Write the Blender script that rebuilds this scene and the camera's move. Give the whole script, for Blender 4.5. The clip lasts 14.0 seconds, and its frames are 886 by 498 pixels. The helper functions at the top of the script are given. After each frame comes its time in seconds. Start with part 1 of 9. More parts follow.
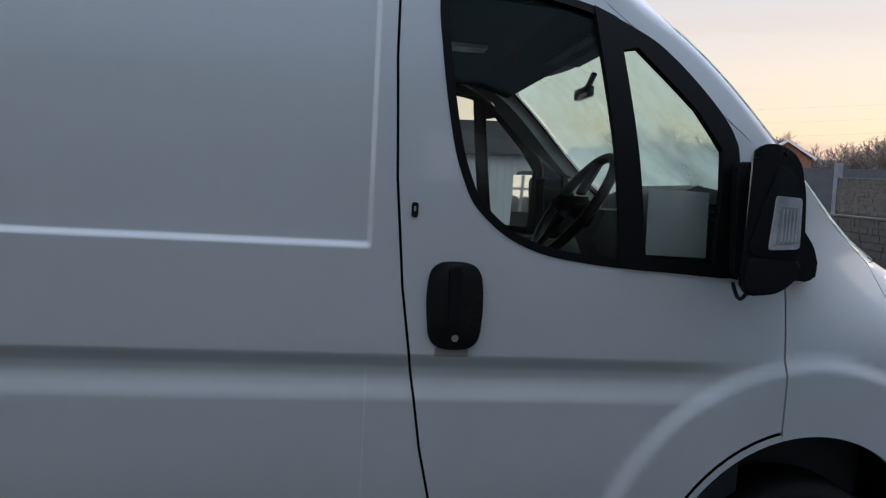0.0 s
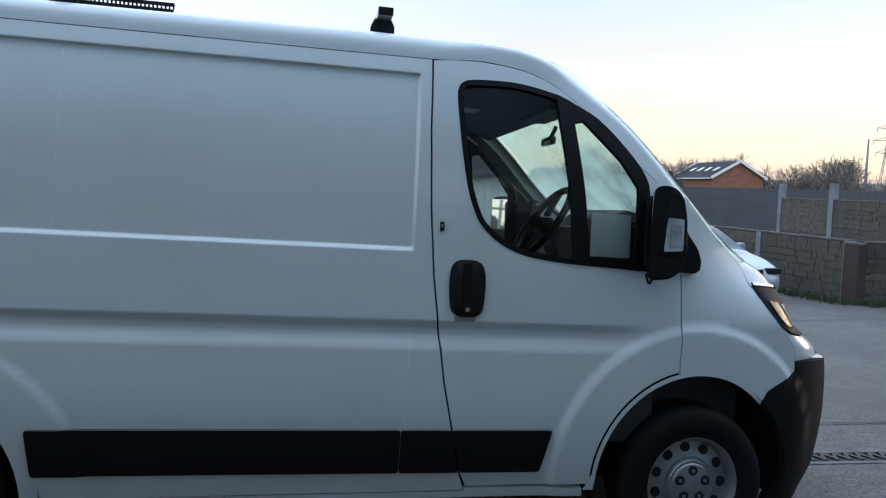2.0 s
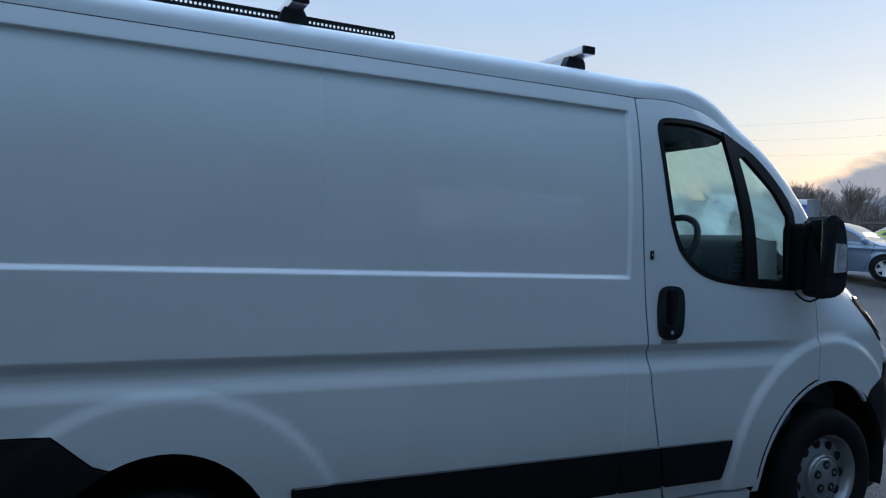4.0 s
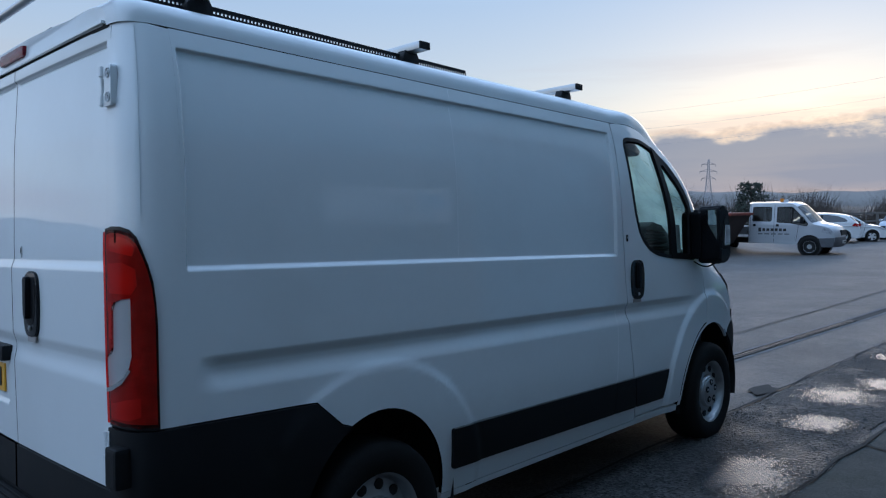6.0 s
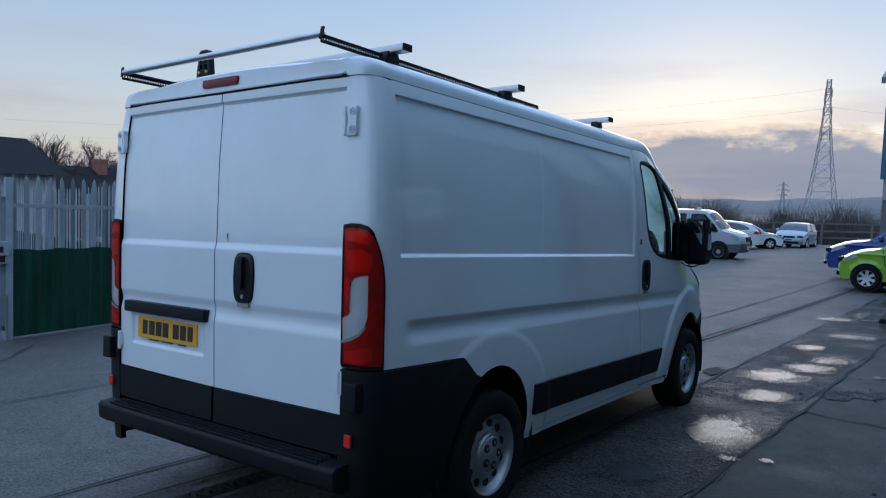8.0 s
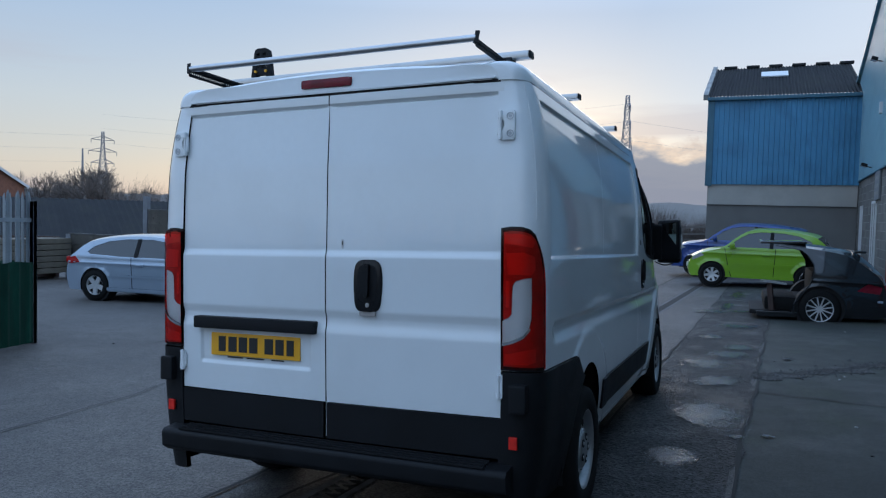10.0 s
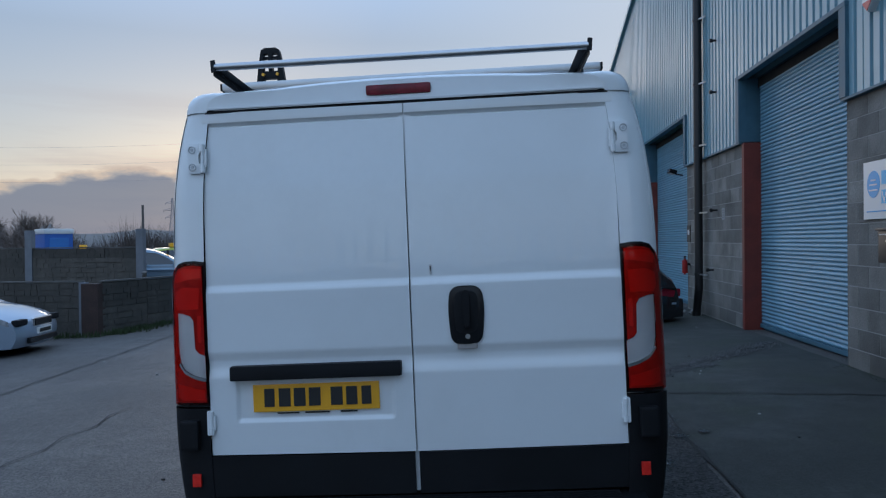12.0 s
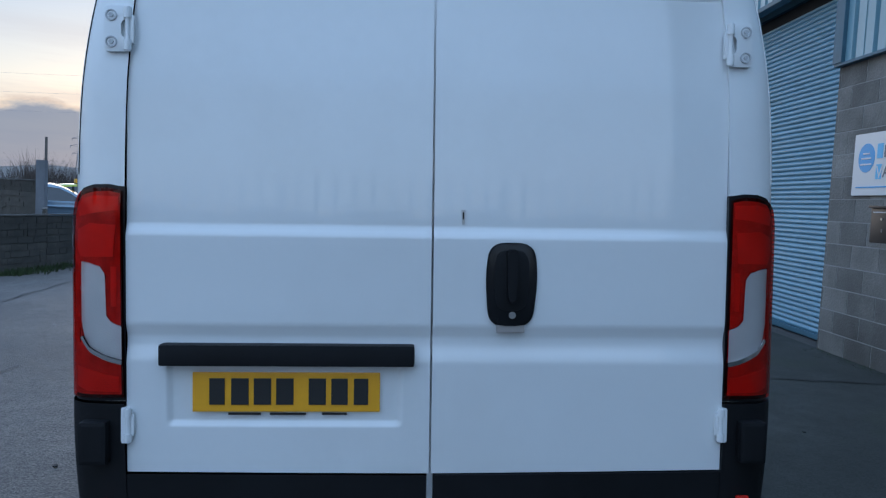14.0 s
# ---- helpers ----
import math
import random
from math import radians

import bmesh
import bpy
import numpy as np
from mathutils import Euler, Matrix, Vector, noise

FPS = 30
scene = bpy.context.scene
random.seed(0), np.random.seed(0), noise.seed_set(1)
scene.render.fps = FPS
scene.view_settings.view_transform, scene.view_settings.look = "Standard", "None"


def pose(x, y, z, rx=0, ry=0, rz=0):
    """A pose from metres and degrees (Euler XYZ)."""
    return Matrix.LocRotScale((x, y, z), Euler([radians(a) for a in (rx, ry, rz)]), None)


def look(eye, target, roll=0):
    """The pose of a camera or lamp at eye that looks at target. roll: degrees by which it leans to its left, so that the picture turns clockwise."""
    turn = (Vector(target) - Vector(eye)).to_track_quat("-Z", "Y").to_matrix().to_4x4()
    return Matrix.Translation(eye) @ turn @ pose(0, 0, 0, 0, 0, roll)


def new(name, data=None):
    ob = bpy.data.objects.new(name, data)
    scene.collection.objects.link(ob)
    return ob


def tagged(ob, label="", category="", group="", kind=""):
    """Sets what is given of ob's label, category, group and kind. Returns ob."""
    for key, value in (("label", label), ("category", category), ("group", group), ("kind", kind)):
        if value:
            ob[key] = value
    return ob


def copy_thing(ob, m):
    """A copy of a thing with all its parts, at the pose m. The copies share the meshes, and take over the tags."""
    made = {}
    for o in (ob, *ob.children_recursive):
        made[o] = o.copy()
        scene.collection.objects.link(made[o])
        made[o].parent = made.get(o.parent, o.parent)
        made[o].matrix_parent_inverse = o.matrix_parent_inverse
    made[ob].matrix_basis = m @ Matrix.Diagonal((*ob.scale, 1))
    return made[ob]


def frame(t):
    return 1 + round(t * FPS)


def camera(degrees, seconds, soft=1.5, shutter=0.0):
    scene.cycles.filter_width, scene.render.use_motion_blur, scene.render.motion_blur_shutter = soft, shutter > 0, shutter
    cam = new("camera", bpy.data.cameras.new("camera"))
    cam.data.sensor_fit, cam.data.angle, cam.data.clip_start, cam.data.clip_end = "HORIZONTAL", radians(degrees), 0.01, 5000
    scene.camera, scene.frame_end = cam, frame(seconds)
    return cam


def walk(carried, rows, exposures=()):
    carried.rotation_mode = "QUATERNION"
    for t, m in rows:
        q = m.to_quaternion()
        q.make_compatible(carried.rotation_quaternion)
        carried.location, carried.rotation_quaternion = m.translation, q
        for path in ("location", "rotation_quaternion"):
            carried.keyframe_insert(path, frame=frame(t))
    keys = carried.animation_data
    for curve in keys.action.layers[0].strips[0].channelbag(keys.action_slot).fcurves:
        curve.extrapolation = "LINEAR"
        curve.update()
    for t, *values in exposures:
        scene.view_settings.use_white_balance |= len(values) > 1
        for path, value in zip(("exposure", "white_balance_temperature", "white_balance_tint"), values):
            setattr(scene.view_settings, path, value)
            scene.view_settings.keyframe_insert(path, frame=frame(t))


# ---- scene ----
cam = camera(62.0, 14.0, soft=1.2)
PATH = [
    (0, (0.221, -2.782, 1.488), (0.491, -0.813, 1.267), 1.4),
    (0.5, (0.156, -3.199, 1.46), (0.448, -1.223, 1.355), 1.8),
    (1, (0.01, -3.51, 1.527), (0.271, -1.528, 1.445), 2.1),
    (1.5, (-0.123, -3.687, 1.538), (0.198, -1.716, 1.415), 1.0),
    (2, (-0.122, -3.755, 1.536), (0.246, -1.797, 1.366), 1.6),
    (2.5, (-0.302, -3.697, 1.539), (0.082, -1.741, 1.371), 1.8),
    (3, (-0.691, -3.595, 1.523), (0.033, -1.737, 1.363), 2.6),
    (3.5, (-1.146, -3.445, 1.512), (-0.357, -1.614, 1.357), 1.6),
    (3.7, (-1.359, -3.379, 1.549), (-0.555, -1.553, 1.419), 1.5),
    (5.8, (-3.218, -3.095, 1.569), (-1.792, -1.698, 1.452), -0.5),
    (6, (-3.326, -3.047, 1.561), (-1.874, -1.676, 1.448), -0.4),
    (6.5, (-3.578, -2.897, 1.542), (-2.055, -1.605, 1.446), -1.6),
    (7, (-3.933, -2.857, 1.572), (-2.376, -1.608, 1.446), -1.3),
    (7.5, (-4.302, -2.96, 1.624), (-2.688, -1.784, 1.514), -0.1),
    (8, (-4.613, -2.927, 1.616), (-3.009, -1.74, 1.486), 2.2),
    (8.2, (-4.741, -2.867, 1.615), (-3.143, -1.669, 1.505), 2.4),
    (10.3, (-5.336, -1.489, 1.523), (-3.449, -0.831, 1.448), 1.4),
    (10.5, (-5.332, -1.303, 1.508), (-3.417, -0.729, 1.45), 1.2),
    (11, (-5.365, -0.901, 1.521), (-3.4, -0.531, 1.486), -0.3),
    (11.5, (-5.442, -0.554, 1.534), (-3.451, -0.365, 1.498), -0.3),
    (12, (-5.382, -0.242, 1.52), (-3.385, -0.13, 1.499), -0.6),
    (12.5, (-5.414, -0.025, 1.516), (-3.415, -0.081, 1.49), 0.1),
    (13, (-5.322, 0.072, 1.509), (-3.325, -0.024, 1.461), 1.3),
    (13.5, (-4.92, 0.076, 1.476), (-2.923, -0.006, 1.384), 2.5),
    (14, (-4.476, 0.14, 1.45), (-2.483, 0.033, 1.319), 2.9),
]
walk(cam, [(t, look(eye, target, roll)) for t, eye, target, roll in PATH], exposures=[(0, 0.50, 7900, 22), (0.5, 0.14, 6700, 14), (0.9, 0.15, 6200, 10), (1.5, 0.27, 5900, 9), (2.0, 0.82, 7100, 12), (2.5, 0.62, 6800, 13), (3.0, 0.45, 6750, 12), (3.5, 0.37, 6300, 12), (6.0, 0.10, 5800, 10), (8.0, 0.02, 5650, 10), (10.5, 0.0, 5900, 10), (11.0, -0.1, 5900, 10), (11.5, -0.04, 5900, 10), (12.0, -0.30, 5850, 10), (12.5, -0.06, 5850, 10), (13.0, 0.1, 5850, 10), (13.5, -0.1, 5750, 9), (14.0, 0.10, 5750, 9)])

# ---------------------------------------------------------------- light
SUN_AZ, SUN_EL = 17.0, 4.0
world = bpy.data.worlds.new("dusk")
scene.world = world
world.use_nodes = True
nt = world.node_tree
nt.nodes.clear()


def wn(kind, **kw):
    n = nt.nodes.new(kind)
    for k, v in kw.items():
        n.inputs[k].default_value = v
    return n


w_out = wn("ShaderNodeOutputWorld")
w_bg = wn("ShaderNodeBackground", Strength=0.62)
sky = nt.nodes.new("ShaderNodeTexSky")
sky.sky_type = "NISHITA"
sky.sun_disc = False
sky.sun_elevation = radians(SUN_EL)
sky.sun_rotation = radians(90 - SUN_AZ)
sky.air_density, sky.dust_density, sky.ozone_density = 1.0, 0.6, 2.0
geo_c = wn("ShaderNodeTexCoord")
sep = wn("ShaderNodeSeparateXYZ")
nt.links.new(geo_c.outputs["Generated"], sep.inputs[0])


def wramp(src, stops):
    r = nt.nodes.new("ShaderNodeValToRGB")
    el = r.color_ramp.elements
    while len(el) < len(stops):
        el.new(0.5)
    for e, (p, c) in zip(el, stops):
        e.position, e.color = p, (*c, 1)
    nt.links.new(src, r.inputs[0])
    return r.outputs[0]


def wmix(fac, a, b):
    m = nt.nodes.new("ShaderNodeMix")
    m.data_type = "RGBA"
    for s, i in ((fac, 0), (a, 6), (b, 7)):
        if isinstance(s, (int, float)):
            m.inputs[i].default_value = s
        elif isinstance(s, tuple):
            m.inputs[i].default_value = (*s, 1)
        else:
            nt.links.new(s, m.inputs[i])
    return m.outputs[2]


def wmath(op, a, b=0.0):
    m = nt.nodes.new("ShaderNodeMath")
    m.operation = op
    for s, i in ((a, 0), (b, 1)):
        if isinstance(s, (int, float)):
            m.inputs[i].default_value = s
        else:
            nt.links.new(s, m.inputs[i])
    return m.outputs[0]


# thin high haze that evens the clear dusk sky out, warm near the horizon and pale blue above
warm = wramp(sep.outputs[2], [(0.0, (0.70, 0.68, 0.72)), (0.05, (0.90, 0.80, 0.74)), (0.13, (0.84, 0.85, 0.86)), (0.26, (0.62, 0.76, 0.95)), (0.45, (1.10, 1.50, 2.12)), (0.9, (1.12, 1.56, 2.28))])
cool = wramp(sep.outputs[2], [(0.0, (0.88, 0.93, 1.00)), (0.08, (1.02, 1.10, 1.22)), (0.26, (0.86, 1.06, 1.34)), (0.45, (1.14, 1.54, 2.10)), (0.9, (1.20, 1.66, 2.36))])
azn = wmath("ADD", wmath("MULTIPLY", sep.outputs[0], math.cos(radians(SUN_AZ))), wmath("MULTIPLY", sep.outputs[1], math.sin(radians(SUN_AZ))))
sunward = wramp(azn, [(0.0, (0, 0, 0)), (0.55, (1, 1, 1))])
haze = wmix(sunward, cool, warm)
sky_s = wmix(0.92, sky.outputs[0], haze)
# the sky is palest over the units
paleward = wmath("ADD", wmath("MULTIPLY", sep.outputs[0], math.cos(radians(-26))), wmath("MULTIPLY", sep.outputs[1], math.sin(radians(-26))))
pale_az = wramp(paleward, [(0.80, (0, 0, 0)), (0.93, (1, 1, 1))])
pale_el = wramp(sep.outputs[2], [(0.06, (0, 0, 0)), (0.14, (1, 1, 1)), (0.34, (1, 1, 1)), (0.55, (0, 0, 0))])
sky_s = wmix(wmath("MULTIPLY", wmath("MULTIPLY", pale_az, pale_el), 0.85), sky_s, (1.22, 1.28, 1.34))
# cloud banks: long flat streaks of noise, heaviest low down
cmap = wn("ShaderNodeMapping")
cmap.inputs["Scale"].default_value = (1.3, 1.3, 13.0)
nt.links.new(geo_c.outputs["Generated"], cmap.inputs[0])
cn = wn("ShaderNodeTexNoise", Scale=1.6, Detail=7.0, Roughness=0.55)
nt.links.new(cmap.outputs[0], cn.inputs["Vector"])
streak = wramp(cn.outputs[0], [(0.47, (0, 0, 0)), (0.62, (1, 1, 1))])
low = wramp(sep.outputs[2], [(0.02, (1, 1, 1)), (0.22, (0, 0, 0))])
streak_f = wmath("MULTIPLY", wmath("MULTIPLY", streak, low), 0.7)
sky_s = wmix(streak_f, sky_s, (0.84, 0.66, 0.64))
# the bank over the hills, with a ragged top
bmap = wn("ShaderNodeMapping")
bmap.inputs["Scale"].default_value = (7.0, 7.0, 16.0)
nt.links.new(geo_c.outputs["Generated"], bmap.inputs[0])
bn = wn("ShaderNodeTexNoise", Scale=1.0, Detail=6.0, Roughness=0.6)
nt.links.new(bmap.outputs[0], bn.inputs["Vector"])
bankward = wmath("ADD", wmath("MULTIPLY", sep.outputs[0], math.cos(radians(8))), wmath("MULTIPLY", sep.outputs[1], math.sin(radians(8))))
reach = wramp(bankward, [(0.79, (0, 0, 0)), (0.92, (1, 1, 1))])
top = wmath("ADD", wmath("SUBTRACT", wmath("MULTIPLY", reach, 0.125), 0.025), wmath("MULTIPLY", wmath("SUBTRACT", bn.outputs[0], 0.5), 0.10))
under = wmath("SUBTRACT", top, sep.outputs[2])
bank = wramp(under, [(0.0, (0, 0, 0)), (0.02, (1, 1, 1))])
rim = wramp(under, [(0.0, (0, 0, 0)), (0.001, (0, 0, 0)), (0.007, (1, 1, 1)), (0.016, (0, 0, 0))])
sky_s = wmix(wmath("MULTIPLY", bank, 0.92), sky_s, (0.41, 0.455, 0.55))
sky_s = wmix(wmath("MULTIPLY", rim, 0.3), sky_s, (1.6, 1.0, 0.55))
nt.links.new(sky_s, w_bg.inputs[0])
nt.links.new(w_bg.outputs[0], w_out.inputs[0])

sun = new("sun", bpy.data.lights.new("sun", "SUN"))
sun.data.energy, sun.data.angle, sun.data.color = 0.25, radians(18), (1.0, 0.82, 0.66)
sa, se = radians(SUN_AZ), radians(SUN_EL + 4)
sun.matrix_world = look((math.cos(sa) * 50, math.sin(sa) * 50, math.tan(se) * 50), (0, 0, 0))


# ---------------------------------------------------------------- materials
def material(name, color, rough=0.5, metal=0.0, vary=0.08, scale=4.0, fine=60.0, bump=0.0, coat=0.0, spec=0.5, dark=None, dark_amount=0.0, dark_scale=1.2, per_object=0.0, per_island=0.0, space="Object", stretch=(1, 1, 1), bump_scale=None, coat_ior=1.5):
    m = bpy.data.materials.new(name)
    m.use_nodes = True
    t = m.node_tree
    b = t.nodes["Principled BSDF"]
    b.inputs["Roughness"].default_value, b.inputs["Metallic"].default_value = rough, metal
    b.inputs["Coat Weight"].default_value, b.inputs["Coat Roughness"].default_value = coat, 0.035
    b.inputs["Specular IOR Level"].default_value, b.inputs["Coat IOR"].default_value = spec, coat_ior
    tc = t.nodes.new("ShaderNodeTexCoord")
    mp = t.nodes.new("ShaderNodeMapping")
    mp.inputs["Scale"].default_value = stretch
    t.links.new(t.nodes.new("ShaderNodeNewGeometry").outputs["Position"] if space == "World" else tc.outputs[space], mp.inputs[0])

    def tex(s, d=5.0):
        n = t.nodes.new("ShaderNodeTexNoise")
        n.inputs["Scale"].default_value, n.inputs["Detail"].default_value = s, d
        t.links.new(mp.outputs[0], n.inputs["Vector"])
        return n.outputs[0]

    def mix(f, a, c, blend="MIX"):
        n = t.nodes.new("ShaderNodeMix")
        n.data_type, n.blend_type = "RGBA", blend
        for s, i in ((f, 0), (a, 6), (c, 7)):
            if isinstance(s, (int, float)):
                n.inputs[i].default_value = s
            elif isinstance(s, tuple):
                n.inputs[i].default_value = (*s[:3], 1)
            else:
                t.links.new(s, n.inputs[i])
        return n.outputs[2]

    def ramp(src, p0, p1, c0=(0, 0, 0), c1=(1, 1, 1)):
        r = t.nodes.new("ShaderNodeValToRGB")
        r.color_ramp.elements[0].position, r.color_ramp.elements[1].position = p0, p1
        r.color_ramp.elements[0].color, r.color_ramp.elements[1].color = (*c0, 1), (*c1, 1)
        t.links.new(src, r.inputs[0])
        return r.outputs[0]

    lo, hi = tuple(max(0, c * (1 - vary)) for c in color), tuple(min(1, c * (1 + vary)) for c in color)
    coarse, grain = tex(scale), tex(fine, 3.0)
    col = mix(ramp(coarse, 0.3, 0.7), lo, hi)
    col = mix(ramp(grain, 0.3, 0.7), col, mix(0.5, col, lo))
    if dark is not None and dark_amount:
        col = mix(ramp(tex(dark_scale, 7.0), 0.5, 0.72, (0, 0, 0), (dark_amount,) * 3), col, dark)
    rnd = None
    if per_object:
        oi = t.nodes.new("ShaderNodeObjectInfo")
        rnd = oi.outputs["Random"]
    if per_island:
        oi = t.nodes.new("ShaderNodeNewGeometry")
        rnd = oi.outputs["Random Per Island"]
    if rnd is not None:
        a = per_object or per_island
        col = mix(1.0, col, ramp(rnd, 0.0, 1.0, (1 - a,) * 3, (1 + a * 0.6,) * 3), "MULTIPLY")
    t.links.new(col, b.inputs["Base Color"])
    rr = t.nodes.new("ShaderNodeMapRange")
    rr.inputs["To Min"].default_value, rr.inputs["To Max"].default_value = max(0.02, rough * 0.8), min(1, rough * 1.2)
    t.links.new(coarse, rr.inputs[0])
    t.links.new(rr.outputs[0], b.inputs["Roughness"])
    if bump:
        bp = t.nodes.new("ShaderNodeBump")
        bp.inputs["Strength"].default_value, bp.inputs["Distance"].default_value = bump, 0.01
        t.links.new(tex(bump_scale or fine, 6.0), bp.inputs["Height"])
        t.links.new(bp.outputs[0], b.inputs["Normal"])
    return m


def glass(name, tint, gloss=1.0, rough=0.0, mist=0.0):
    m = bpy.data.materials.new(name)
    m.use_nodes = True
    t = m.node_tree
    t.nodes.remove(t.nodes["Principled BSDF"])
    tr, gl = t.nodes.new("ShaderNodeBsdfTransparent"), t.nodes.new("ShaderNodeBsdfGlossy")
    tr.inputs[0].default_value = (*tint, 1)
    gl.inputs["Roughness"].default_value = rough
    fr = t.nodes.new("ShaderNodeFresnel")
    fr.inputs[0].default_value = 1.5
    ml = t.nodes.new("ShaderNodeMath")
    ml.operation = "MULTIPLY"
    ml.inputs[1].default_value = gloss
    mx = t.nodes.new("ShaderNodeMixShader")
    through_part = tr.outputs[0]
    if mist:
        # condensation: patches that scatter the light behind the pane
        tl, mm, nz, rp, tc = (t.nodes.new(k) for k in ("ShaderNodeBsdfTranslucent", "ShaderNodeMixShader", "ShaderNodeTexNoise", "ShaderNodeMapRange", "ShaderNodeTexCoord"))
        tl.inputs[0].default_value = (*[c * 1.05 for c in tint], 1)
        nz.inputs["Scale"].default_value, nz.inputs["Detail"].default_value = 3.0, 6.0
        rp.inputs["From Min"].default_value, rp.inputs["From Max"].default_value = 0.35, 0.65
        rp.inputs["To Min"].default_value, rp.inputs["To Max"].default_value = mist * 0.6, min(1, mist * 1.5)
        t.links.new(tc.outputs["Object"], nz.inputs["Vector"])
        t.links.new(nz.outputs[0], rp.inputs[0])
        t.links.new(rp.outputs[0], mm.inputs[0])
        t.links.new(tr.outputs[0], mm.inputs[1])
        t.links.new(tl.outputs[0], mm.inputs[2])
        through_part = mm.outputs[0]
    t.links.new(fr.outputs[0], ml.inputs[0])
    t.links.new(ml.outputs[0], mx.inputs[0])
    t.links.new(through_part, mx.inputs[1])
    t.links.new(gl.outputs[0], mx.inputs[2])
    t.links.new(mx.outputs[0], t.nodes["Material Output"].inputs[0])
    return m


def lens(name, color, rough=0.08):
    m = material(name, color, 0.25, vary=0.30, scale=14, fine=240, coat=0.12, bump=0.15, spec=0.3, bump_scale=160, dark=tuple(c * 0.35 for c in color), dark_amount=0.6, dark_scale=16)
    return m


white_paint = material("white_paint", (0.82, 0.845, 0.85), 0.45, vary=0.02, scale=1.5, fine=30, coat=1.0, coat_ior=1.68, spec=0.2, dark=(0.52, 0.50, 0.46), dark_amount=0.12, dark_scale=2.2)
bare_white = material("bare_white", (0.86, 0.87, 0.88), 0.5, vary=0.08, scale=30)
worn_white = material("worn_white", (0.50, 0.52, 0.54), 0.4, vary=0.1, scale=20)
black_plastic = material("black_plastic", (0.008, 0.009, 0.011), 0.55, vary=0.25, scale=6, fine=500, bump=0.2, spec=0.22)
gloss_black = material("gloss_black", (0.009, 0.010, 0.012), 0.22, vary=0.1, coat=0.1, spec=0.3)
rubber = material("rubber", (0.010, 0.010, 0.010), 0.8, vary=0.25, scale=5, fine=90, bump=0.2, spec=0.2)
seal_black = material("seal_black", (0.008, 0.008, 0.009), 0.6, vary=0.2, spec=0.2)
gap_dark = material("gap_dark", (0.012, 0.012, 0.013), 0.9)
steel = material("steel", (0.55, 0.56, 0.57), 0.32, 1.0, vary=0.1, scale=8, fine=200, stretch=(1, 1, 1))
wheel_silver = material("wheel_silver", (0.40, 0.41, 0.42), 0.34, 0.6, vary=0.12, scale=10, fine=120, dark=(0.10, 0.08, 0.06), dark_amount=0.45, dark_scale=9)
alloy = material("alloy", (0.66, 0.67, 0.68), 0.32, 0.45, vary=0.08, scale=10)
chrome = material("chrome", (0.75, 0.76, 0.78), 0.08, 1.0, vary=0.03)
red_lens = lens("red_lens", (0.40, 0.006, 0.007))
brake_lens = lens("brake_lens", (0.22, 0.010, 0.024))
red_glass = glass("red_glass", (0.985, 0.095, 0.062), 0.9)
clear_cover = glass("clear_cover", (0.93, 0.94, 0.95), 0.9)
lamp_back = material("lamp_back", (0.66, 0.66, 0.68), 0.5, vary=0.25, scale=22, fine=140, bump=0.3)
lamp_bowl = material("lamp_bowl", (0.95, 0.95, 0.96), 0.30, 0.35, vary=0.10, scale=14, fine=160, bump=0.06, bump_scale=40)
amber_lens = lens("amber_lens", (0.65, 0.22, 0.03))
clear_lens = lens("clear_lens", (0.62, 0.63, 0.64))
headlamp = material("headlamp", (0.022, 0.023, 0.026), 0.5, vary=0.3, scale=20, spec=0.05)
plate_yellow = material("plate_yellow", (0.900, 0.432, 0.016), 0.35, vary=0.06, scale=8, coat=0.3)
plate_white = material("plate_white", (0.78, 0.78, 0.76), 0.35, vary=0.05)
ink_black = material("ink_black", (0.02, 0.02, 0.02), 0.5)
cab_glass = glass("cab_glass", (0.88, 0.95, 0.91), 0.9)
screen_glass = glass("screen_glass", (0.78, 0.97, 0.84), 0.4, mist=0.50)
tint_glass = glass("tint_glass", (0.16, 0.19, 0.21), 1.0)
mirror_mat = material("mirror_silver", (0.85, 0.86, 0.87), 0.02, 1.0, vary=0.01)
lining = material("lining", (0.050, 0.054, 0.060), 0.95, vary=0.15, fine=300, bump=0.2)
dash_grey = material("dash_grey", (0.060, 0.066, 0.072), 0.7, vary=0.15, fine=400, bump=0.3)
seat_cloth = material("seat_cloth", (0.055, 0.058, 0.070), 0.95, vary=0.3, scale=30, fine=500, bump=0.5)
paper = material("paper", (0.86, 0.90, 0.94), 0.8, vary=0.04)


# ---------------------------------------------------------------- mesh helpers
def thing(name, m=Matrix(), label="", category="", group="", kind=""):
    ob = new(name)
    ob.empty_display_size = 0.1
    ob.matrix_world = m
    return tagged(ob, label, category, group, kind)


def part(name, bm, mat, parent=None, label="", smooth=None, m=None):
    """A bmesh as one mesh object under its thing. smooth: shade smooth below that angle in degrees."""
    me = bpy.data.meshes.new(name)
    bmesh.ops.recalc_face_normals(bm, faces=bm.faces)
    bm.to_mesh(me)
    bm.free()
    me.materials.append(mat)
    if smooth:
        me.polygons.foreach_set("use_smooth", [True] * len(me.polygons))
        me.set_sharp_from_angle(angle=radians(smooth))
    ob = new(name, me)
    if parent is not None:
        ob.parent = parent
    if m is not None:
        ob.matrix_local = m
    if label:
        ob["label"] = label
    return ob


def shared(name, me, parent, m, label=""):
    ob = new(name, me)
    ob.parent = parent
    ob.matrix_local = m
    if label:
        ob["label"] = label
    return ob


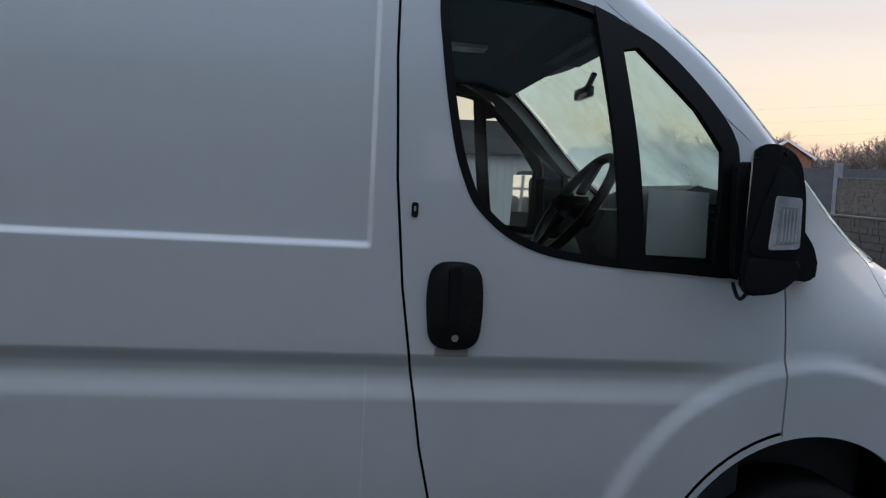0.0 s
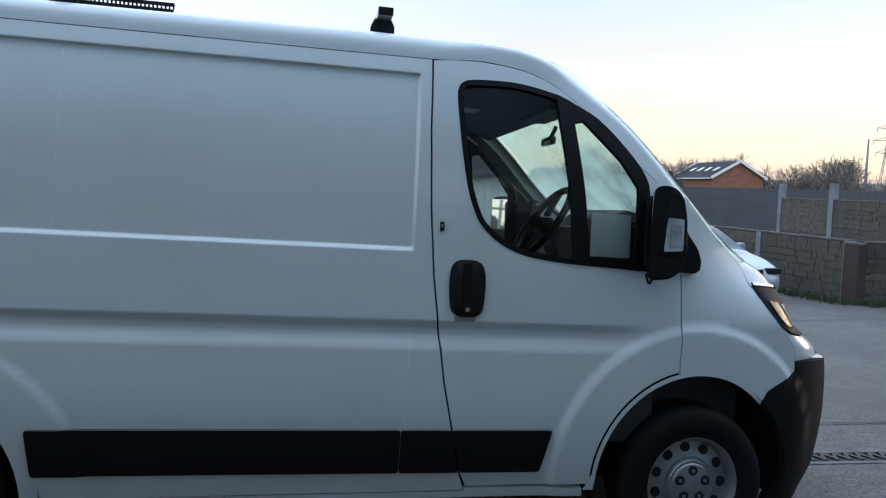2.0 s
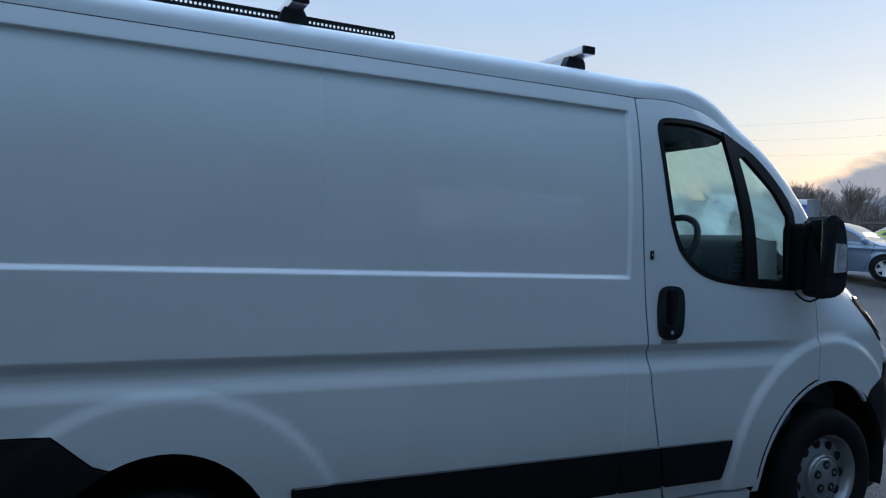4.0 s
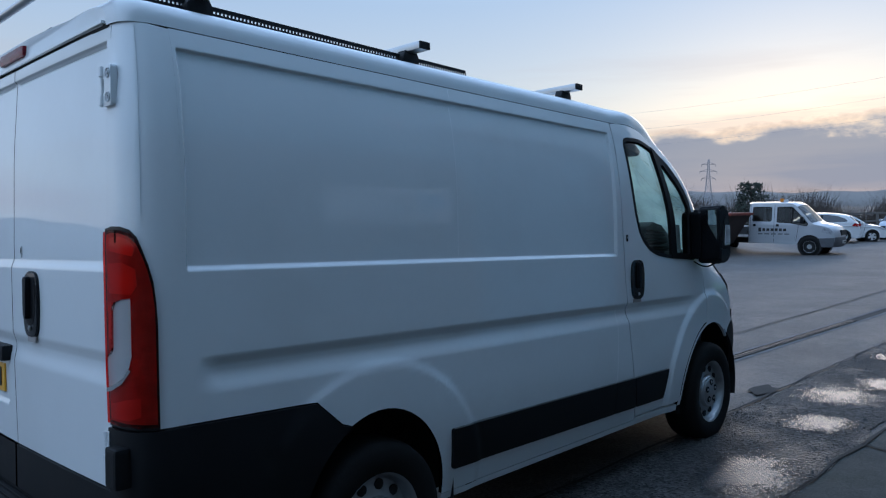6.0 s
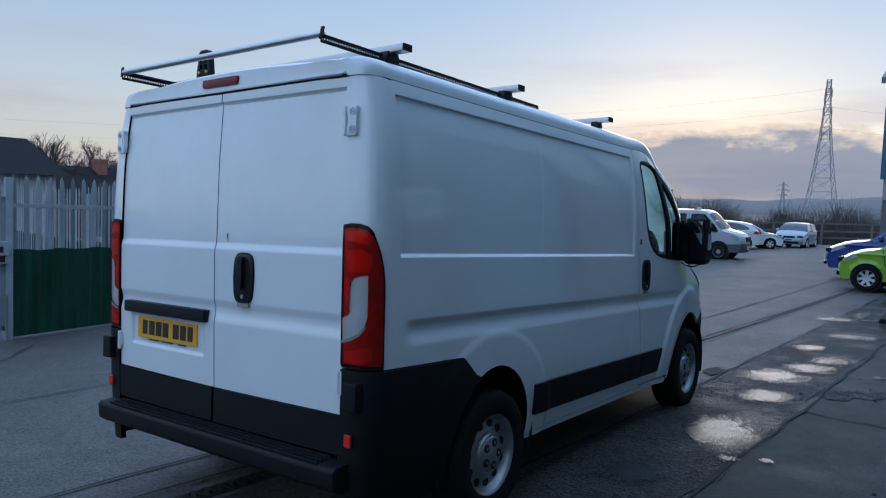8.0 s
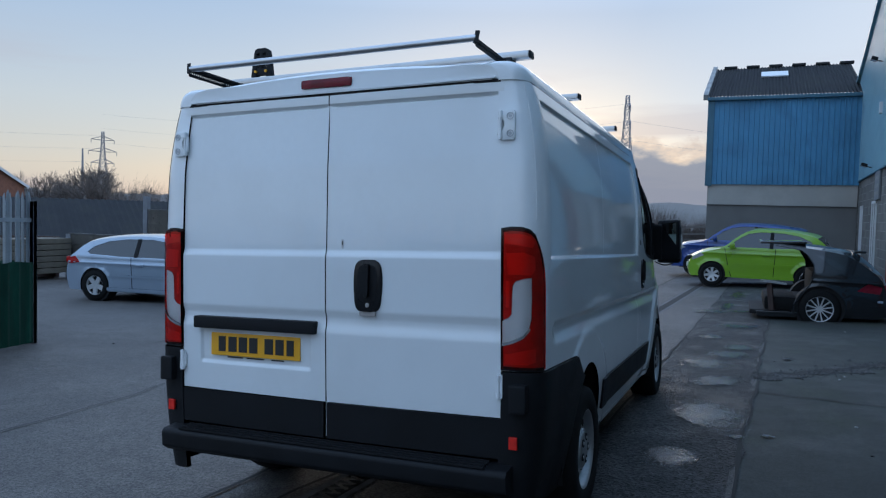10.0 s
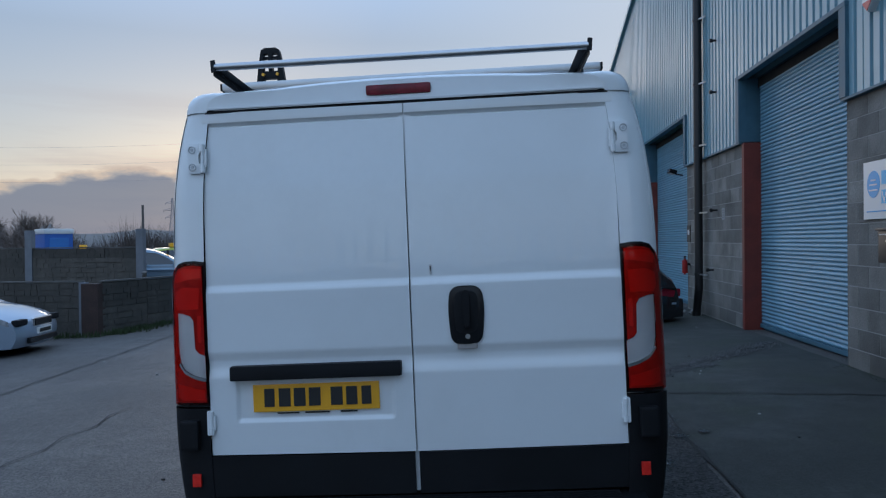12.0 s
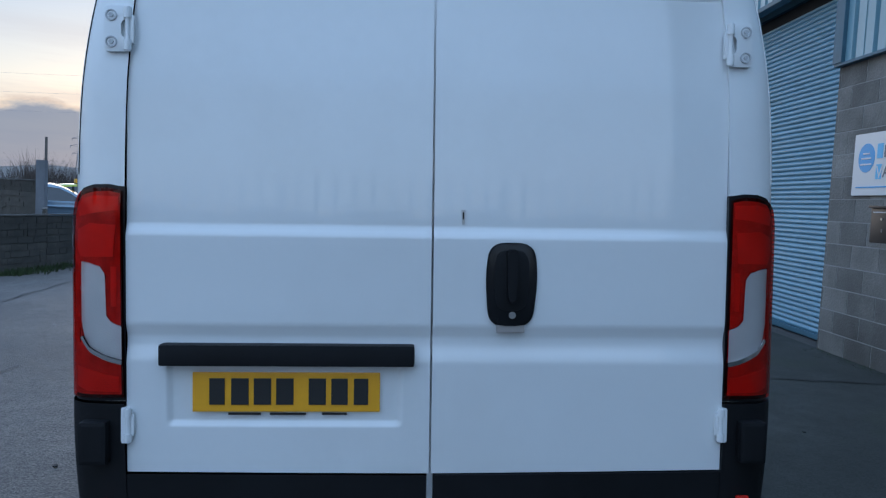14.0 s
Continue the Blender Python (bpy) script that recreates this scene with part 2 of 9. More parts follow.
def box(bm, c, s, m=Matrix(), bevel=0.0):
    v = bmesh.ops.create_cube(bm, size=1, matrix=m @ Matrix.Translation(c) @ Matrix.Diagonal((*s, 1)))["verts"]
    if bevel:
        es = {e for w in v for e in w.link_edges}
        bmesh.ops.bevel(bm, geom=list(es), offset=bevel, segments=2, affect="EDGES", profile=0.7)
    return bm


def cyl(bm, c, r, h, axis="z", seg=24, r2=None, bevel=0.0):
    rot = {"z": Matrix(), "x": pose(0, 0, 0, 0, 90, 0), "y": pose(0, 0, 0, 90, 0, 0)}[axis]
    v = bmesh.ops.create_cone(bm, cap_ends=True, segments=seg, radius1=r, radius2=r if r2 is None else r2, depth=h, matrix=Matrix.Translation(c) @ rot)["verts"]
    if bevel:
        es = {e for w in v for e in w.link_edges if len(e.link_faces) == 2 and any(len(f.verts) > 4 for f in e.link_faces)}
        bmesh.ops.bevel(bm, geom=list(es), offset=bevel, segments=2, affect="EDGES")
    return bm


def bar(bm, a, b, r, seg=8, r2=None):
    a, b = Vector(a), Vector(b)
    d = b - a
    m = Matrix.Translation((a + b) / 2) @ d.to_track_quat("Z", "Y").to_matrix().to_4x4()
    bmesh.ops.create_cone(bm, cap_ends=True, segments=seg, radius1=r, radius2=r if r2 is None else r2, depth=d.length, matrix=m)
    return bm


def beam(bm, a, b, w, h, up=(0, 0, 1), bevel=0.0):
    """A box from a to b, w wide and h high."""
    a, b = Vector(a), Vector(b)
    x = (b - a).normalized()
    y = Vector(up).cross(x).normalized()
    z = x.cross(y)
    m = Matrix((x, y, z)).transposed().to_4x4()
    m.translation = (a + b) / 2
    return box(bm, (0, 0, 0), ((b - a).length, w, h), m, bevel)


def prism(bm, pts, a, b, plane="xz", bevel=0.0):
    """A polygon drawn in the plane, from a to b along the third axis."""
    def at(p, q):
        return {"xz": (p[0], q, p[1]), "xy": (p[0], p[1], q), "yz": (q, p[0], p[1])}[plane]
    lo, hi = [bm.verts.new(at(p, a)) for p in pts], [bm.verts.new(at(p, b)) for p in pts]
    n = len(pts)
    fs = [bm.faces.new(lo), bm.faces.new(hi[::-1])]
    for i in range(n):
        fs.append(bm.faces.new((lo[i], hi[i], hi[(i + 1) % n], lo[(i + 1) % n])))
    if bevel:
        bmesh.ops.bevel(bm, geom=list({e for f in fs for e in f.edges}), offset=bevel, segments=2, affect="EDGES", profile=0.7)
    return bm


def lathe(bm, profile, axis="y", seg=36, c=(0, 0, 0)):
    """Turns (radius, along) pairs round an axis."""
    rings = []
    for r, h in profile:
        ring = []
        for i in range(seg):
            t = 2 * math.pi * i / seg
            u, v = r * math.cos(t), r * math.sin(t)
            p = {"y": (u, h, v), "z": (u, v, h), "x": (-h, u, v)}[axis]
            ring.append(bm.verts.new((p[0] + c[0], p[1] + c[1], p[2] + c[2])))
        rings.append(ring)
    for a, b in zip(rings, rings[1:]):
        for i in range(seg):
            j = (i + 1) % seg
            bm.faces.new((a[i], a[j], b[j], b[i]))
    return bm


def sm(a, b, x):
    t = min(1.0, max(0.0, (x - a) / (b - a)))
    return t * t * (3 - 2 * t)


def circle_pts(cx, cz, r, a0, a1, n):
    return [(cx + r * math.cos(radians(a0 + (a1 - a0) * i / n)), cz + r * math.sin(radians(a0 + (a1 - a0) * i / n))) for i in range(n + 1)]


def rounded(pts, r, n=4):
    """The polygon with its corners rounded to about r."""
    out = []
    k = len(pts)
    for i in range(k):
        p, a, b = Vector(pts[i]), Vector(pts[i - 1]), Vector(pts[(i + 1) % k])
        da, db = (a - p), (b - p)
        ra, rb = min(r, da.length * 0.45), min(r, db.length * 0.45)
        s, e = p + da.normalized() * ra, p + db.normalized() * rb
        for j in range(n + 1):
            t = j / n
            q = s * (1 - t) ** 2 + p * 2 * t * (1 - t) + e * t * t
            out.append((q.x, q.y))
    return out


class Shell:
    """Curved sheet pieces: a flat outline cut into a fine net and laid on a surface fn(u, v), with the surface's own normals."""

    def __init__(self):
        self.v, self.f, self.n = [], [], []

    def add(self, outline, fn, toward, holes=(), du=0.08, dv=0.08, us=(), vs=(), rim=0.018, lift=0.0):
        bm = bmesh.new()
        for loop in (outline, *holes):
            vv = [bm.verts.new((p[0], p[1], 0)) for p in loop]
            for i in range(len(vv)):
                bm.edges.new((vv[i], vv[(i + 1) % len(vv)]))
        bmesh.ops.triangle_fill(bm, use_beauty=True, use_dissolve=False, edges=bm.edges[:])
        u0, u1 = min(p[0] for p in outline), max(p[0] for p in outline)
        v0, v1 = min(p[1] for p in outline), max(p[1] for p in outline)
        cu = sorted(set([u0 + (u1 - u0) * i / max(1, round((u1 - u0) / du)) for i in range(1, max(1, round((u1 - u0) / du)))] + [u for u in us if u0 < u < u1]))
        cv = sorted(set([v0 + (v1 - v0) * i / max(1, round((v1 - v0) / dv)) for i in range(1, max(1, round((v1 - v0) / dv)))] + [v for v in vs if v0 < v < v1]))
        for c, no in [((u, 0, 0), (1, 0, 0)) for u in cu] + [((0, v, 0), (0, 1, 0)) for v in cv]:
            bmesh.ops.bisect_plane(bm, geom=bm.verts[:] + bm.edges[:] + bm.faces[:], dist=1e-5, plane_co=c, plane_no=no)
        bmesh.ops.dissolve_limit(bm, angle_limit=0.0, verts=[], edges=[])
        bm.verts.index_update()
        base = len(self.v)
        toward = Vector(toward)
        e = 1e-3
        for w in bm.verts:
            u, v = w.co.x, w.co.y
            p = fn(u, v)
            n = (fn(u + e, v) - fn(u - e, v)).cross(fn(u, v + e) - fn(u, v - e))
            n = n.normalized() if n.length > 0 else toward.normalized()
            if n.dot(toward) < 0:
                n = -n
            self.v.append(p + n * lift)
            self.n.append(n)
        pts = self.v
        for f in bm.faces:
            ids = [base + w.index for w in f.verts]
            nn = (pts[ids[1]] - pts[ids[0]]).cross(pts[ids[-1]] - pts[ids[0]])
            if nn.dot(self.n[ids[0]]) < 0:
                ids = ids[::-1]
            self.f.append(ids)
        if rim:
            for ed in bm.edges:
                if len(ed.link_faces) == 1:
                    i, j = base + ed.verts[0].index, base + ed.verts[1].index
                    k = len(self.v)
                    a, b = self.v[i], self.v[j]
                    c, d = b - self.n[j] * rim, a - self.n[i] * rim
                    rn = (b - a).cross(d - a)
                    rn = rn.normalized() if rn.length > 0 else toward
                    mid = ed.link_faces[0].calc_center_median()
                    away = (a + b) / 2 - fn(mid.x, mid.y)
                    if rn.dot(away) < 0:
                        rn = -rn
                    self.v += [a, b, c, d]
                    self.n += [rn] * 4
                    self.f.append([k, k + 1, k + 2, k + 3])
        bm.free()
        return self

    def make(self, name, mat, parent, label=""):
        me = bpy.data.meshes.new(name)
        me.from_pydata([tuple(p) for p in self.v], [], self.f)
        me.polygons.foreach_set("use_smooth", [True] * len(me.polygons))
        me.update()
        me.normals_split_custom_set_from_vertices([tuple(n) for n in self.n])
        me.materials.append(mat)
        ob = new(name, me)
        ob.parent = parent
        if label:
            ob["label"] = label
        return ob


# ---------------------------------------------------------------- the yard's lie
def ground_z(x, y):
    """The yard falls gently from the units towards the walls, and drops away behind them."""
    z = -0.036 * (min(max(y, -9), 11.0) + 0.985) - 0.008 * (min(max(x, -6), 9) - 1.5)
    far = math.hypot(max(0, y - 24), max(0, x - 48))
    z += 0.42 * sm(9.9, 14, x) * sm(7.5, 9.5, y) * (1 - sm(24, 45, x)) * (1 - sm(20, 35, y))
    return z - 2.6 * sm(0, 30, far)


# ---------------------------------------------------------------- the van
VAN = Matrix.Translation((0, 0.012, -0.015)) @ pose(0, 0, 0, -2.0, 0, 0) @ pose(0, 0, 0, 0, 2.0, 0)
van = thing("panel_van", VAN, "white panel van with black bumpers and roof rack", "van")
FRONT_HUB, REAR_HUB = (1.49, 0.37), (-1.505, 0.305)


def half_width(x, z):
    t = max(0.0, (z - 1.3) / 0.76)
    y = 1.014 - 0.088 * t ** 3 - 0.05 * max(0.0, (0.75 - z) / 0.45) ** 2
    g = 0.0
    if 0.965 <= z < 1.012:
        g = sm(1.012, 0.968, z) if z > 0.968 else 1.0
    elif 0.885 < z < 0.965:
        g = sm(0.885, 0.958, z)
    y -= 0.020 * g * sm(-2.26, -2.16, x) * (1 - sm(1.02, 1.30, x))
    rec = sm(-2.289, -2.277, x) * (1 - sm(0.234, 0.250, x)) * sm(1.270, 1.293, z) * (1 - sm(1.954, 1.964, z))
    y -= 0.015 * rec
    for (cx, cz), r0, rise in ((FRONT_HUB, 0.615, 0.018), (REAR_HUB, 0.575, 0.009)):
        r = math.hypot(x - cx, z - cz)
        y += rise * (1 - sm(r0 - 0.006, r0 + 0.044, r))
    c = max(0.0, x - 1.0)
    y -= (0.085 + 0.32 * sm(1.0, 1.45, z)) * c * c
    n = max(0.0, x - 1.95)
    y -= 1.0 * n * n
    y -= 0.07 * sm(0.45, 1.0, x) * sm(1.45, 2.05, z)
    return y


EDGE_Z = [0.15, 0.223, 0.356, 0.589, 0.766, 0.853, 0.859, 0.861, 0.917, 1.02, 1.081, 1.188, 1.28, 1.33, 1.36, 1.471, 1.602, 1.731, 1.876, 1.96, 2.03, 2.065]
EDGE_X = [2.02, 2.10, 2.22, 2.25, 2.235, 2.214, 2.210, 1.985, 1.980, 1.886, 1.833, 1.757, 1.722, 1.668, 1.615, 1.484, 1.343, 1.226, 1.078, 0.962, 0.846, 0.74]
MID_Z = [0.15, 0.22, 0.35, 0.58, 0.8, 0.859, 0.861, 0.91, 0.95, 0.99, 1.03, 1.07, 1.11, 1.15, 1.19, 1.24, 1.28, 1.36, 1.5, 1.7, 1.9, 2.0, 2.065]
MID_X = [2.34, 2.38, 2.44, 2.45, 2.43, 2.42, 2.385, 2.35, 2.28, 2.19, 2.16, 2.165, 2.165, 2.144, 2.117, 2.06, 1.97, 1.845, 1.66, 1.43, 1.245, 1.152, 1.075]


def eased(zs, xs):
    """The table above the bonnet line drawn as a smooth curve."""
    z = np.linspace(1.30, 2.065, 80)
    x = np.interp(z, zs, xs)
    for _ in range(60):
        x[1:-1] = 0.25 * x[:-2] + 0.5 * x[1:-1] + 0.25 * x[2:]
    keep = [(a, b) for a, b in zip(zs, xs) if a < 1.30]
    return [a for a, _ in keep] + list(z), [b for _, b in keep] + list(x)


EDGE_Z, EDGE_X = eased(EDGE_Z, EDGE_X)
MID_Z, MID_X = eased(MID_Z, MID_X)


def edge_x(z):
    return float(np.interp(z, EDGE_Z, EDGE_X))


def flank(s):
    return lambda u, v: Vector((u, s * half_width(u, v), v))


def nose(v, z):
    xe = edge_x(z)
    xm = float(np.interp(z, MID_Z, MID_X))
    k = min(1.0, abs(v))
    full = (1 - k ** 3) ** 0.667 if 0.86 <= z else 1 - k ** 2.3
    t = sm(1.24, 1.32, z)
    return Vector((xe + (xm - xe) * (full * (1 - t) + (1 - k ** 3.4) * t), v * half_width(xe, z), z))


REAR_Z = [0.2, 0.6, 1.0, 1.33, 1.7, 2.06, 2.2]
REAR_X = [-2.437, -2.44, -2.452, -2.457, -2.453, -2.432, -2.42]


def rear_x(z):
    return float(np.interp(z, REAR_Z, REAR_X))


def corner(s):
    """Round the rear corner: th from 0 at the flank to 90 at the rear face."""
    def fn(th, z):
        yb = half_width(-2.30, z)
        yr = 0.848 - (1.014 - yb) * 0.45
        a = radians(min(90.0, max(0.0, th)))
        return Vector((-2.30 + (rear_x(z) + 2.30) * math.sin(a) ** 0.66 + (min(0, th) * -0.002), s * (yr + (yb - yr) * max(0, math.cos(a)) ** 0.66 - max(0, th - 90) * 0.002), z))
    return fn


def rear_face(y, z):
    g = 0.0
    if 0.985 <= z < 1.037:
        g = sm(1.037, 0.988, z)
    elif 0.915 < z < 0.985:
        g = sm(0.915, 0.98, z)
    rec = sm(1.27, 1.31, z) * (1 - sm(1.972, 1.982, z))
    seam = 0.007 * math.exp(-((z - 1.966) / 0.0035) ** 2) * sm(0.012, 0.02, abs(y)) * (1 - sm(0.832, 0.838, abs(y)))
    plate = sm(0.075, 0.10, y) * (1 - sm(0.715, 0.74, y)) * sm(0.735, 0.76, z) * (1 - sm(0.94, 0.965, z))
    bow = -0.012 * (1 - (y / 0.86) ** 2)
    return Vector((rear_x(z) + 0.011 * g + 0.011 * rec + 0.010 * plate + seam + bow, y, z))


DOOR_REAR = [(0.293, 2.02), (0.292, 1.75), (0.305, 1.45), (0.330, 1.18), (0.360, 0.975), (0.393, 0.765), (0.436, 0.578), (0.478, 0.40), (0.508, 0.335)]
DOOR_TOP = [(0.293, 2.024), (0.475, 2.032), (0.58, 2.026), (0.685, 2.012), (0.765, 1.987), (0.836, 1.953), (0.90, 1.905), (0.965, 1.85), (1.035, 1.783), (1.107, 1.712), (1.19, 1.645), (1.26, 1.595), (1.318, 1.535)]
FRONT_ARCH, REAR_ARCH = 0.435, 0.42
WINDOW = [(0.396, 1.92), (0.43, 1.951), (0.53, 1.96), (0.63, 1.961), (0.73, 1.95), (0.832, 1.927), (0.965, 1.866), (1.03, 1.815), (1.09, 1.755), (1.165, 1.67), (1.205, 1.605), (1.217, 1.54),
          (1.230, 1.26), (1.21, 1.234), (1.08, 1.240), (0.90, 1.249), (0.80, 1.258), (0.70, 1.273), (0.625, 1.298), (0.572, 1.328), (0.53, 1.363), (0.494, 1.404), (0.465, 1.468), (0.446, 1.525), (0.428, 1.61), (0.413, 1.70), (0.40, 1.80), (0.393, 1.87)]


def smooth_loop(pts, n=3):
    """A closed outline rounded between its points."""
    k, out = len(pts), []
    for i in range(k):
        p0, p1, p2, p3 = (Vector(pts[(i + j) % k]) for j in (-1, 0, 1, 2))
        for j in range(n):
            t = j / n
            out.append(tuple(0.5 * ((2 * p1) + (p2 - p0) * t + (2 * p0 - 5 * p1 + 4 * p2 - p3) * t * t + (3 * p1 - p0 - 3 * p2 + p3) * t ** 3)))
    return out


WINDOW = smooth_loop(WINDOW)


def rear_arch(r, a0, a1, n):
    """The rear opening is taller than it is wide."""
    return [(REAR_HUB[0] + (x - REAR_HUB[0]) * 0.875, z) for x, z in circle_pts(*REAR_HUB, r, a0, a1, n)]


def inset(pts, d):
    """The outline drawn in by d."""
    k, out = len(pts), []
    area = sum(pts[i][0] * pts[(i + 1) % k][1] - pts[(i + 1) % k][0] * pts[i][1] for i in range(k))
    sgn = 1 if area > 0 else -1
    for i in range(k):
        a, b = Vector(pts[i - 1]), Vector(pts[(i + 1) % k])
        t = (b - a).normalized()
        out.append((pts[i][0] - sgn * t.y * d, pts[i][1] + sgn * t.x * d))
    return out


SIDE_CUTS_Z = [0.885, 0.91, 0.935, 0.955, 0.965, 0.968, 0.98, 0.995, 1.012, 1.266, 1.27, 1.275, 1.281, 1.287, 1.293, 1.298, 1.31, 1.95, 1.954, 1.957, 1.959, 1.961, 1.964, 1.968]
ARCH_X = [c + 0.02 * i for c in (1.49, -1.505) for i in range(-35, 36)]
ARCH_Z = [0.30 + 0.02 * i for i in range(36)]
SIDE_CUTS_X = [-2.292, -2.289, -2.286, -2.283, -2.280, -2.277, -2.272, -2.262, -2.25, 0.222, 0.23, 0.234, 0.238, 0.242, 0.246, 0.25, 0.254]


def van_side(s):
    side = "offside" if s < 0 else "nearside"
    out = (0, s, 0.1)
    fn = flank(s)
    # cargo side panel, from the rear corner to the cab door
    outline = [(-2.30, 2.0225), (-2.30, 0.81), (-1.81, 0.80), (-1.70, 0.705)]
    outline += rear_arch(REAR_ARCH, 114, 2, 16)
    outline += [(-1.135, 0.30), (0.505, 0.318)] + [(x - 0.004, z) for x, z in DOOR_REAR[::-1]][1:] + [(0.289, 2.0225)]
    sh = Shell().add(outline, fn, out, us=SIDE_CUTS_X + ARCH_X, vs=SIDE_CUTS_Z + ARCH_Z, du=0.05, dv=0.05)
    sh.make("side_panel", white_paint, van, "white pressed steel side panel with a recessed centre")
    # black rear quarter of the bumper
    quarter = [(-2.30, 0.805), (-1.813, 0.795), (-1.705, 0.700)] + rear_arch(REAR_ARCH, 115, 190, 12) + [(-1.90, 0.19), (-2.30, 0.20)]
    Shell().add(quarter, fn, out, lift=0.012, rim=0.03, du=0.06, dv=0.06).add(
        [(0, 0.20), (90, 0.20), (90, 0.805), (0, 0.805)], corner(s), (-1, s, 0), lift=0.012, rim=0.03, du=9, dv=0.06).make("bumper_corner", black_plastic, van, "black textured plastic bumper end")
    # body pillar round the rear corner
    Shell().add([(0, 0.81), (90, 0.81), (90, 2.027), (60, 2.027), (20, 2.025), (0, 2.019)], corner(s), (-1, s, 0), du=9, dv=0.08, rim=0.02).make("rear_pillar", white_paint, van)
    # cab door
    arch_f = circle_pts(*FRONT_HUB, FRONT_ARCH, 100, 184, 16)
    door = [(x + 0.003, z) for x, z in DOOR_TOP[1:]] + [(1.345, 1.46), (1.370, 1.34), (1.381, 1.22), (1.384, 1.05), (1.386, 0.95), (1.384, 0.83)]
    door += [p for p in circle_pts(*FRONT_HUB, FRONT_ARCH + 0.028, 103, 176, 14)] + [(1.03, 0.345)] + [(x + 0.003, z) for x, z in DOOR_REAR[::-1]] + [(0.38, 2.029)]
    d = Shell().add(door, fn, out, holes=[WINDOW], us=ARCH_X, vs=SIDE_CUTS_Z[:9] + ARCH_Z, du=0.045, dv=0.045).make("cab_door", white_paint, van, "white front door with a black-framed two-part window")
    # arch strip between door and wheel
    strip = circle_pts(*FRONT_HUB, FRONT_ARCH + 0.019, 103, 178, 14) + [(1.005, 0.318)] + [(1.05, 0.318)] + circle_pts(*FRONT_HUB, FRONT_ARCH, 176, 103, 14)
    Shell().add(strip, fn, out, rim=0.05, du=0.03, dv=0.03).make("wheel_arch_lip", white_paint, van)
    ring = circle_pts(*FRONT_HUB, FRONT_ARCH + 0.05, 103, 178, 14) + circle_pts(*FRONT_HUB, FRONT_ARCH + 0.002, 178, 103, 14)
    Shell().add(ring, fn, out, lift=-0.012, rim=0, du=0.03, dv=0.03).make("arch_gap", gap_dark, van)
    Shell().add([(1.365, 0.84), (1.415, 0.84), (1.412, 1.25), (1.372, 1.52), (1.325, 1.52), (1.36, 1.25)], fn, out, lift=-0.012, rim=0, du=0.03, dv=0.06).make("wing_gap", gap_dark, van)
    Shell().add([(0.508, 0.326), (1.0, 0.326), (1.006, 0.29), (0.508, 0.285), (-1.135, 0.268), (-1.138, 0.296), (0.506, 0.312)], fn, out, rim=0.05, du=0.08, dv=0.03).make("sill", white_paint, van)
    # front wing
    edge = [(edge_x(z) - 0.002, z) for z in np.linspace(1.548, 0.862, 26)]
    wing = [(1.327, 1.530), (1.372, 1.545)] + edge + [(1.986, 0.816), (1.83, 0.735)] + circle_pts(*FRONT_HUB, FRONT_ARCH, 45, 103, 12) + [(1.390, 0.83), (1.392, 0.95), (1.390, 1.05), (1.387, 1.22), (1.376, 1.34), (1.351, 1.46)]
    Shell().add(wing, fn, out, us=ARCH_X, vs=SIDE_CUTS_Z[:9] + ARCH_Z, du=0.045, dv=0.045).make("front_wing", white_paint, van, "white front wing with a raised wheel arch")
    # lining behind the windscreen pillar and door-top rail
    pil = [(x + 0.002, z + 0.004) for x, z in DOOR_TOP] + [(1.335, 1.536), (1.368, 1.552)]
    pil += [(edge_x(z) - 0.05, z) for z in np.linspace(1.560, 1.99, 18)] + [(0.62, 2.034), (0.475, 2.0375), (0.295, 2.0285)]
    Shell().add(pil, fn, out, lift=-0.028, rim=0, du=0.05, dv=0.05).make("pillar_lining", lining, van, "dark grey pillar lining")
    Shell().add(inset(door, 0.01), fn, out, holes=[inset(WINDOW, -0.004)], lift=-0.030, rim=0, du=0.08, dv=0.08).make("door_lining", lining, d, "dark grey inner door")
    # side rubbing strips
    for x0, x1, x2, x3 in ((-1.115, 0.232, 0.232, -1.095), (0.236, 0.433, 0.472, 0.236), (0.441, 0.850, 0.810, 0.480)):
        Shell().add(rounded([(x0, 0.575), (x1, 0.575), (x2, 0.40), (x3, 0.40)], 0.012), fn, out, lift=0.013, rim=0.02, us=ARCH_X, vs=ARCH_Z, du=0.1, dv=0.03).make("rubbing_strip", black_plastic, van, "black textured plastic strip along the lower side")
    # scuffed top edge of the strips, its highlight painted in as a pale line
    for x0, x1 in ((-1.105, 0.228), (0.240, 0.430), (0.445, 0.845)):
        Shell().add([(x0, 0.5735), (x1, 0.5735), (x1, 0.5775), (x0, 0.5775)], fn, out, lift=0.0125, rim=0.004, us=ARCH_X, du=0.1, dv=0.01).make("strip_edge", worn_white, van, "scuffed edge of the side strip with its highlight painted pale")
    if s < 0:
        for x0, z0, z1 in ((-1.046, 1.30, 2.015), (0.248, 0.585, 0.98)):
            Shell().add([(x0 - 0.003, z0), (x0 + 0.003, z0), (x0 + 0.0025, z1), (x0 - 0.0025, z1)], fn, out, lift=0.0008, rim=0, dv=0.02, du=0.01).make("paint_run", bare_white, van, "faint pale streak down the side")
    Shell().add([(-2.306, 0.83), (-2.301, 0.83), (-2.301, 2.01), (-2.306, 2.01)], fn, out, lift=0.0012, rim=0, dv=0.06, du=0.01).make("corner_crease", white_paint, van)
    # window: seal, divider and two panes
    ins = inset(WINDOW, 0.022)
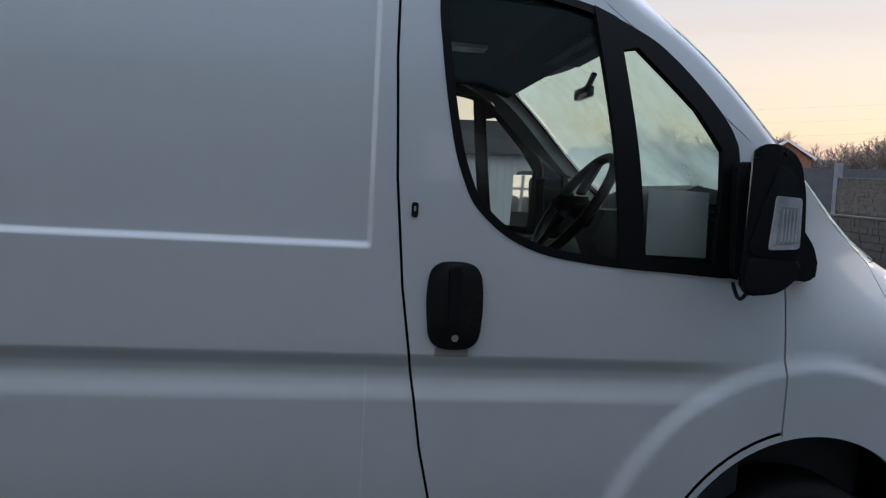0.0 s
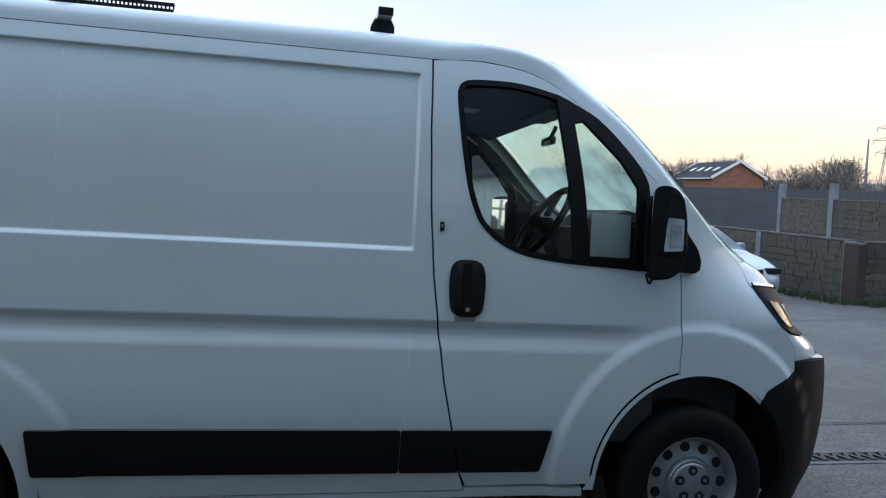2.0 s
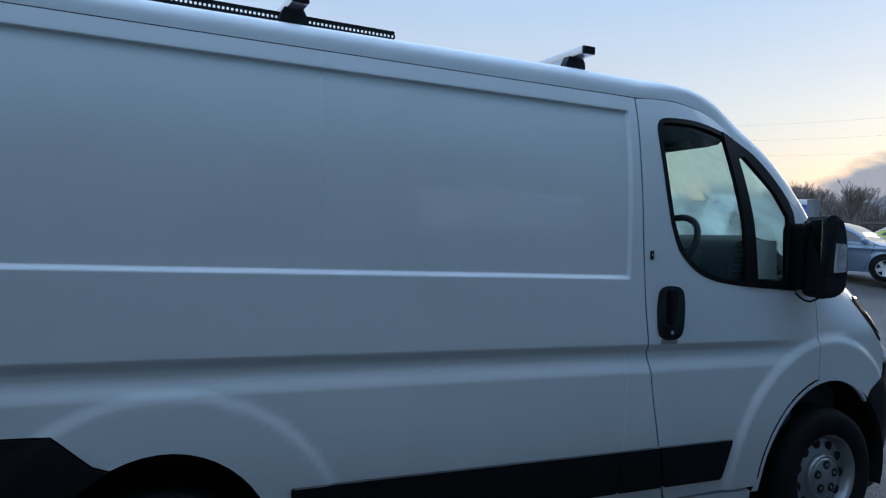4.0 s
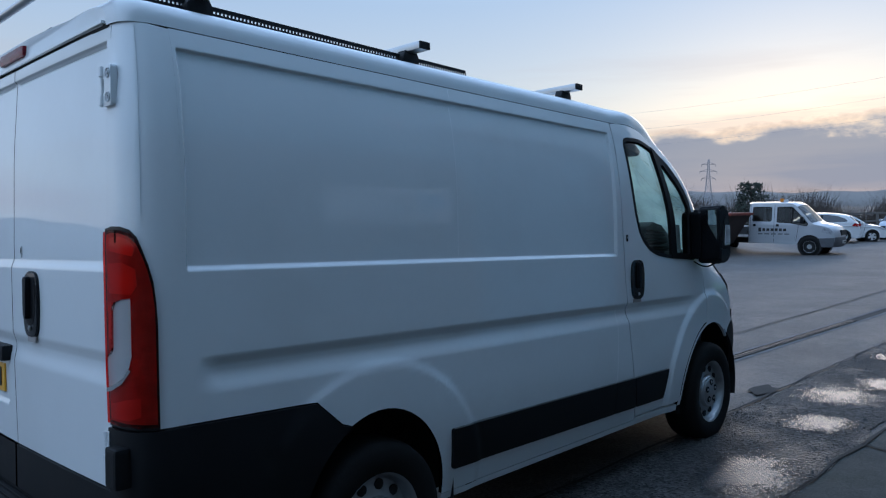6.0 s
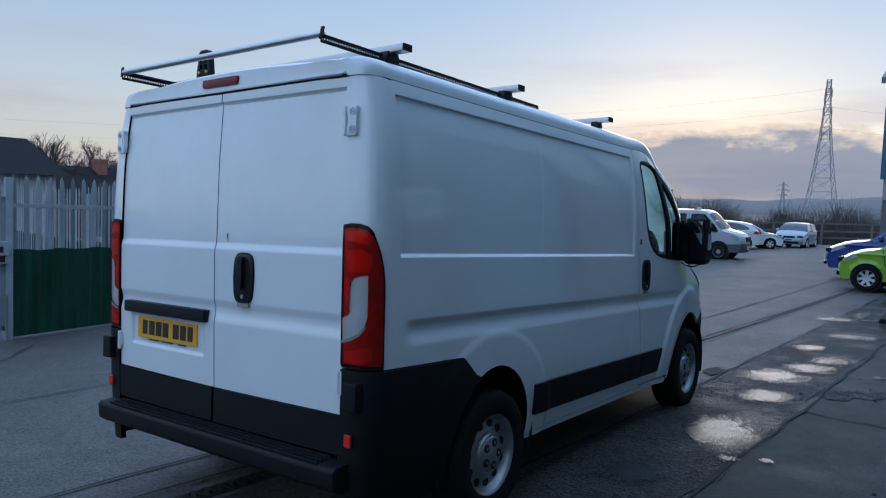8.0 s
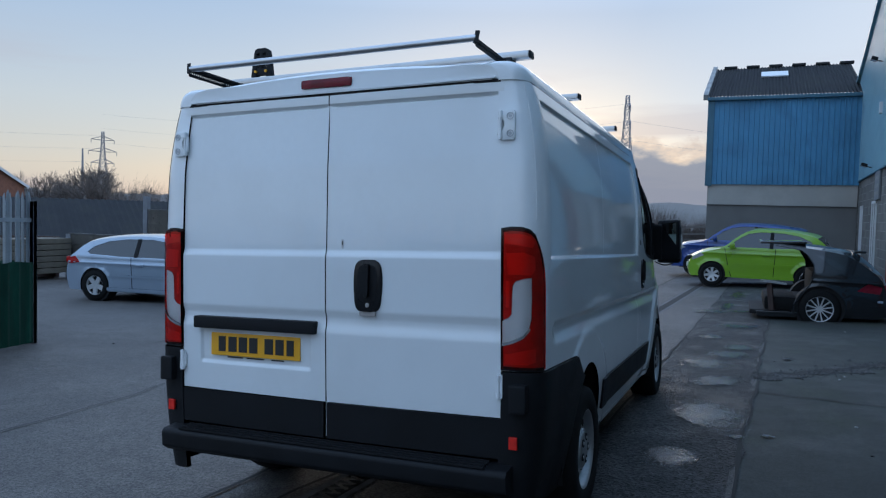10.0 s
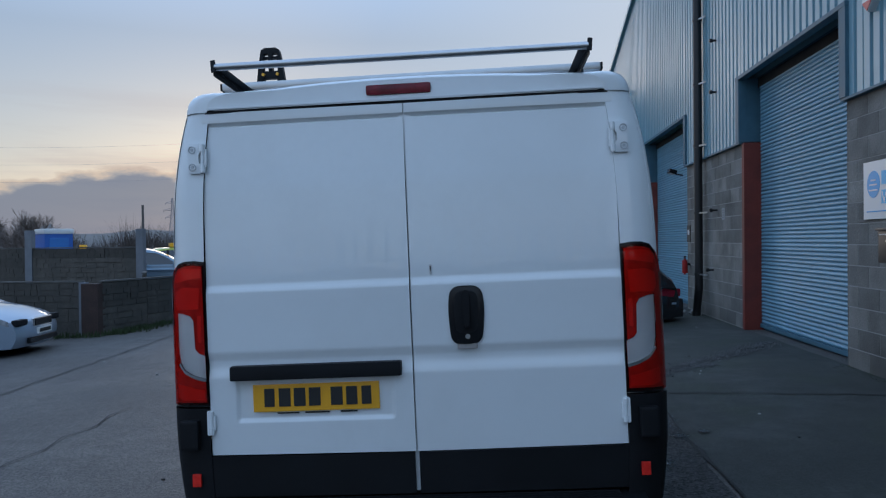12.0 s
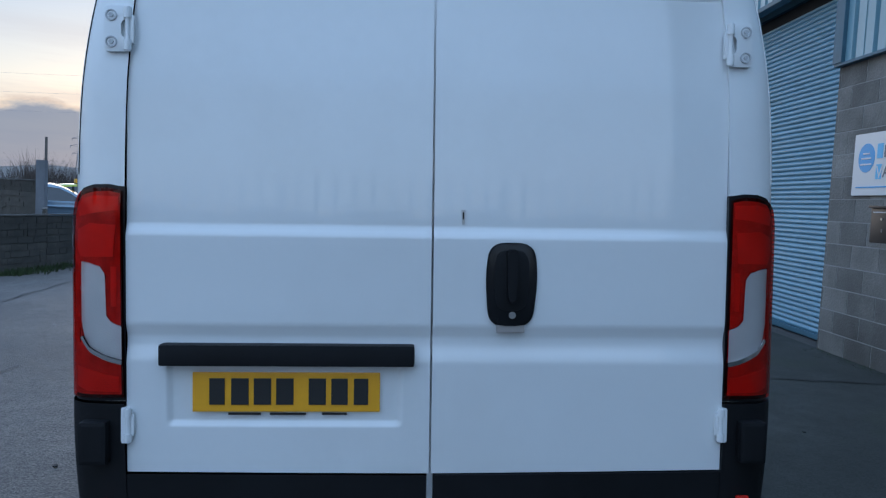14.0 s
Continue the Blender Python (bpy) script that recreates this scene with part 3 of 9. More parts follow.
    Shell().add(WINDOW, fn, out, holes=[ins], lift=0.002, rim=0.02, du=0.06, dv=0.06).add(
        [(0.808, 1.935), (0.873, 1.91), (0.925, 1.55), (0.965, 1.245), (0.897, 1.25), (0.862, 1.55)], fn, out, lift=0.006, rim=0.02, du=0.05, dv=0.06).add(
        [(0.874, 1.908), (0.965, 1.864), (1.09, 1.753), (1.203, 1.605), (1.216, 1.54), (1.228, 1.24), (1.152, 1.240), (1.163, 1.46), (1.163, 1.57), (1.088, 1.675), (0.930, 1.832), (0.884, 1.822)], fn, out, lift=0.004, rim=0.02, du=0.06, dv=0.06).add(
        [(0.95, 1.246), (1.17, 1.240), (1.17, 1.272), (0.95, 1.282)], fn, out, lift=0.004, rim=0.02).make("window_seal", seal_black, d, "black rubber window surround")
    Shell().add([(0.405, 1.91), (0.435, 1.94), (0.63, 1.95), (0.83, 1.92), (0.88, 1.55), (0.91, 1.26), (0.70, 1.283), (0.58, 1.338), (0.505, 1.41), (0.457, 1.53), (0.423, 1.70), (0.405, 1.86)], fn, out, lift=-0.012, rim=0, du=0.08, dv=0.08).make("door_glass", cab_glass, d, "clear door window")
    Shell().add([(0.86, 1.88), (0.94, 1.845), (1.10, 1.69), (1.18, 1.58), (1.185, 1.45), (1.18, 1.26), (0.95, 1.265)], fn, out, lift=-0.010, rim=0, du=0.08, dv=0.08).make("quarter_glass", cab_glass, d, "fixed quarter window")
    # handle: recessed oval dish with a grip
    hz, hx = 1.137, 0.464
    sgy = s * half_width(hx, hz)
    dish = rounded([(-0.064, 0.112), (0.060, 0.112), (0.074, 0.02), (0.066, -0.112), (-0.062, -0.112), (-0.076, 0.02)], 0.05, 6)
    bm = prism(bmesh.new(), [(hx + a, hz + b) for a, b in dish], sgy - s * 0.01, sgy + s * 0.009, bevel=0.004)
    h = part("door_handle", bm, gloss_black, d, "black oval recessed handle", 35)
    bm = prism(bmesh.new(), [(hx - 0.004 + a, hz + b) for a, b in rounded([(-0.016, 0.10), (0.018, 0.10), (0.014, -0.05), (-0.010, -0.05)], 0.012)], sgy + s * 0.006, sgy + s * 0.026, bevel=0.006)
    part("grip", bm, black_plastic, h, "black pull grip", 35)
    part("lock_barrel", cyl(bmesh.new(), (hx + 0.004, sgy + s * 0.011, hz - 0.082), 0.009, 0.006, "y", 16, bevel=0.002), steel, h, "small metal key barrel")
    part("tab", box(bmesh.new(), (hx - 0.002, sgy + s * 0.001, hz - 0.120), (0.086, 0.006, 0.022), bevel=0.003), material("worn_grey", (0.36, 0.33, 0.31), 0.6), h, "worn grey pull tab")
    if s < 0:
        # small hole left where a deadlock sat
        my = s * half_width(0.351, 1.375)
        part("lock_escutcheon", prism(bmesh.new(), [(0.351 + a, 1.375 + b) for a, b in rounded([(-0.009, 0.018), (0.009, 0.018), (0.008, -0.020), (-0.008, -0.020)], 0.008)], my - s * 0.002, my + s * 0.004, bevel=0.001), gloss_black, d, "small black lock shield")
        part("slot", box(bmesh.new(), (0.351, my + s * 0.0042, 1.377), (0.005, 0.003, 0.012), bevel=0.001), steel, d)
    # door mirror
    mir = thing_part("door_mirror", d, "large black door mirror with a clear side repeater")
    bm = bmesh.new()
    prof = rounded([(1.118, 1.560), (1.150, 1.577), (1.205, 1.572), (1.240, 1.535), (1.258, 1.46), (1.266, 1.32), (1.250, 1.255), (1.205, 1.222), (1.130, 1.214), (1.108, 1.235)], 0.022)
    prism(bm, prof, s * 1.035, s * 1.226, bevel=0.020)
    for v in bm.verts:
        v.co.x += 0.56 * (1.226 - abs(v.co.y))
    part("housing", bm, black_plastic, mir, "black mirror housing", 40)
    cheek = rounded([(1.118, 1.315), (1.150, 1.43), (1.185, 1.53), (1.225, 1.51), (1.246, 1.44), (1.252, 1.30)], 0.02)
    part("cheek", prism(bmesh.new(), cheek, s * 1.220, s * 1.2315, bevel=0.004), black_plastic, mir, "", 40)
    band = rounded([(1.112, 1.228), (1.125, 1.308), (1.256, 1.302), (1.247, 1.258), (1.205, 1.228)], 0.015)
    part("lower_shell", prism(bmesh.new(), band, s * 1.218, s * 1.234, bevel=0.006), black_plastic, mir, "", 40)
    lensbody = rounded([(1.178, 1.455), (1.243, 1.452), (1.246, 1.332), (1.168, 1.326)], 0.008)
    part("repeater", prism(bmesh.new(), lensbody, s * 1.222, s * 1.236, bevel=0.003), clear_lens, mir, "clear ribbed turn signal")
    inner = rounded([(1.190, 1.430), (1.236, 1.428), (1.238, 1.345), (1.184, 1.342)], 0.004)
    part("repeater_bowl", prism(bmesh.new(), inner, s * 1.2355, s * 1.2375), lens("lamp_grey", (0.42, 0.43, 0.45)), mir)
    for i in range(5):
        part("repeater_rib", box(bmesh.new(), (1.196 + i * 0.009, s * 1.238, 1.387), (0.004, 0.003, 0.078)), clear_lens, mir)
    arm = rounded([(1.165, 1.545), (1.275, 1.530), (1.300, 1.40), (1.300, 1.245), (1.180, 1.238)], 0.03)
    bm = prism(bmesh.new(), arm, s * 0.93, s * 1.075, bevel=0.014)
    for v in bm.verts:
        v.co.x += 0.30 * (1.075 - abs(v.co.y))
    part("arm", bm, black_plastic, mir, "black mirror arm", 40)
    bm = bmesh.new()
    loop = [Vector((1.15 + 0.012 * i, s * (1.19 - 0.035 * i), 1.222 - 0.030 * math.sin(math.pi * i / 5))) for i in range(6)]
    for a, b in zip(loop, loop[1:]):
        bar(bm, a, b, 0.005, 6)
    part("cable", bm, rubber, mir, "thin black cable under the mirror")
    bm = prism(bmesh.new(), rounded([(1.30, 1.238), (1.448, 1.232), (1.466, 1.265), (1.445, 1.33), (1.39, 1.40), (1.35, 1.50), (1.31, 1.56)], 0.018), s * 0.90, s * 1.0, bevel=0.015)
    part("foot", bm, black_plastic, mir, "", 40)
    part("mirror_glass", box(bmesh.new(), (0, 0, 0), (0.006, 0.165, 0.205), Matrix.Translation((1.172 if s < 0 else 1.154, s * 1.130, 1.450)) @ pose(0, 0, 0, 0, 0, s * 31), bevel=0.002), mirror_mat, mir, "flat mirror")
    part("wide_angle_glass", box(bmesh.new(), (0, 0, 0), (0.006, 0.160, 0.075), Matrix.Translation((1.170, s * 1.130, 1.285)) @ pose(0, 0, 0, 0, 0, s * 29), bevel=0.002), mirror_mat, mir)
    # headlamp on the corner of the nose
    hl = [(s * v, z) for v, z in ((0.999, 1.184), (0.999, 1.012), (0.985, 0.985), (0.93, 0.965), (0.74, 0.955), (0.52, 0.99), (0.56, 1.08), (0.80, 1.165))]
    vn = [s * k for k in (0.999, 0.995, 0.99, 0.98, 0.97, 0.955, 0.94, 0.92, 0.90)]
    lamp = Shell().add(hl, nose, (0.6, s, 0.1), lift=0.004, rim=0.02, du=0.05, dv=0.04, us=vn).make("headlight", headlamp, van, "dark glossy headlamp with an amber corner")
    Shell().add([(s * v, z) for v, z in ((0.990, 1.12), (0.990, 1.04), (0.980, 1.01), (0.945, 1.005), (0.955, 1.11))], nose, (0.6, s, 0.1), lift=0.009, rim=0.004, du=0.02, dv=0.04).make("indicator", lens("corner_amber", (0.20, 0.085, 0.03)), lamp, "amber corner lamp")
    Shell().add([(s * v, z) for v, z in ((0.930, 1.10), (0.920, 1.01), (0.86, 0.985), (0.74, 0.985), (0.72, 1.05), (0.84, 1.10))], nose, (0.6, s, 0.1), lift=0.007, rim=0.003, du=0.03, dv=0.04).make("reflector", bpy.data.materials["lamp_grey"], lamp, "clear lens over a bright reflector")
    Shell().add([(s * v, z) for v, z in ((0.998, 1.196), (0.998, 1.184), (0.95, 1.176), (0.80, 1.160), (0.80, 1.172), (0.95, 1.188))], nose, (0.6, s, 0.3), lift=0.010, rim=0.008, du=0.03, dv=0.01, us=vn).make("lamp_trim", chrome, lamp, "thin bright line over the lamp")
    # front bumper end
    bend = [(1.832, 0.731), (1.990, 0.812), (1.990, 0.858), (edge_x(0.858) - 0.002, 0.858)] + [(edge_x(z) - 0.002, z) for z in np.linspace(0.84, 0.2, 12)] + [(1.90, 0.19)] + circle_pts(*FRONT_HUB, FRONT_ARCH, -18, 44, 10)
    Shell().add(bend, fn, out, lift=0.004, rim=0.03, du=0.05, dv=0.05).make("bumper_wing", black_plastic, van, "black textured front bumper end")
    # tail lamp round the rear corner
    fc = corner(s)

    def wrap(pts):
        return [(t if t >= 45 else 45 - (45 - t) * 0.70, z) for t, z in pts]

    body = [(91.5, 0.812), (91.5, 1.404), (84, 1.411), (70, 1.410), (55, 1.400), (44, 1.378), (33, 1.338), (23, 1.296), (15, 1.245), (11, 1.18), (9, 1.11), (9, 0.808)]
    thc = (95, 90, 89.95, 89.8, 89.5, 89, 88, 86, 84, 82, 80, 77, 74, 70, 66, 60, 54, 45, 38, 30, 24, 18, 12, 8, 4)
    tl = Shell().add(wrap(body), fc, (-1, s, 0), lift=0.004, rim=0.03, du=6, dv=0.05, us=thc).make("tail_light", gloss_black, van, "red tail lamp cluster with a clear centre window, wrapping the corner")
    clear = [(89.7, 0.922), (89.7, 1.022), (85, 1.034), (82, 1.05), (81, 1.165), (77, 1.186), (66, 1.196), (52, 1.200), (52, 1.03), (57, 0.985), (66, 0.955), (80, 0.934)]
    red = [(90.0, 0.822), (89.8, 1.394), (84, 1.401), (70, 1.400), (55, 1.390), (44, 1.367), (33, 1.328), (23, 1.286), (16, 1.235), (12, 1.17), (11, 1.10), (11, 0.818)]
    back = [(89.3, 0.830), (89.2, 1.386), (84, 1.392), (70, 1.390), (55, 1.380), (44, 1.357), (33, 1.319), (24, 1.275), (18, 1.23), (14, 1.17), (13, 1.10), (13, 0.826)]
    Shell().add(wrap(back), fc, (-1, s, 0), lift=0.0055, rim=0.0, du=6, dv=0.05, us=thc).make("lamp_back", lamp_back, tl, "grey lamp housing behind the lens")
    for bowl in ([(88.6, 1.340), (88.6, 1.378), (70, 1.380), (56, 1.370), (46, 1.345), (50, 1.322)], [(86, 1.212), (87.5, 1.300), (66, 1.304), (46, 1.285), (44, 1.235), (52, 1.210)], [(87.6, 1.075), (87.8, 1.185), (84.5, 1.185), (84.5, 1.075)],
                 [(88.4, 0.838), (88.4, 0.880), (66, 0.898), (42, 0.905), (42, 0.850), (60, 0.838)]):
        Shell().add(wrap(bowl), fc, (-1, s, 0), lift=0.0075, rim=0.002, du=5, dv=0.03, us=thc).make("reflector_bowl", lamp_bowl, tl, "bright reflector behind the lens")
    Shell().add(wrap(red), fc, (-1, s, 0), lift=0.0125, rim=0.008, du=6, dv=0.04, us=thc, holes=[clear]).make("stop_lens", red_glass, tl, "glossy red lens")
    Shell().add(inset(clear, 0.004), fc, (-1, s, 0), lift=0.0065, rim=0.0, du=6, dv=0.04, us=thc).make("reverse_bowl", lamp_bowl, tl, "silver reflector")
    Shell().add(clear, fc, (-1, s, 0), lift=0.0115, rim=0.004, du=6, dv=0.04, us=thc).make("reversing_lens", clear_cover, tl, "clear lens with a silver reflector behind")
    Shell().add([(89.7, 0.915), (89.7, 0.928), (80, 0.941), (66, 0.962), (57, 0.993), (54, 0.986), (66, 0.949), (80, 0.928)], fc, (-1, s, 0), lift=0.014, rim=0.004, du=4, dv=0.03, us=thc).make("chrome_trim", chrome, tl, "thin chrome trim")
    Shell().add([(38.6, 1.44), (41.4, 1.44), (41.4, 2.018), (38.6, 2.018)], fc, (-1, s, 0), lift=0.0025, rim=0.0025, du=1.0, dv=0.05).make("pillar_crease", white_paint, van)
    # reflector in the bumper
    ry = s * 0.905
    part("reflector", box(bmesh.new(), (-2.462, ry, 0.515), (0.012, 0.036, 0.052), bevel=0.004), lens("reflex_red", (0.75, 0.03, 0.02)), van, "small square red reflector")
    part("bumper_pad", box(bmesh.new(), (-2.462, s * 0.925, 0.70), (0.05, 0.075, 0.12), bevel=0.012), black_plastic, van, "raised black block on the bumper end")
    # rear door and its hinges
    y0, y1 = (0.8455, 0.003) if s > 0 else (-0.8455, -0.003)
    rd = Shell().add([(y0, 0.610), (y1, 0.606), (y1, 2.019), (y0, 2.023)], rear_face, (-1, 0, 0), du=0.06, dv=0.06, us=(0.075, 0.083, 0.09, 0.10, 0.715, 0.723, 0.732, 0.74),
                     vs=(0.735, 0.743, 0.752, 0.76, 0.94, 0.948, 0.957, 0.965, 0.915, 0.93, 0.95, 0.97, 0.985, 0.988, 1.0, 1.02, 1.037, 1.27, 1.28, 1.29, 1.30, 1.31, 1.957, 1.960, 1.962, 1.964, 1.966, 1.968, 1.970, 1.972, 1.975, 1.978, 1.982)).make("rear_door", white_paint, van, "white tall rear door")
    Shell().add([(y0, 0.440), (y1 * 3, 0.440), (y1 * 3, 0.603), (y0, 0.606)], rear_face, (-1, 0, 0), lift=0.008, rim=0.02).make("kick_panel", black_plastic, rd, "black lower door panel")
    for z, hh in ((1.833, 0.062), (0.745, 0.050)):
        bx = rear_x(z) - 0.006
        bm = cyl(bmesh.new(), (bx - 0.008, s * 0.838, z + hh * 0.70), 0.0105, hh * 0.56, "z", 14, bevel=0.003)
        cyl(bm, (bx - 0.008, s * 0.838, z - hh * 0.70), 0.0105, hh * 0.56, "z", 14, bevel=0.003)
        cyl(bm, (bx - 0.008, s * 0.838, z), 0.007, hh * 1.2, "z", 10)
        hg = part("hinge", bm, white_paint, rd, "white painted hinge", 40)
        part("hinge_leaf", prism(bmesh.new(), [(s * a, z + b) for a, b in ((0.822, hh * 0.62), (0.836, hh * 0.62), (0.836, -hh * 0.62), (0.822, -hh * 0.62))], bx + 0.004, bx - 0.008, "yz", bevel=0.003), white_paint, hg, "", 40)
        w = 0.064 if z > 1 else 0.020
        lug = rounded([(0.836, hh), (0.836 + w, hh), (0.836 + w, -hh), (0.836, -hh), (0.836, -hh * 0.45), (0.836 + w * 0.30, -hh * 0.40), (0.836 + w * 0.30, hh * 0.40), (0.836, hh * 0.45)], 0.012 if z > 1 else 0.005)
        part("hinge_plate", prism(bmesh.new(), [(s * a, z + b) for a, b in lug], bx + 0.010, bx - 0.010, "yz", bevel=0.0025), white_paint, hg, "", 40)
        if z > 1:
            for dz in (-0.036, 0.036):
                part("bolt_cup", lathe(bmesh.new(), [(0.0155, 0.0), (0.0155, 0.004), (0.0125, 0.004), (0.010, -0.003), (0.0001, -0.004)], "x", 20, (bx - 0.0095, s * 0.881, z + dz)), worn_white, hg, "", 40)
                part("bolt", cyl(bmesh.new(), (bx - 0.0105, s * 0.881, z + dz), 0.0065, 0.008, "x", 6), worn_white, hg)
    return d, rd


def thing_part(name, parent, label):
    ob = new(name)
    ob.empty_display_size = 0.05
    ob.parent = parent
    ob["label"] = label
    return ob


for s in (-1, 1):
    cab_door, rear_door = van_side(s)
    if s < 0:
        off_rear = rear_door
    else:
        near_rear = rear_door

# rear handle on the offside leaf
hx0, hy0, hz0 = rear_face(-0.215, 1.155).x, -0.222, 1.146
dish = rounded([(-0.062, 0.115), (0.060, 0.115), (0.070, 0.02), (0.060, -0.115), (-0.058, -0.115), (-0.072, 0.02)], 0.045, 6)
h = part("door_handle", prism(bmesh.new(), [(hy0 + a, hz0 + b) for a, b in dish], hx0 + 0.012, hx0 - 0.010, "yz", bevel=0.004), gloss_black, off_rear, "black oval recessed handle", 35)
part("grip", prism(bmesh.new(), [(hy0 + a, hz0 + b) for a, b in rounded([(-0.016, 0.10), (0.016, 0.10), (0.010, -0.05), (-0.012, -0.05)], 0.012)], hx0 - 0.008, hx0 - 0.030, "yz", bevel=0.006), black_plastic, h, "", 35)
part("rim", prism(bmesh.new(), [(hy0 + a * 1.045, hz0 + b * 1.03) for a, b in dish], hx0 + 0.012, hx0 - 0.0055, "yz", bevel=0.002), black_plastic, h, "matt rim", 35)
part("dish", prism(bmesh.new(), [(hy0 + a * 0.72, hz0 + 0.012 + b * 0.74) for a, b in dish], hx0 - 0.006, hx0 - 0.0115, "yz", bevel=0.003), black_plastic, h, "matt black recess", 35)
part("lock_barrel", cyl(bmesh.new(), (hx0 - 0.013, hy0 - 0.003, hz0 - 0.085), 0.010, 0.006, "x", 16, bevel=0.002), steel, h, "small metal key barrel")
part("tab", box(bmesh.new(), (hx0 - 0.002, hy0, hz0 - 0.124), (0.008, 0.080, 0.022), bevel=0.003), bpy.data.materials["worn_grey"], h, "worn grey pull tab")
mk = rear_face(-0.075, 1.335).x
part("drill_mark", prism(bmesh.new(), [(-0.085 + a, 1.335 + b) for a, b in rounded([(-0.006, 0.02), (0.006, 0.02), (0.0035, -0.022), (-0.0035, -0.022)], 0.003)], mk + 0.004, mk - 0.003, "yz"), steel, off_rear, "small scratched lock mark")
part("slot", box(bmesh.new(), (mk - 0.003, -0.085, 1.338), (0.003, 0.004, 0.020)), gap_dark, off_rear)

# garnish, number plate
part("plate_garnish", box(bmesh.new(), (rear_x(0.95) - 0.016, 0.397, 0.945), (0.050, 0.700, 0.060), bevel=0.010), black_plastic, near_rear, "black plastic strip over the plate", 40)
px = rear_face(0.42, 0.84).x
plate = part("number_plate", box(bmesh.new(), (px - 0.006, 0.403, 0.838), (0.008, 0.520, 0.111), bevel=0.003), plate_yellow, near_rear, "yellow registration plate with dark bars")
for y0, w in ((0.595, 0.042), (0.532, 0.048), (0.470, 0.048), (0.408, 0.048), (0.318, 0.048), (0.256, 0.046), (0.196, 0.040)):
    part("bar", box(bmesh.new(), (px - 0.0115, y0, 0.840), (0.003, w, 0.074), bevel=0.001), ink_black, plate)
for y0, w in ((0.52, 0.09), (0.40, 0.10), (0.27, 0.07)):
    part("dealer_line", box(bmesh.new(), (px - 0.0055, y0, 0.776), (0.003, w, 0.006)), ink_black, plate)

# rear step bumper
bm = bmesh.new()
prism(bm, [(-2.535, 0.325), (-2.54, 0.395), (-2.525, 0.412), (-2.405, 0.425), (-2.405, 0.30), (-2.50, 0.30)], -0.90, 0.90, bevel=0.010)
step = part("rear_step", bm, black_plastic, van, "black plastic step bumper with ribbed tread", 40)
bm = bmesh.new()
for i in range(4):
    beam(bm, (-2.525 + i * 0.026, -0.80, 0.418 + i * 0.0025), (-2.525 + i * 0.026, 0.80, 0.418 + i * 0.0025), 0.010, 0.010, bevel=0.002)
part("tread_rib", bm, black_plastic, step)
# roof
ROOF_MID, ROOF_EDGE, CROWN_W = 1.112, 0.862, 0.86


def roof(sx, w):
    """sx from 0 at the rear to 1 at the windscreen, w from -1 to 1 across."""
    xm, xe = ROOF_MID, ROOF_EDGE
    xf = xm - (xm - xe) * abs(w) ** 3.4
    x = -2.440 + (xf + 2.440) * sx
    z0 = 2.026 + 0.012 * sm(0.30, 0.52, x)
    d = xf - x
    hgt = float(np.interp(d, [0, 0.05, 0.12, 0.22, 0.35, 0.6, 0.9, 1.4, 2.4, 3.6], [0, 0.036, 0.062, 0.081, 0.094, 0.107, 0.112, 0.107, 0.101, 0.101]))
    e = x + 2.440
    low = 0.24 - 0.20 * sm(0.60, 0.92, abs(w))
    hgt *= 1 - low + low * sm(-0.05, 0.60, e)
    hgt -= 0.020 * max(0.0, 1 - e / 0.050) ** 2
    hgt *= 0.96
    prof = max(0.0, 1 - abs(w) ** 26) ** 0.5
    ye = half_width(min(x, 0.9), z0) if x > -2.30 else half_width(-2.30, z0)
    if x < -2.30:
        u = min(1.0, (x + 2.30) / -0.140) ** 1.515
        ye = 0.822 + (ye - 0.822) * max(0.0, 1 - u * u) ** 0.33
    dome = max(0.0, 1 - (abs(w) * ye / 0.74) ** 2) ** 0.85
    back = 1 - sm(0.15, 0.90, e)
    flat = 1 - sm(0.70, 0.80, abs(w))
    rise = (0.016 * flat * (1 - back) + 0.040 * dome * back) * (1 - sm(0.25, 0.8, sx) * 0.9)
    return Vector((x, w * ye, z0 + hgt * prof + rise * prof))


def roof_at(x, w):
    xf = ROOF_MID - (ROOF_MID - ROOF_EDGE) * abs(w) ** 3.4
    return roof((x + 2.440) / (xf + 2.440), w)


def even(pts, n, k):
    """The line drawn with n even steps and softened k times."""
    p = np.array([tuple(q) for q in pts], float)
    d = np.concatenate([[0.0], np.cumsum(np.linalg.norm(np.diff(p, axis=0), axis=1))])
    out = np.array([np.interp(np.linspace(0, d[-1], n), d, p[:, i]) for i in range(p.shape[1])]).T
    for _ in range(k):
        out[1:-1] = 0.25 * out[:-2] + 0.5 * out[1:-1] + 0.25 * out[2:]
    return out


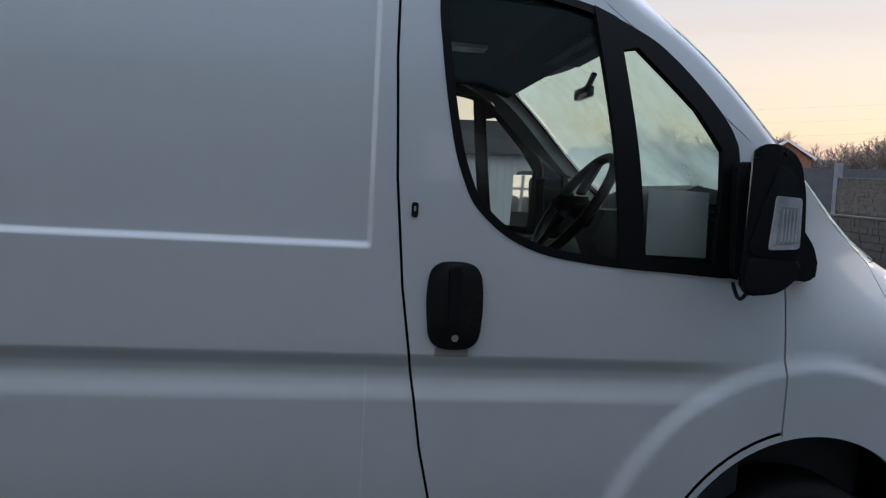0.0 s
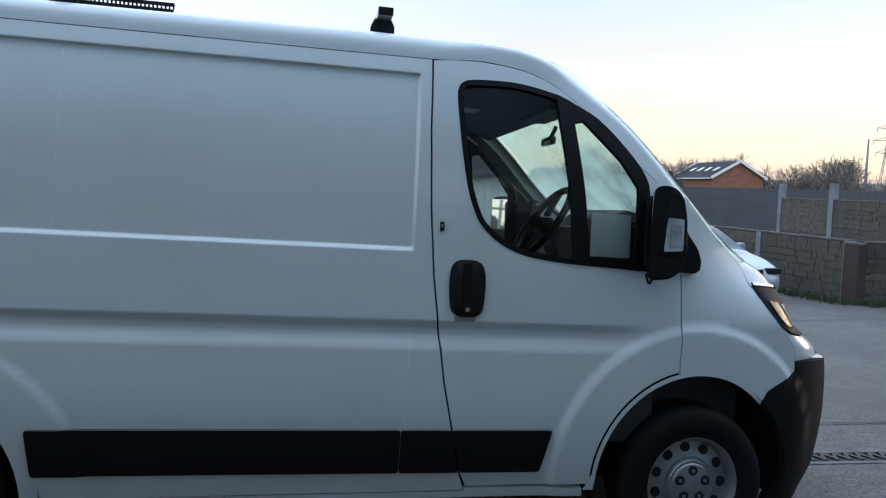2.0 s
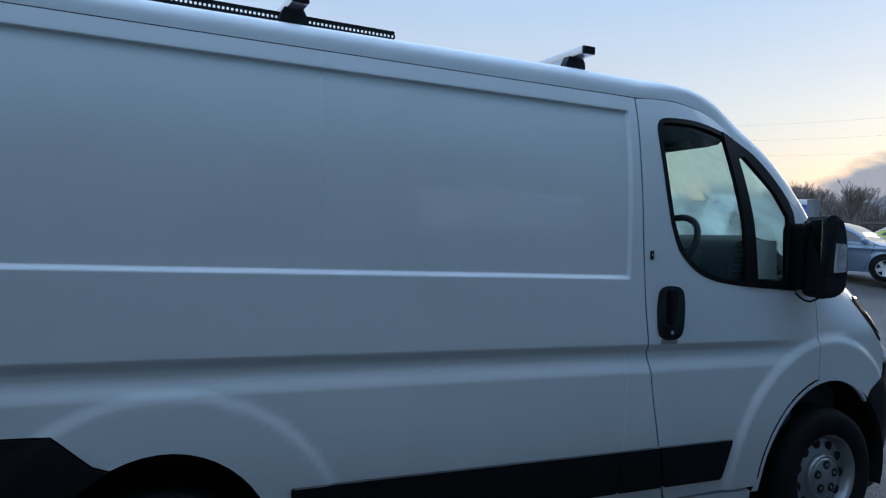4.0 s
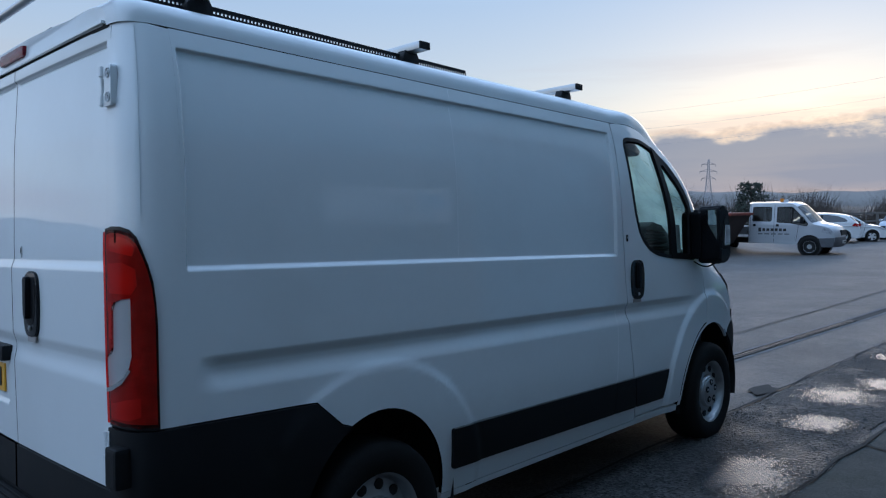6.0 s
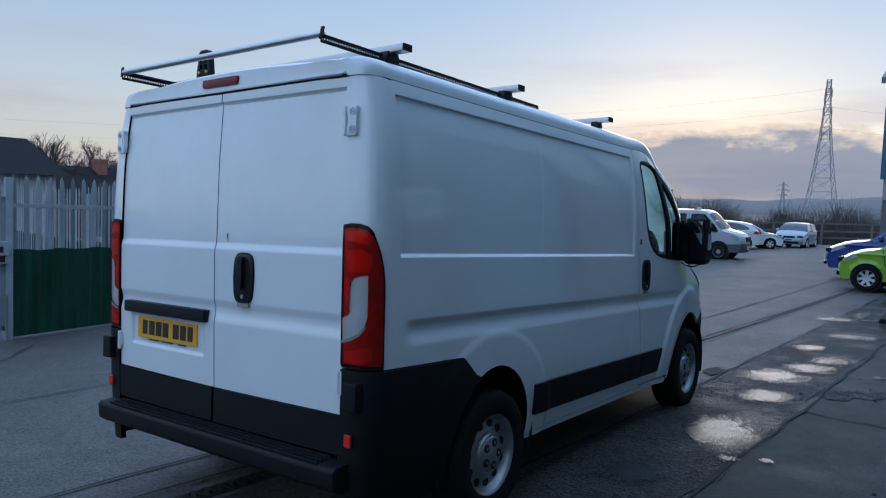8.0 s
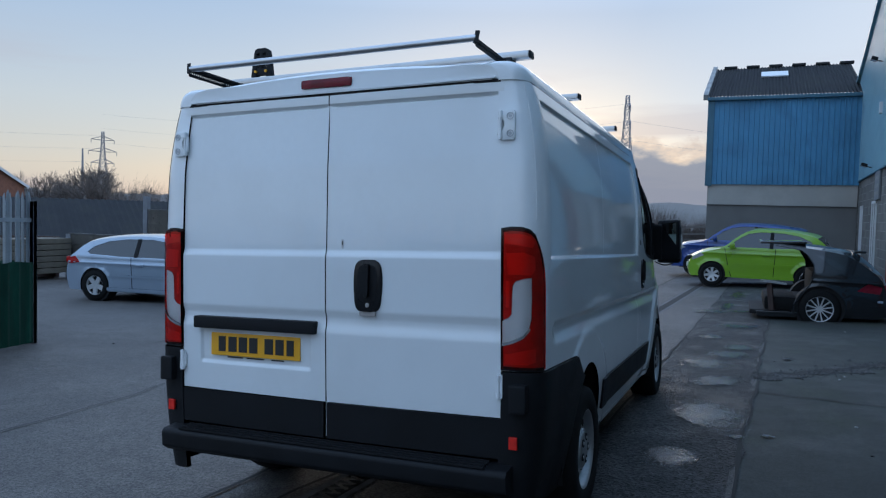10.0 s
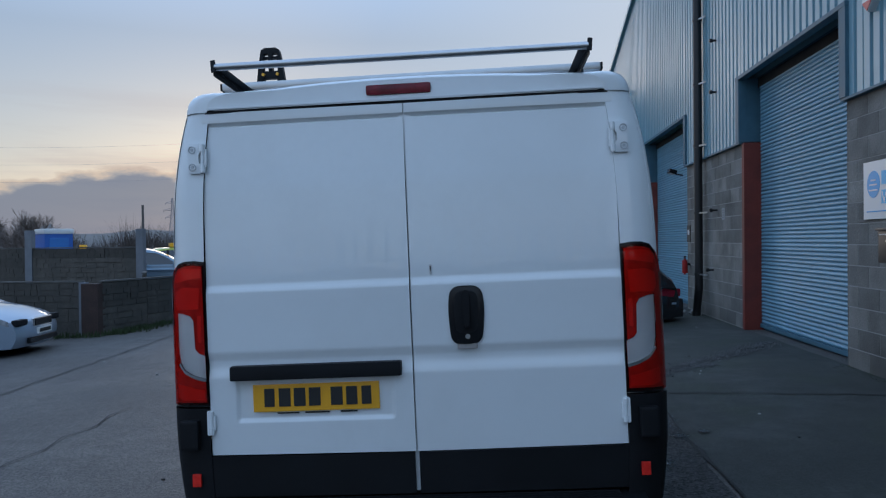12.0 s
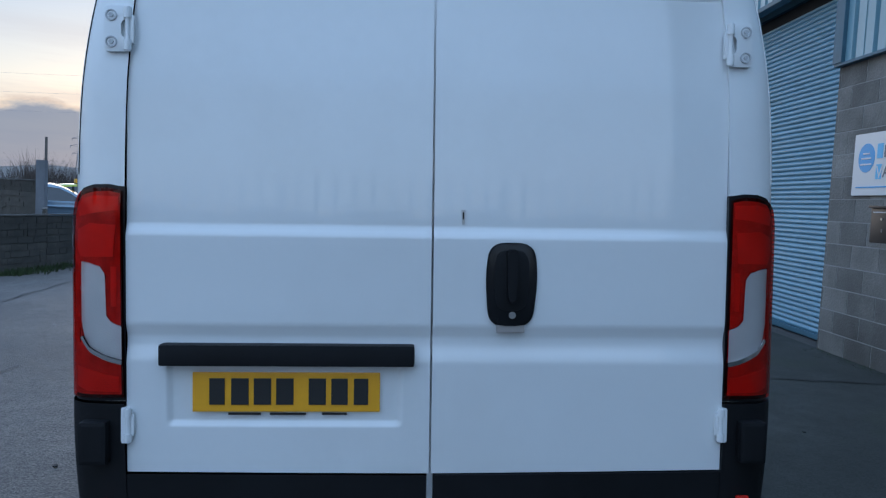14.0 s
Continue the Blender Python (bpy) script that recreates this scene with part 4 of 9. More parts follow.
def cab_crown(s, n=48, m=12):
    """The rounded shoulder that runs from the roof edge down the windscreen pillar."""
    seam = even([(0.297, 2.0325)] + [(x + 0.002, z + 0.004) for x, z in DOOR_TOP[1:]] + [(1.345, 1.512)], n, 3)
    inner = [roof_at(x, -CROWN_W) for x in (0.297, 0.40, 0.50, 0.60, 0.70, 0.78, 0.84, 0.89, 0.93)] + [nose(-0.90, 2.0), nose(-0.935, 1.95)] + [nose(-0.955, z) for z in (1.9, 1.85, 1.8, 1.7, 1.6, 1.545)]
    inner = even(inner, n, 4)
    bm = bmesh.new()
    rows = []
    for (ax, az), b in zip(seam, inner):
        a, b = Vector((ax, -half_width(ax, az), az)), Vector(b)
        b += Vector((0.006, 0, 0.016)) * math.exp(-((b.x - 0.95) / 0.07) ** 2)
        t = sm(0.62, 0.98, ax)
        zc = min(2.03, 0.5 * (a.z + b.z))
        over = Vector((0.5 * (a.x + b.x), a.y * 0.985, b.z - 0.014))
        front = Vector((edge_x(zc) - 0.004, -half_width(edge_x(zc), zc), zc - 0.004))
        c = over.lerp(front, t)
        row = []
        for j in range(-1, m + 1):
            p = max(0, j) / m
            q = a * (1 - p) ** 3.4 + c * (1 - (1 - p) ** 3.4 - p ** 3.4) + b * p ** 3.4
            k = sm(0.30, 0.62, ax)
            if k < 1:
                q = roof_at(a.x + (b.x - a.x) * p, -1 + (1 - CROWN_W) * p ** 2.2).lerp(q, k)
            if j < 0:
                q += Vector((0, 0.022, 0.002))
            row.append(bm.verts.new((q.x, -s * q.y, q.z)))
        rows.append(row)
    for r0, r1 in zip(rows, rows[1:]):
        for j in range(m + 1):
            f = (r0[j], r0[j + 1], r1[j + 1], r1[j])
            bm.faces.new(f if s < 0 else f[::-1])
    bmesh.ops.recalc_face_normals(bm, faces=bm.faces)
    part("cab_crown", bm, white_paint, van, "white roof shoulder running into the windscreen pillar", 50)


W_CUTS = [-0.998, -0.994, -0.985, -0.965, -0.935, 0.935, 0.965, 0.985, 0.994, 0.998, -0.82, -0.73, -0.60, 0.60, 0.73, 0.82, -0.99, -0.975, -0.95, -0.92, -0.88, -0.84, -0.80, -0.78, -0.76, -0.74, -0.72, -0.70] + [0.99, 0.975, 0.95, 0.92, 0.88, 0.84, 0.80, 0.78, 0.76, 0.74, 0.72, 0.70]
cut = [((0.300 + 2.440) / (ROOF_MID - (ROOF_MID - ROOF_EDGE) * w ** 3.4 + 2.440), w) for w in (1.0, 0.95, 0.90, 0.865)]
Shell().add([(0, -1)] + [(u, -w) for u, w in cut] + [(1, -0.865), (1, 0.865)] + cut[::-1] + [(0, 1)], roof, (0, 0, 1), du=0.022, dv=0.12, vs=W_CUTS, us=(0.0004, 0.001, 0.0025, 0.005, 0.0075, 0.01, 0.0125, 0.0155, 0.02, 0.03, 0.955, 0.965, 0.97, 0.975, 0.98, 0.985, 0.99, 0.995), rim=0).make("roof", white_paint, van, "white roof panel with a raised centre")
# header over the rear doors
bm = bmesh.new()
row_a, row_b = [], []
w_row = sorted(set([round(-1 + i / 20, 3) for i in range(41)] + W_CUTS))
for w in w_row:
    p = roof(0, w)
    row_a.append(bm.verts.new(p))
    row_b.append(bm.verts.new((rear_x(2.04) - 0.012 * (1 - w * w) - 0.004, p.y * 0.995, 2.031)))
for i in range(len(w_row) - 1):
    bm.faces.new((row_a[i], row_a[i + 1], row_b[i + 1], row_b[i]))
part("drip_lip", box(bmesh.new(), (rear_x(2.04) - 0.010, 0, 2.039), (0.014, 1.62, 0.010), bevel=0.003), white_paint, van)
part("rear_header", bm, white_paint, van, "white strip over the rear doors", 60)
bm = bmesh.new()
row_a, row_b = [], []
w_row = [w for w in w_row if abs(w) <= 0.885]
for w in w_row:
    row_a.append(bm.verts.new(roof(0.996, w)))
    row_b.append(bm.verts.new(nose(w, 2.005) + Vector((0.003, 0, 0.002))))
for i in range(len(w_row) - 1):
    bm.faces.new((row_a[i], row_a[i + 1], row_b[i + 1], row_b[i]))
part("screen_header", bm, white_paint, van, "white roof edge over the windscreen", 60)
for s in (-1, 1):
    cab_crown(s)
    Shell().add([(-2.31, 2.012), (0.32, 2.012), (0.32, 2.034), (-2.31, 2.034)], flank(s), (0, s, 0), lift=-0.004, rim=0, du=0.2, dv=0.05).make("gutter_seam", gap_dark, van)
    Shell().add([(0.28, 0.30), (0.60, 0.30), (0.60, 1.22), (0.385, 1.25), (0.385, 2.0), (0.60, 2.0), (0.60, 2.05), (0.26, 2.05)], flank(s), (0, s, 0), lift=-0.020, rim=0, du=0.1, dv=0.1, holes=()).make("door_frame", gap_dark, van)
part("door_seal", box(bmesh.new(), (-2.43, 0, 1.235), (0.012, 0.05, 1.58)), white_paint, van)
part("header_gap", box(bmesh.new(), (-2.420, 0, 2.027), (0.036, 1.66, 0.014)), gap_dark, van)
part("third_brake_light", box(bmesh.new(), (-2.442, 0.016, 2.078), (0.034, 0.270, 0.044), bevel=0.0165), brake_lens, van, "dark red high brake lamp", 40)
# screen, bonnet, nose
scr = [(v, 1.285) for v in np.linspace(-0.965, 0.965, 15)] + [(0.955, 1.6), (0.945, 1.9), (0.93, 1.98)] + [(v, 2.0) for v in np.linspace(0.90, -0.90, 13)] + [(-0.93, 1.98), (-0.945, 1.9), (-0.955, 1.6)]
Shell().add(scr, nose, (1, 0, 0.5), lift=0.004, rim=0, du=0.1, dv=0.06).make("windscreen", screen_glass, van, "green-tinted misted windscreen")
Shell().add([(-1, 1.283), (1, 1.283), (1, 1.548), (0.962, 1.556), (0.962, 1.9), (0.94, 1.98), (0.90, 2.02), (-0.90, 2.02), (-0.94, 1.98), (-0.962, 1.9), (-0.962, 1.556), (-1, 1.548)], nose, (1, 0, 0.5), holes=[scr], du=0.1, dv=0.06, rim=0.01).make("screen_frame", white_paint, van)
Shell().add([(-1, 0.862), (1, 0.862), (1, 1.282), (-1, 1.282)], nose, (1, 0, 0.5), du=0.08, dv=0.03, rim=0.02).make("bonnet", white_paint, van, "white bonnet and nose")
Shell().add([(-1, 0.20), (1, 0.20), (1, 0.858), (-1, 0.858)], nose, (1, 0, 0.2), du=0.08, dv=0.05, rim=0.03, lift=0.004).make("front_bumper", black_plastic, van, "black textured front bumper")
Shell().add([(-0.5, 0.90), (0.5, 0.90), (0.54, 1.02), (-0.54, 1.02)], nose, (1, 0, 0.3), lift=0.006, rim=0.02).make("grille", gloss_black, van, "black grille")

# ledge between bumper and nose
bm = bmesh.new()
lo, hi = [], []
for i in range(41):
    v = -1 + i / 20
    lo.append(bm.verts.new(nose(v, 0.858) + Vector((0, 0, 0.002))))
    hi.append(bm.verts.new(nose(v, 0.8625) + Vector((0, 0, 0.010))))
for i in range(40):
    bm.faces.new((lo[i], lo[i + 1], hi[i + 1], hi[i]))
part("bumper_ledge", bm, white_paint, van, "white strip between bumper and headlamps", 60)

# floor pan and wheel housings, so that no light shows underneath
bm = box(bmesh.new(), (0.0, 0, 0.40), (4.3, 1.50, 0.22))
part("floor_pan", bm, gap_dark, van)
for (cx, cz), r in ((FRONT_HUB, 0.45), (REAR_HUB, 0.435)):
    for s in (-1, 1):
        bm = bmesh.new()
        n = 20
        rows = []
        for y in (s * 0.68, s * 0.985):
            rows.append([bm.verts.new((cx + r * math.cos(radians(-15 + 210 * i / n)), y, cz + r * math.sin(radians(-15 + 210 * i / n)))) for i in range(n + 1)])
        for i in range(n):
            bm.faces.new((rows[0][i], rows[0][i + 1], rows[1][i + 1], rows[1][i]))
        cen = bm.verts.new((cx, s * 0.68, cz))
        for i in range(n):
            bm.faces.new((rows[0][i], rows[0][i + 1], cen))
        part("wheel_housing", bm, gap_dark, van)


def steel_wheel(parent, m):
    wh = new("wheel")
    wh.parent, wh.matrix_local = parent, m
    wh["label"] = "black tyre on a silver pressed-steel wheel"
    bm = lathe(bmesh.new(), [(0.205, -0.10), (0.21, -0.105), (0.285, -0.112), (0.318, -0.097), (0.329, -0.06), (0.330, 0.06), (0.318, 0.097), (0.29, 0.112), (0.21, 0.105), (0.205, 0.10)], seg=48)
    part("tyre", bm, rubber, wh, "", 50)
    bm = lathe(bmesh.new(), [(0.206, -0.10), (0.198, -0.096), (0.190, -0.085), (0.186, -0.066), (0.176, -0.054), (0.150, -0.052), (0.118, -0.064), (0.085, -0.070), (0.0001, -0.072)], seg=48)
    rm = part("rim", bm, wheel_silver, wh, "silver pressed-steel rim", 40)
    for i in range(11):
        a = 2 * math.pi * i / 11
        part("vent_hole", cyl(bmesh.new(), (0.152 * math.cos(a), -0.0545, 0.152 * math.sin(a)), 0.022, 0.008, "y", 14), gap_dark, rm)
    cv = part("centre_cover", lathe(bmesh.new(), [(0.112, -0.060), (0.108, -0.078), (0.100, -0.088), (0.090, -0.086), (0.084, -0.092), (0.030, -0.100), (0.0001, -0.101)], seg=40), wheel_silver, rm, "silver centre cover with dark nut recesses", 35)
    for i in range(5):
        a = 2 * math.pi * (i + 0.25) / 5
        c = (0.060 * math.cos(a), -0.094, 0.060 * math.sin(a))
        part("nut_recess", cyl(bmesh.new(), c, 0.021, 0.010, "y", 16), gap_dark, cv)
        part("wheel_nut", cyl(bmesh.new(), (c[0], -0.098, c[2]), 0.009, 0.008, "y", 6, bevel=0.002), steel, cv)
    return wh


w0 = steel_wheel(van, Matrix.Translation((FRONT_HUB[0], -0.905, FRONT_HUB[1] - 0.032)))
for (cx, cz), s, turn in ((REAR_HUB, -1, 20), (FRONT_HUB, 1, 0), (REAR_HUB, 1, 35)):
    copy_thing(w0, pose(cx, s * 0.905, cz - 0.034, 0, turn, 180 if s > 0 else 0)).parent = van


# roof rack: three bars, the rear pair joined by slotted side rails and a roller
rack = thing_part("roof_rack", van, "aluminium roof bars on black feet with slotted rails and a rear roller")
rack.location = (0, 0, -0.02)
for x in (-2.105, -1.102, 0.105):
    zb = 2.230
    bm = box(bmesh.new(), (x, 0, zb), (0.062, 1.72, 0.034), bevel=0.010)
    part("roof_bar", bm, steel, rack, "brushed aluminium cross bar", 40)
    for s in (-1, 1):
        part("end_cap", box(bmesh.new(), (x, s * 0.864, zb), (0.060, 0.010, 0.032), bevel=0.004), black_plastic, rack)
        bm = prism(bmesh.new(), [(x - 0.052, 2.115), (x + 0.050, 2.115), (x + 0.046, 2.195), (x + 0.032, zb - 0.010), (x - 0.036, zb - 0.010), (x - 0.050, 2.19)], s * 0.735, s * 0.782, bevel=0.006)
        part("foot", bm, black_plastic, rack, "black plastic bar foot", 40)
for s in (-1, 1):
    # slotted angle rail
    bm = bmesh.new()
    y = s * 0.752
    p, q = Vector((-2.530, y, 2.190)), Vector((-0.712, y, 2.184))
    for dz in (-0.0115, 0.0115):
        beam(bm, p + Vector((0, 0, dz)), q + Vector((0, 0, dz)), 0.004, 0.013)
    beam(bm, p + Vector((0, -s * 0.018, 0.018)), q + Vector((0, -s * 0.018, 0.018)), 0.036, 0.004)
    for i in range(121):
        c = p.lerp(q, i / 120)
        box(bm, (c.x, c.y, c.z), (0.0065, 0.004, 0.011))
    part("side_rail", bm, black_plastic, rack, "black slotted steel rail")
    beam_bm = beam(bmesh.new(), (-2.532, y, 2.186), (-2.524, y + s * 0.006, 2.238), 0.020, 0.006, up=(1, 0, 0), bevel=0.003)
    part("rail_bracket", beam_bm, black_plastic, rack)
bm = cyl(bmesh.new(), (-2.518, 0, 2.210), 0.015, 1.50, "y", 20)
part("roller", bm, steel, rack, "steel rear loading roller", 40)
# ladder stop
bm = bmesh.new()
for k in (-1, 1):
    prism(bm, [(0.640 + k * dy, z) for dy, z in ((0.030, 2.25), (0.066, 2.25), (0.056, 2.32), (0.046, 2.385), (0.030, 2.385), (0.034, 2.32))], -2.108, -2.074, "yz", bevel=0.003)
prism(bm, [(0.640 + dy, z) for dy, z in ((-0.009, 2.30), (0.009, 2.30), (0.009, 2.385), (-0.009, 2.385))], -2.108, -2.074, "yz", bevel=0.003)
for z0, z1 in ((2.265, 2.300), (2.325, 2.338), (2.358, 2.368)):
    box(bm, (-2.091, 0.640, (z0 + z1) / 2), (0.030, 0.092, z1 - z0), bevel=0.003)
prism(bm, [(0.640 + dy, z) for dy, z in ((-0.046, 2.380), (0.046, 2.380), (0.042, 2.398), (0.026, 2.408), (-0.026, 2.408), (-0.042, 2.398))], -2.108, -2.074, "yz", bevel=0.003)
part("ladder_stop", bm, black_plastic, rack, "black folding load stop", 40)
for dy in (-0.033, 0.033):
    part("bolt", cyl(bmesh.new(), (-2.112, 0.640 + dy, 2.282), 0.007, 0.010, "x", 10), plate_yellow, rack, "yellow bolt head")

# ---------------------------------------------------------------- cab interior
bm = prism(bmesh.new(), [(1.25, 0.55), (1.25, 0.98), (1.29, 1.22), (1.37, 1.285), (1.55, 1.30), (1.72, 1.255), (1.80, 1.10), (1.82, 0.9), (1.80, 0.55)], -0.80, 0.80, bevel=0.03)
dash = part("dashboard", bm, dash_grey, van, "dark grey moulded dashboard", 40)
bm = prism(bmesh.new(), [(1.08, 1.18), (1.10, 1.36), (1.15, 1.455), (1.24, 1.490), (1.36, 1.47), (1.50, 1.38), (1.56, 1.27)], -0.72, -0.18, bevel=0.035)
part("instrument_hood", bm, dash_grey, dash, "", 40)
for i in range(9):
    part("cowl_rib", beam(bmesh.new(), (1.095 + 0.004 * i, -0.726, 1.22 + 0.026 * i), (1.50 - 0.018 * i, -0.726, 1.235 + 0.024 * i), 0.010, 0.008, bevel=0.002), gloss_black, dash)
part("column_cowl", prism(bmesh.new(), [(0.98, 1.30), (1.02, 1.40), (1.14, 1.40), (1.14, 1.15), (1.05, 1.14)], -0.53, -0.33, bevel=0.03), dash_grey, dash, "", 40)
part("air_vent", cyl(bmesh.new(), (1.30, -0.74, 1.13), 0.05, 0.03, "x", 20, bevel=0.006), gloss_black, dash)
SW = Matrix.Translation((0.945, -0.43, 1.405)) @ pose(0, 0, 0, 0, -56, 0)
bm = bmesh.new()
R, r = 0.20, 0.017
rings = []
for i in range(40):
    a = 2 * math.pi * i / 40
    rings.append([bm.verts.new(SW @ Vector(((R + r * math.cos(b)) * math.cos(a), (R + r * math.cos(b)) * math.sin(a), r * math.sin(b)))) for b in [2 * math.pi * j / 10 for j in range(10)]])
for i in range(40):
    for j in range(10):
        bm.faces.new((rings[i][j], rings[(i + 1) % 40][j], rings[(i + 1) % 40][(j + 1) % 10], rings[i][(j + 1) % 10]))
wheel_st = part("steering_wheel", bm, black_plastic, van, "black steering wheel", 60)
bm = cyl(bmesh.new(), SW @ Vector((0, 0, 0.01)), 0.07, 0.05, "z", 20, bevel=0.012)
for a in (20, 160, 270):
    t = Vector((math.cos(radians(a)), math.sin(radians(a)), 0))
    beam(bm, SW @ (t * 0.05), SW @ (t * 0.19), 0.035, 0.014, bevel=0.004)
bar(bm, SW @ Vector((0, 0, 0.0)), SW @ Vector((0, 0, -0.36)), 0.035)
part("hub", bm, black_plastic, wheel_st, "", 40)
for y0, w in ((-0.43, 0.52), (0.36, 0.94)):
    seat = thing_part("cab_seat", van, "dark grey cloth cab seat with headrest")
    part("cushion", box(bmesh.new(), (0.68, y0, 0.83), (0.52, w, 0.16), bevel=0.05), seat_cloth, seat, "", 50)
    part("backrest", box(bmesh.new(), (0, 0, 0.30), (0.13, w * 0.96, 0.62), Matrix.Translation((0.47, y0, 0.86)) @ pose(0, 0, 0, 0, -12, 0), bevel=0.05), seat_cloth, seat, "", 50)
    for hy in ([y0] if w < 0.6 else [y0 - 0.23, y0 + 0.23]):
        part("headrest", box(bmesh.new(), (0.335, hy, 1.58), (0.09, 0.26, 0.17), bevel=0.035), seat_cloth, seat, "", 50)
part("bulkhead", box(bmesh.new(), (0.265, 0, 1.22), (0.03, 1.78, 1.56)), lining, van, "dark bulkhead behind the seats")
bm = prism(bmesh.new(), [(0.27, 1.975), (0.78, 1.968), (0.95, 1.905), (0.985, 1.935), (0.86, 2.02), (0.27, 2.05)], -0.76, 0.76, bevel=0.01)
part("headliner", bm, lining, van, "dark grey roof lining", 40)
part("cab_lamp", box(bmesh.new(), (0.60, -0.10, 1.966), (0.15, 0.10, 0.02), bevel=0.0095), clear_lens, van, "oval roof lamp")
bm = box(bmesh.new(), (1.10, 0.02, 1.848), (0.032, 0.17, 0.045), bevel=0.014)
bar(bm, (1.11, 0.02, 1.86), (1.14, 0.02, 1.93), 0.012)
part("interior_mirror", bm, gloss_black, van, "black interior mirror", 40)
part("sun_visor", box(bmesh.new(), (0.95, -0.40, 1.925), (0.14, 0.50, 0.02), pose(0, 0, 0, 0, 0, 0), bevel=0.006), lining, van)
part("floor_mat", box(bmesh.new(), (0.9, 0, 0.62), (1.3, 1.7, 0.03)), lining, van)
bm = bmesh.new()
box(bm, (0, 0, 0), (0.178, 0.003, 0.180), Matrix.Translation((1.075, -0.945, 1.372)) @ pose(0, 0, 0, -4, 1, 3), bevel=0.001)
part("paper_sheet", bm, paper, dash, "pale sheet of paper leaning in the window")
bm = box(bmesh.new(), (0, 0, 0), (0.30, 0.21, 0.004), Matrix.Translation((1.56, 0.1, 1.316)) @ pose(0, 0, 0, 0, 0, 20))
part("paper_sheet", bm, paper, dash, "pale sheet of paper on the dashboard")
for s in (-1, 1):
    part("door_trim", prism(bmesh.new(), [(0.40, 0.50), (1.32, 0.50), (1.33, 1.22), (0.75, 1.245), (0.60, 1.30), (0.50, 1.40), (0.38, 1.40)], s * 0.88, s * 0.93, bevel=0.01), dash_grey, van, "dark grey inner door trim", 40)


# ---------------------------------------------------------------- ground
def ground_material(name, lo, hi, grit=110.0, grain=0.5, wet=(0.58, 0.72), wet_amount=0.6, rough=0.8, rough_wet=0.25, bump=0.5, stain=(0.04, 0.05, 0.03), stain_amount=0.4, wet_scale=0.9, stretch=(1, 1, 1), spread=0.5):
    """A worn yard surface: broad patches, stains, loose grit and damp places."""
    m = bpy.data.materials.new(name)
    m.use_nodes = True
    t = m.node_tree
    b = t.nodes["Principled BSDF"]
    tc = t.nodes.new("ShaderNodeTexCoord")
    mp = t.nodes.new("ShaderNodeMapping")
    mp.inputs["Scale"].default_value = stretch
    t.links.new(tc.outputs["Object"], mp.inputs[0])

    def tex(s, d=5.0, r=0.5):
        n = t.nodes.new("ShaderNodeTexNoise")
        n.inputs["Scale"].default_value, n.inputs["Detail"].default_value, n.inputs["Roughness"].default_value = s, d, r
        t.links.new(mp.outputs[0], n.inputs["Vector"])
        return n.outputs[0]

    def span(src, a, z, lo_v=0.0, hi_v=1.0):
        n = t.nodes.new("ShaderNodeMapRange")
        for k, v in (("From Min", a), ("From Max", z), ("To Min", lo_v), ("To Max", hi_v)):
            n.inputs[k].default_value = v
        t.links.new(src, n.inputs[0])
        return n.outputs[0]

    def mix(f, a, c, blend="MIX"):
        n = t.nodes.new("ShaderNodeMix")
        n.data_type, n.blend_type = "RGBA", blend
        for v, k in ((f, 0), (a, 6), (c, 7)):
            if isinstance(v, (int, float)):
                n.inputs[k].default_value = v
            elif isinstance(v, tuple):
                n.inputs[k].default_value = (*v, 1)
            else:
                t.links.new(v, n.inputs[k])
        return n.outputs[2]

    vor = t.nodes.new("ShaderNodeTexVoronoi")
    vor.inputs["Scale"].default_value = grit
    t.links.new(mp.outputs[0], vor.inputs["Vector"])
    pebble = t.nodes.new("ShaderNodeSeparateColor")
    t.links.new(vor.outputs["Color"], pebble.inputs[0])
    col = mix(span(tex(0.45, 6.0), 0.35, 0.65), lo, hi)
    col = mix(span(tex(5.0, 8.0, 0.65), 0.35, 0.68, 0.0, 0.7), col, tuple(c * 0.72 for c in lo))
    col = mix(span(tex(1.1, 9.0, 0.6), 0.52, 0.72, 0.0, stain_amount), col, stain)
    shade = span(pebble.outputs[0], 0.0, 1.0, 1 - spread, 1 + spread)
    col = mix(1.0, col, shade, "MULTIPLY")
    damp = span(tex(wet_scale, 7.0, 0.6), wet[0], wet[1], 0.0, wet_amount)
    col = mix(damp, col, mix(1.0, col, (0.5, 0.5, 0.5), "MULTIPLY"))
    t.links.new(col, b.inputs["Base Color"])
    rg = t.nodes.new("ShaderNodeMix")
    rg.inputs[2].default_value, rg.inputs[3].default_value = rough, rough_wet
    t.links.new(damp, rg.inputs[0])
    t.links.new(rg.outputs[0], b.inputs["Roughness"])
    hsum = t.nodes.new("ShaderNodeMath")
    hsum.operation = "MULTIPLY_ADD"
    hsum.inputs[1].default_value = grain
    t.links.new(vor.outputs["Distance"], hsum.inputs[0])
    t.links.new(tex(26.0, 8.0, 0.7), hsum.inputs[2])
    bp = t.nodes.new("ShaderNodeBump")
    bp.inputs["Strength"].default_value, bp.inputs["Distance"].default_value = bump, 0.012
    t.links.new(hsum.outputs[0], bp.inputs["Height"])
    t.links.new(bp.outputs[0], b.inputs["Normal"])
    return m


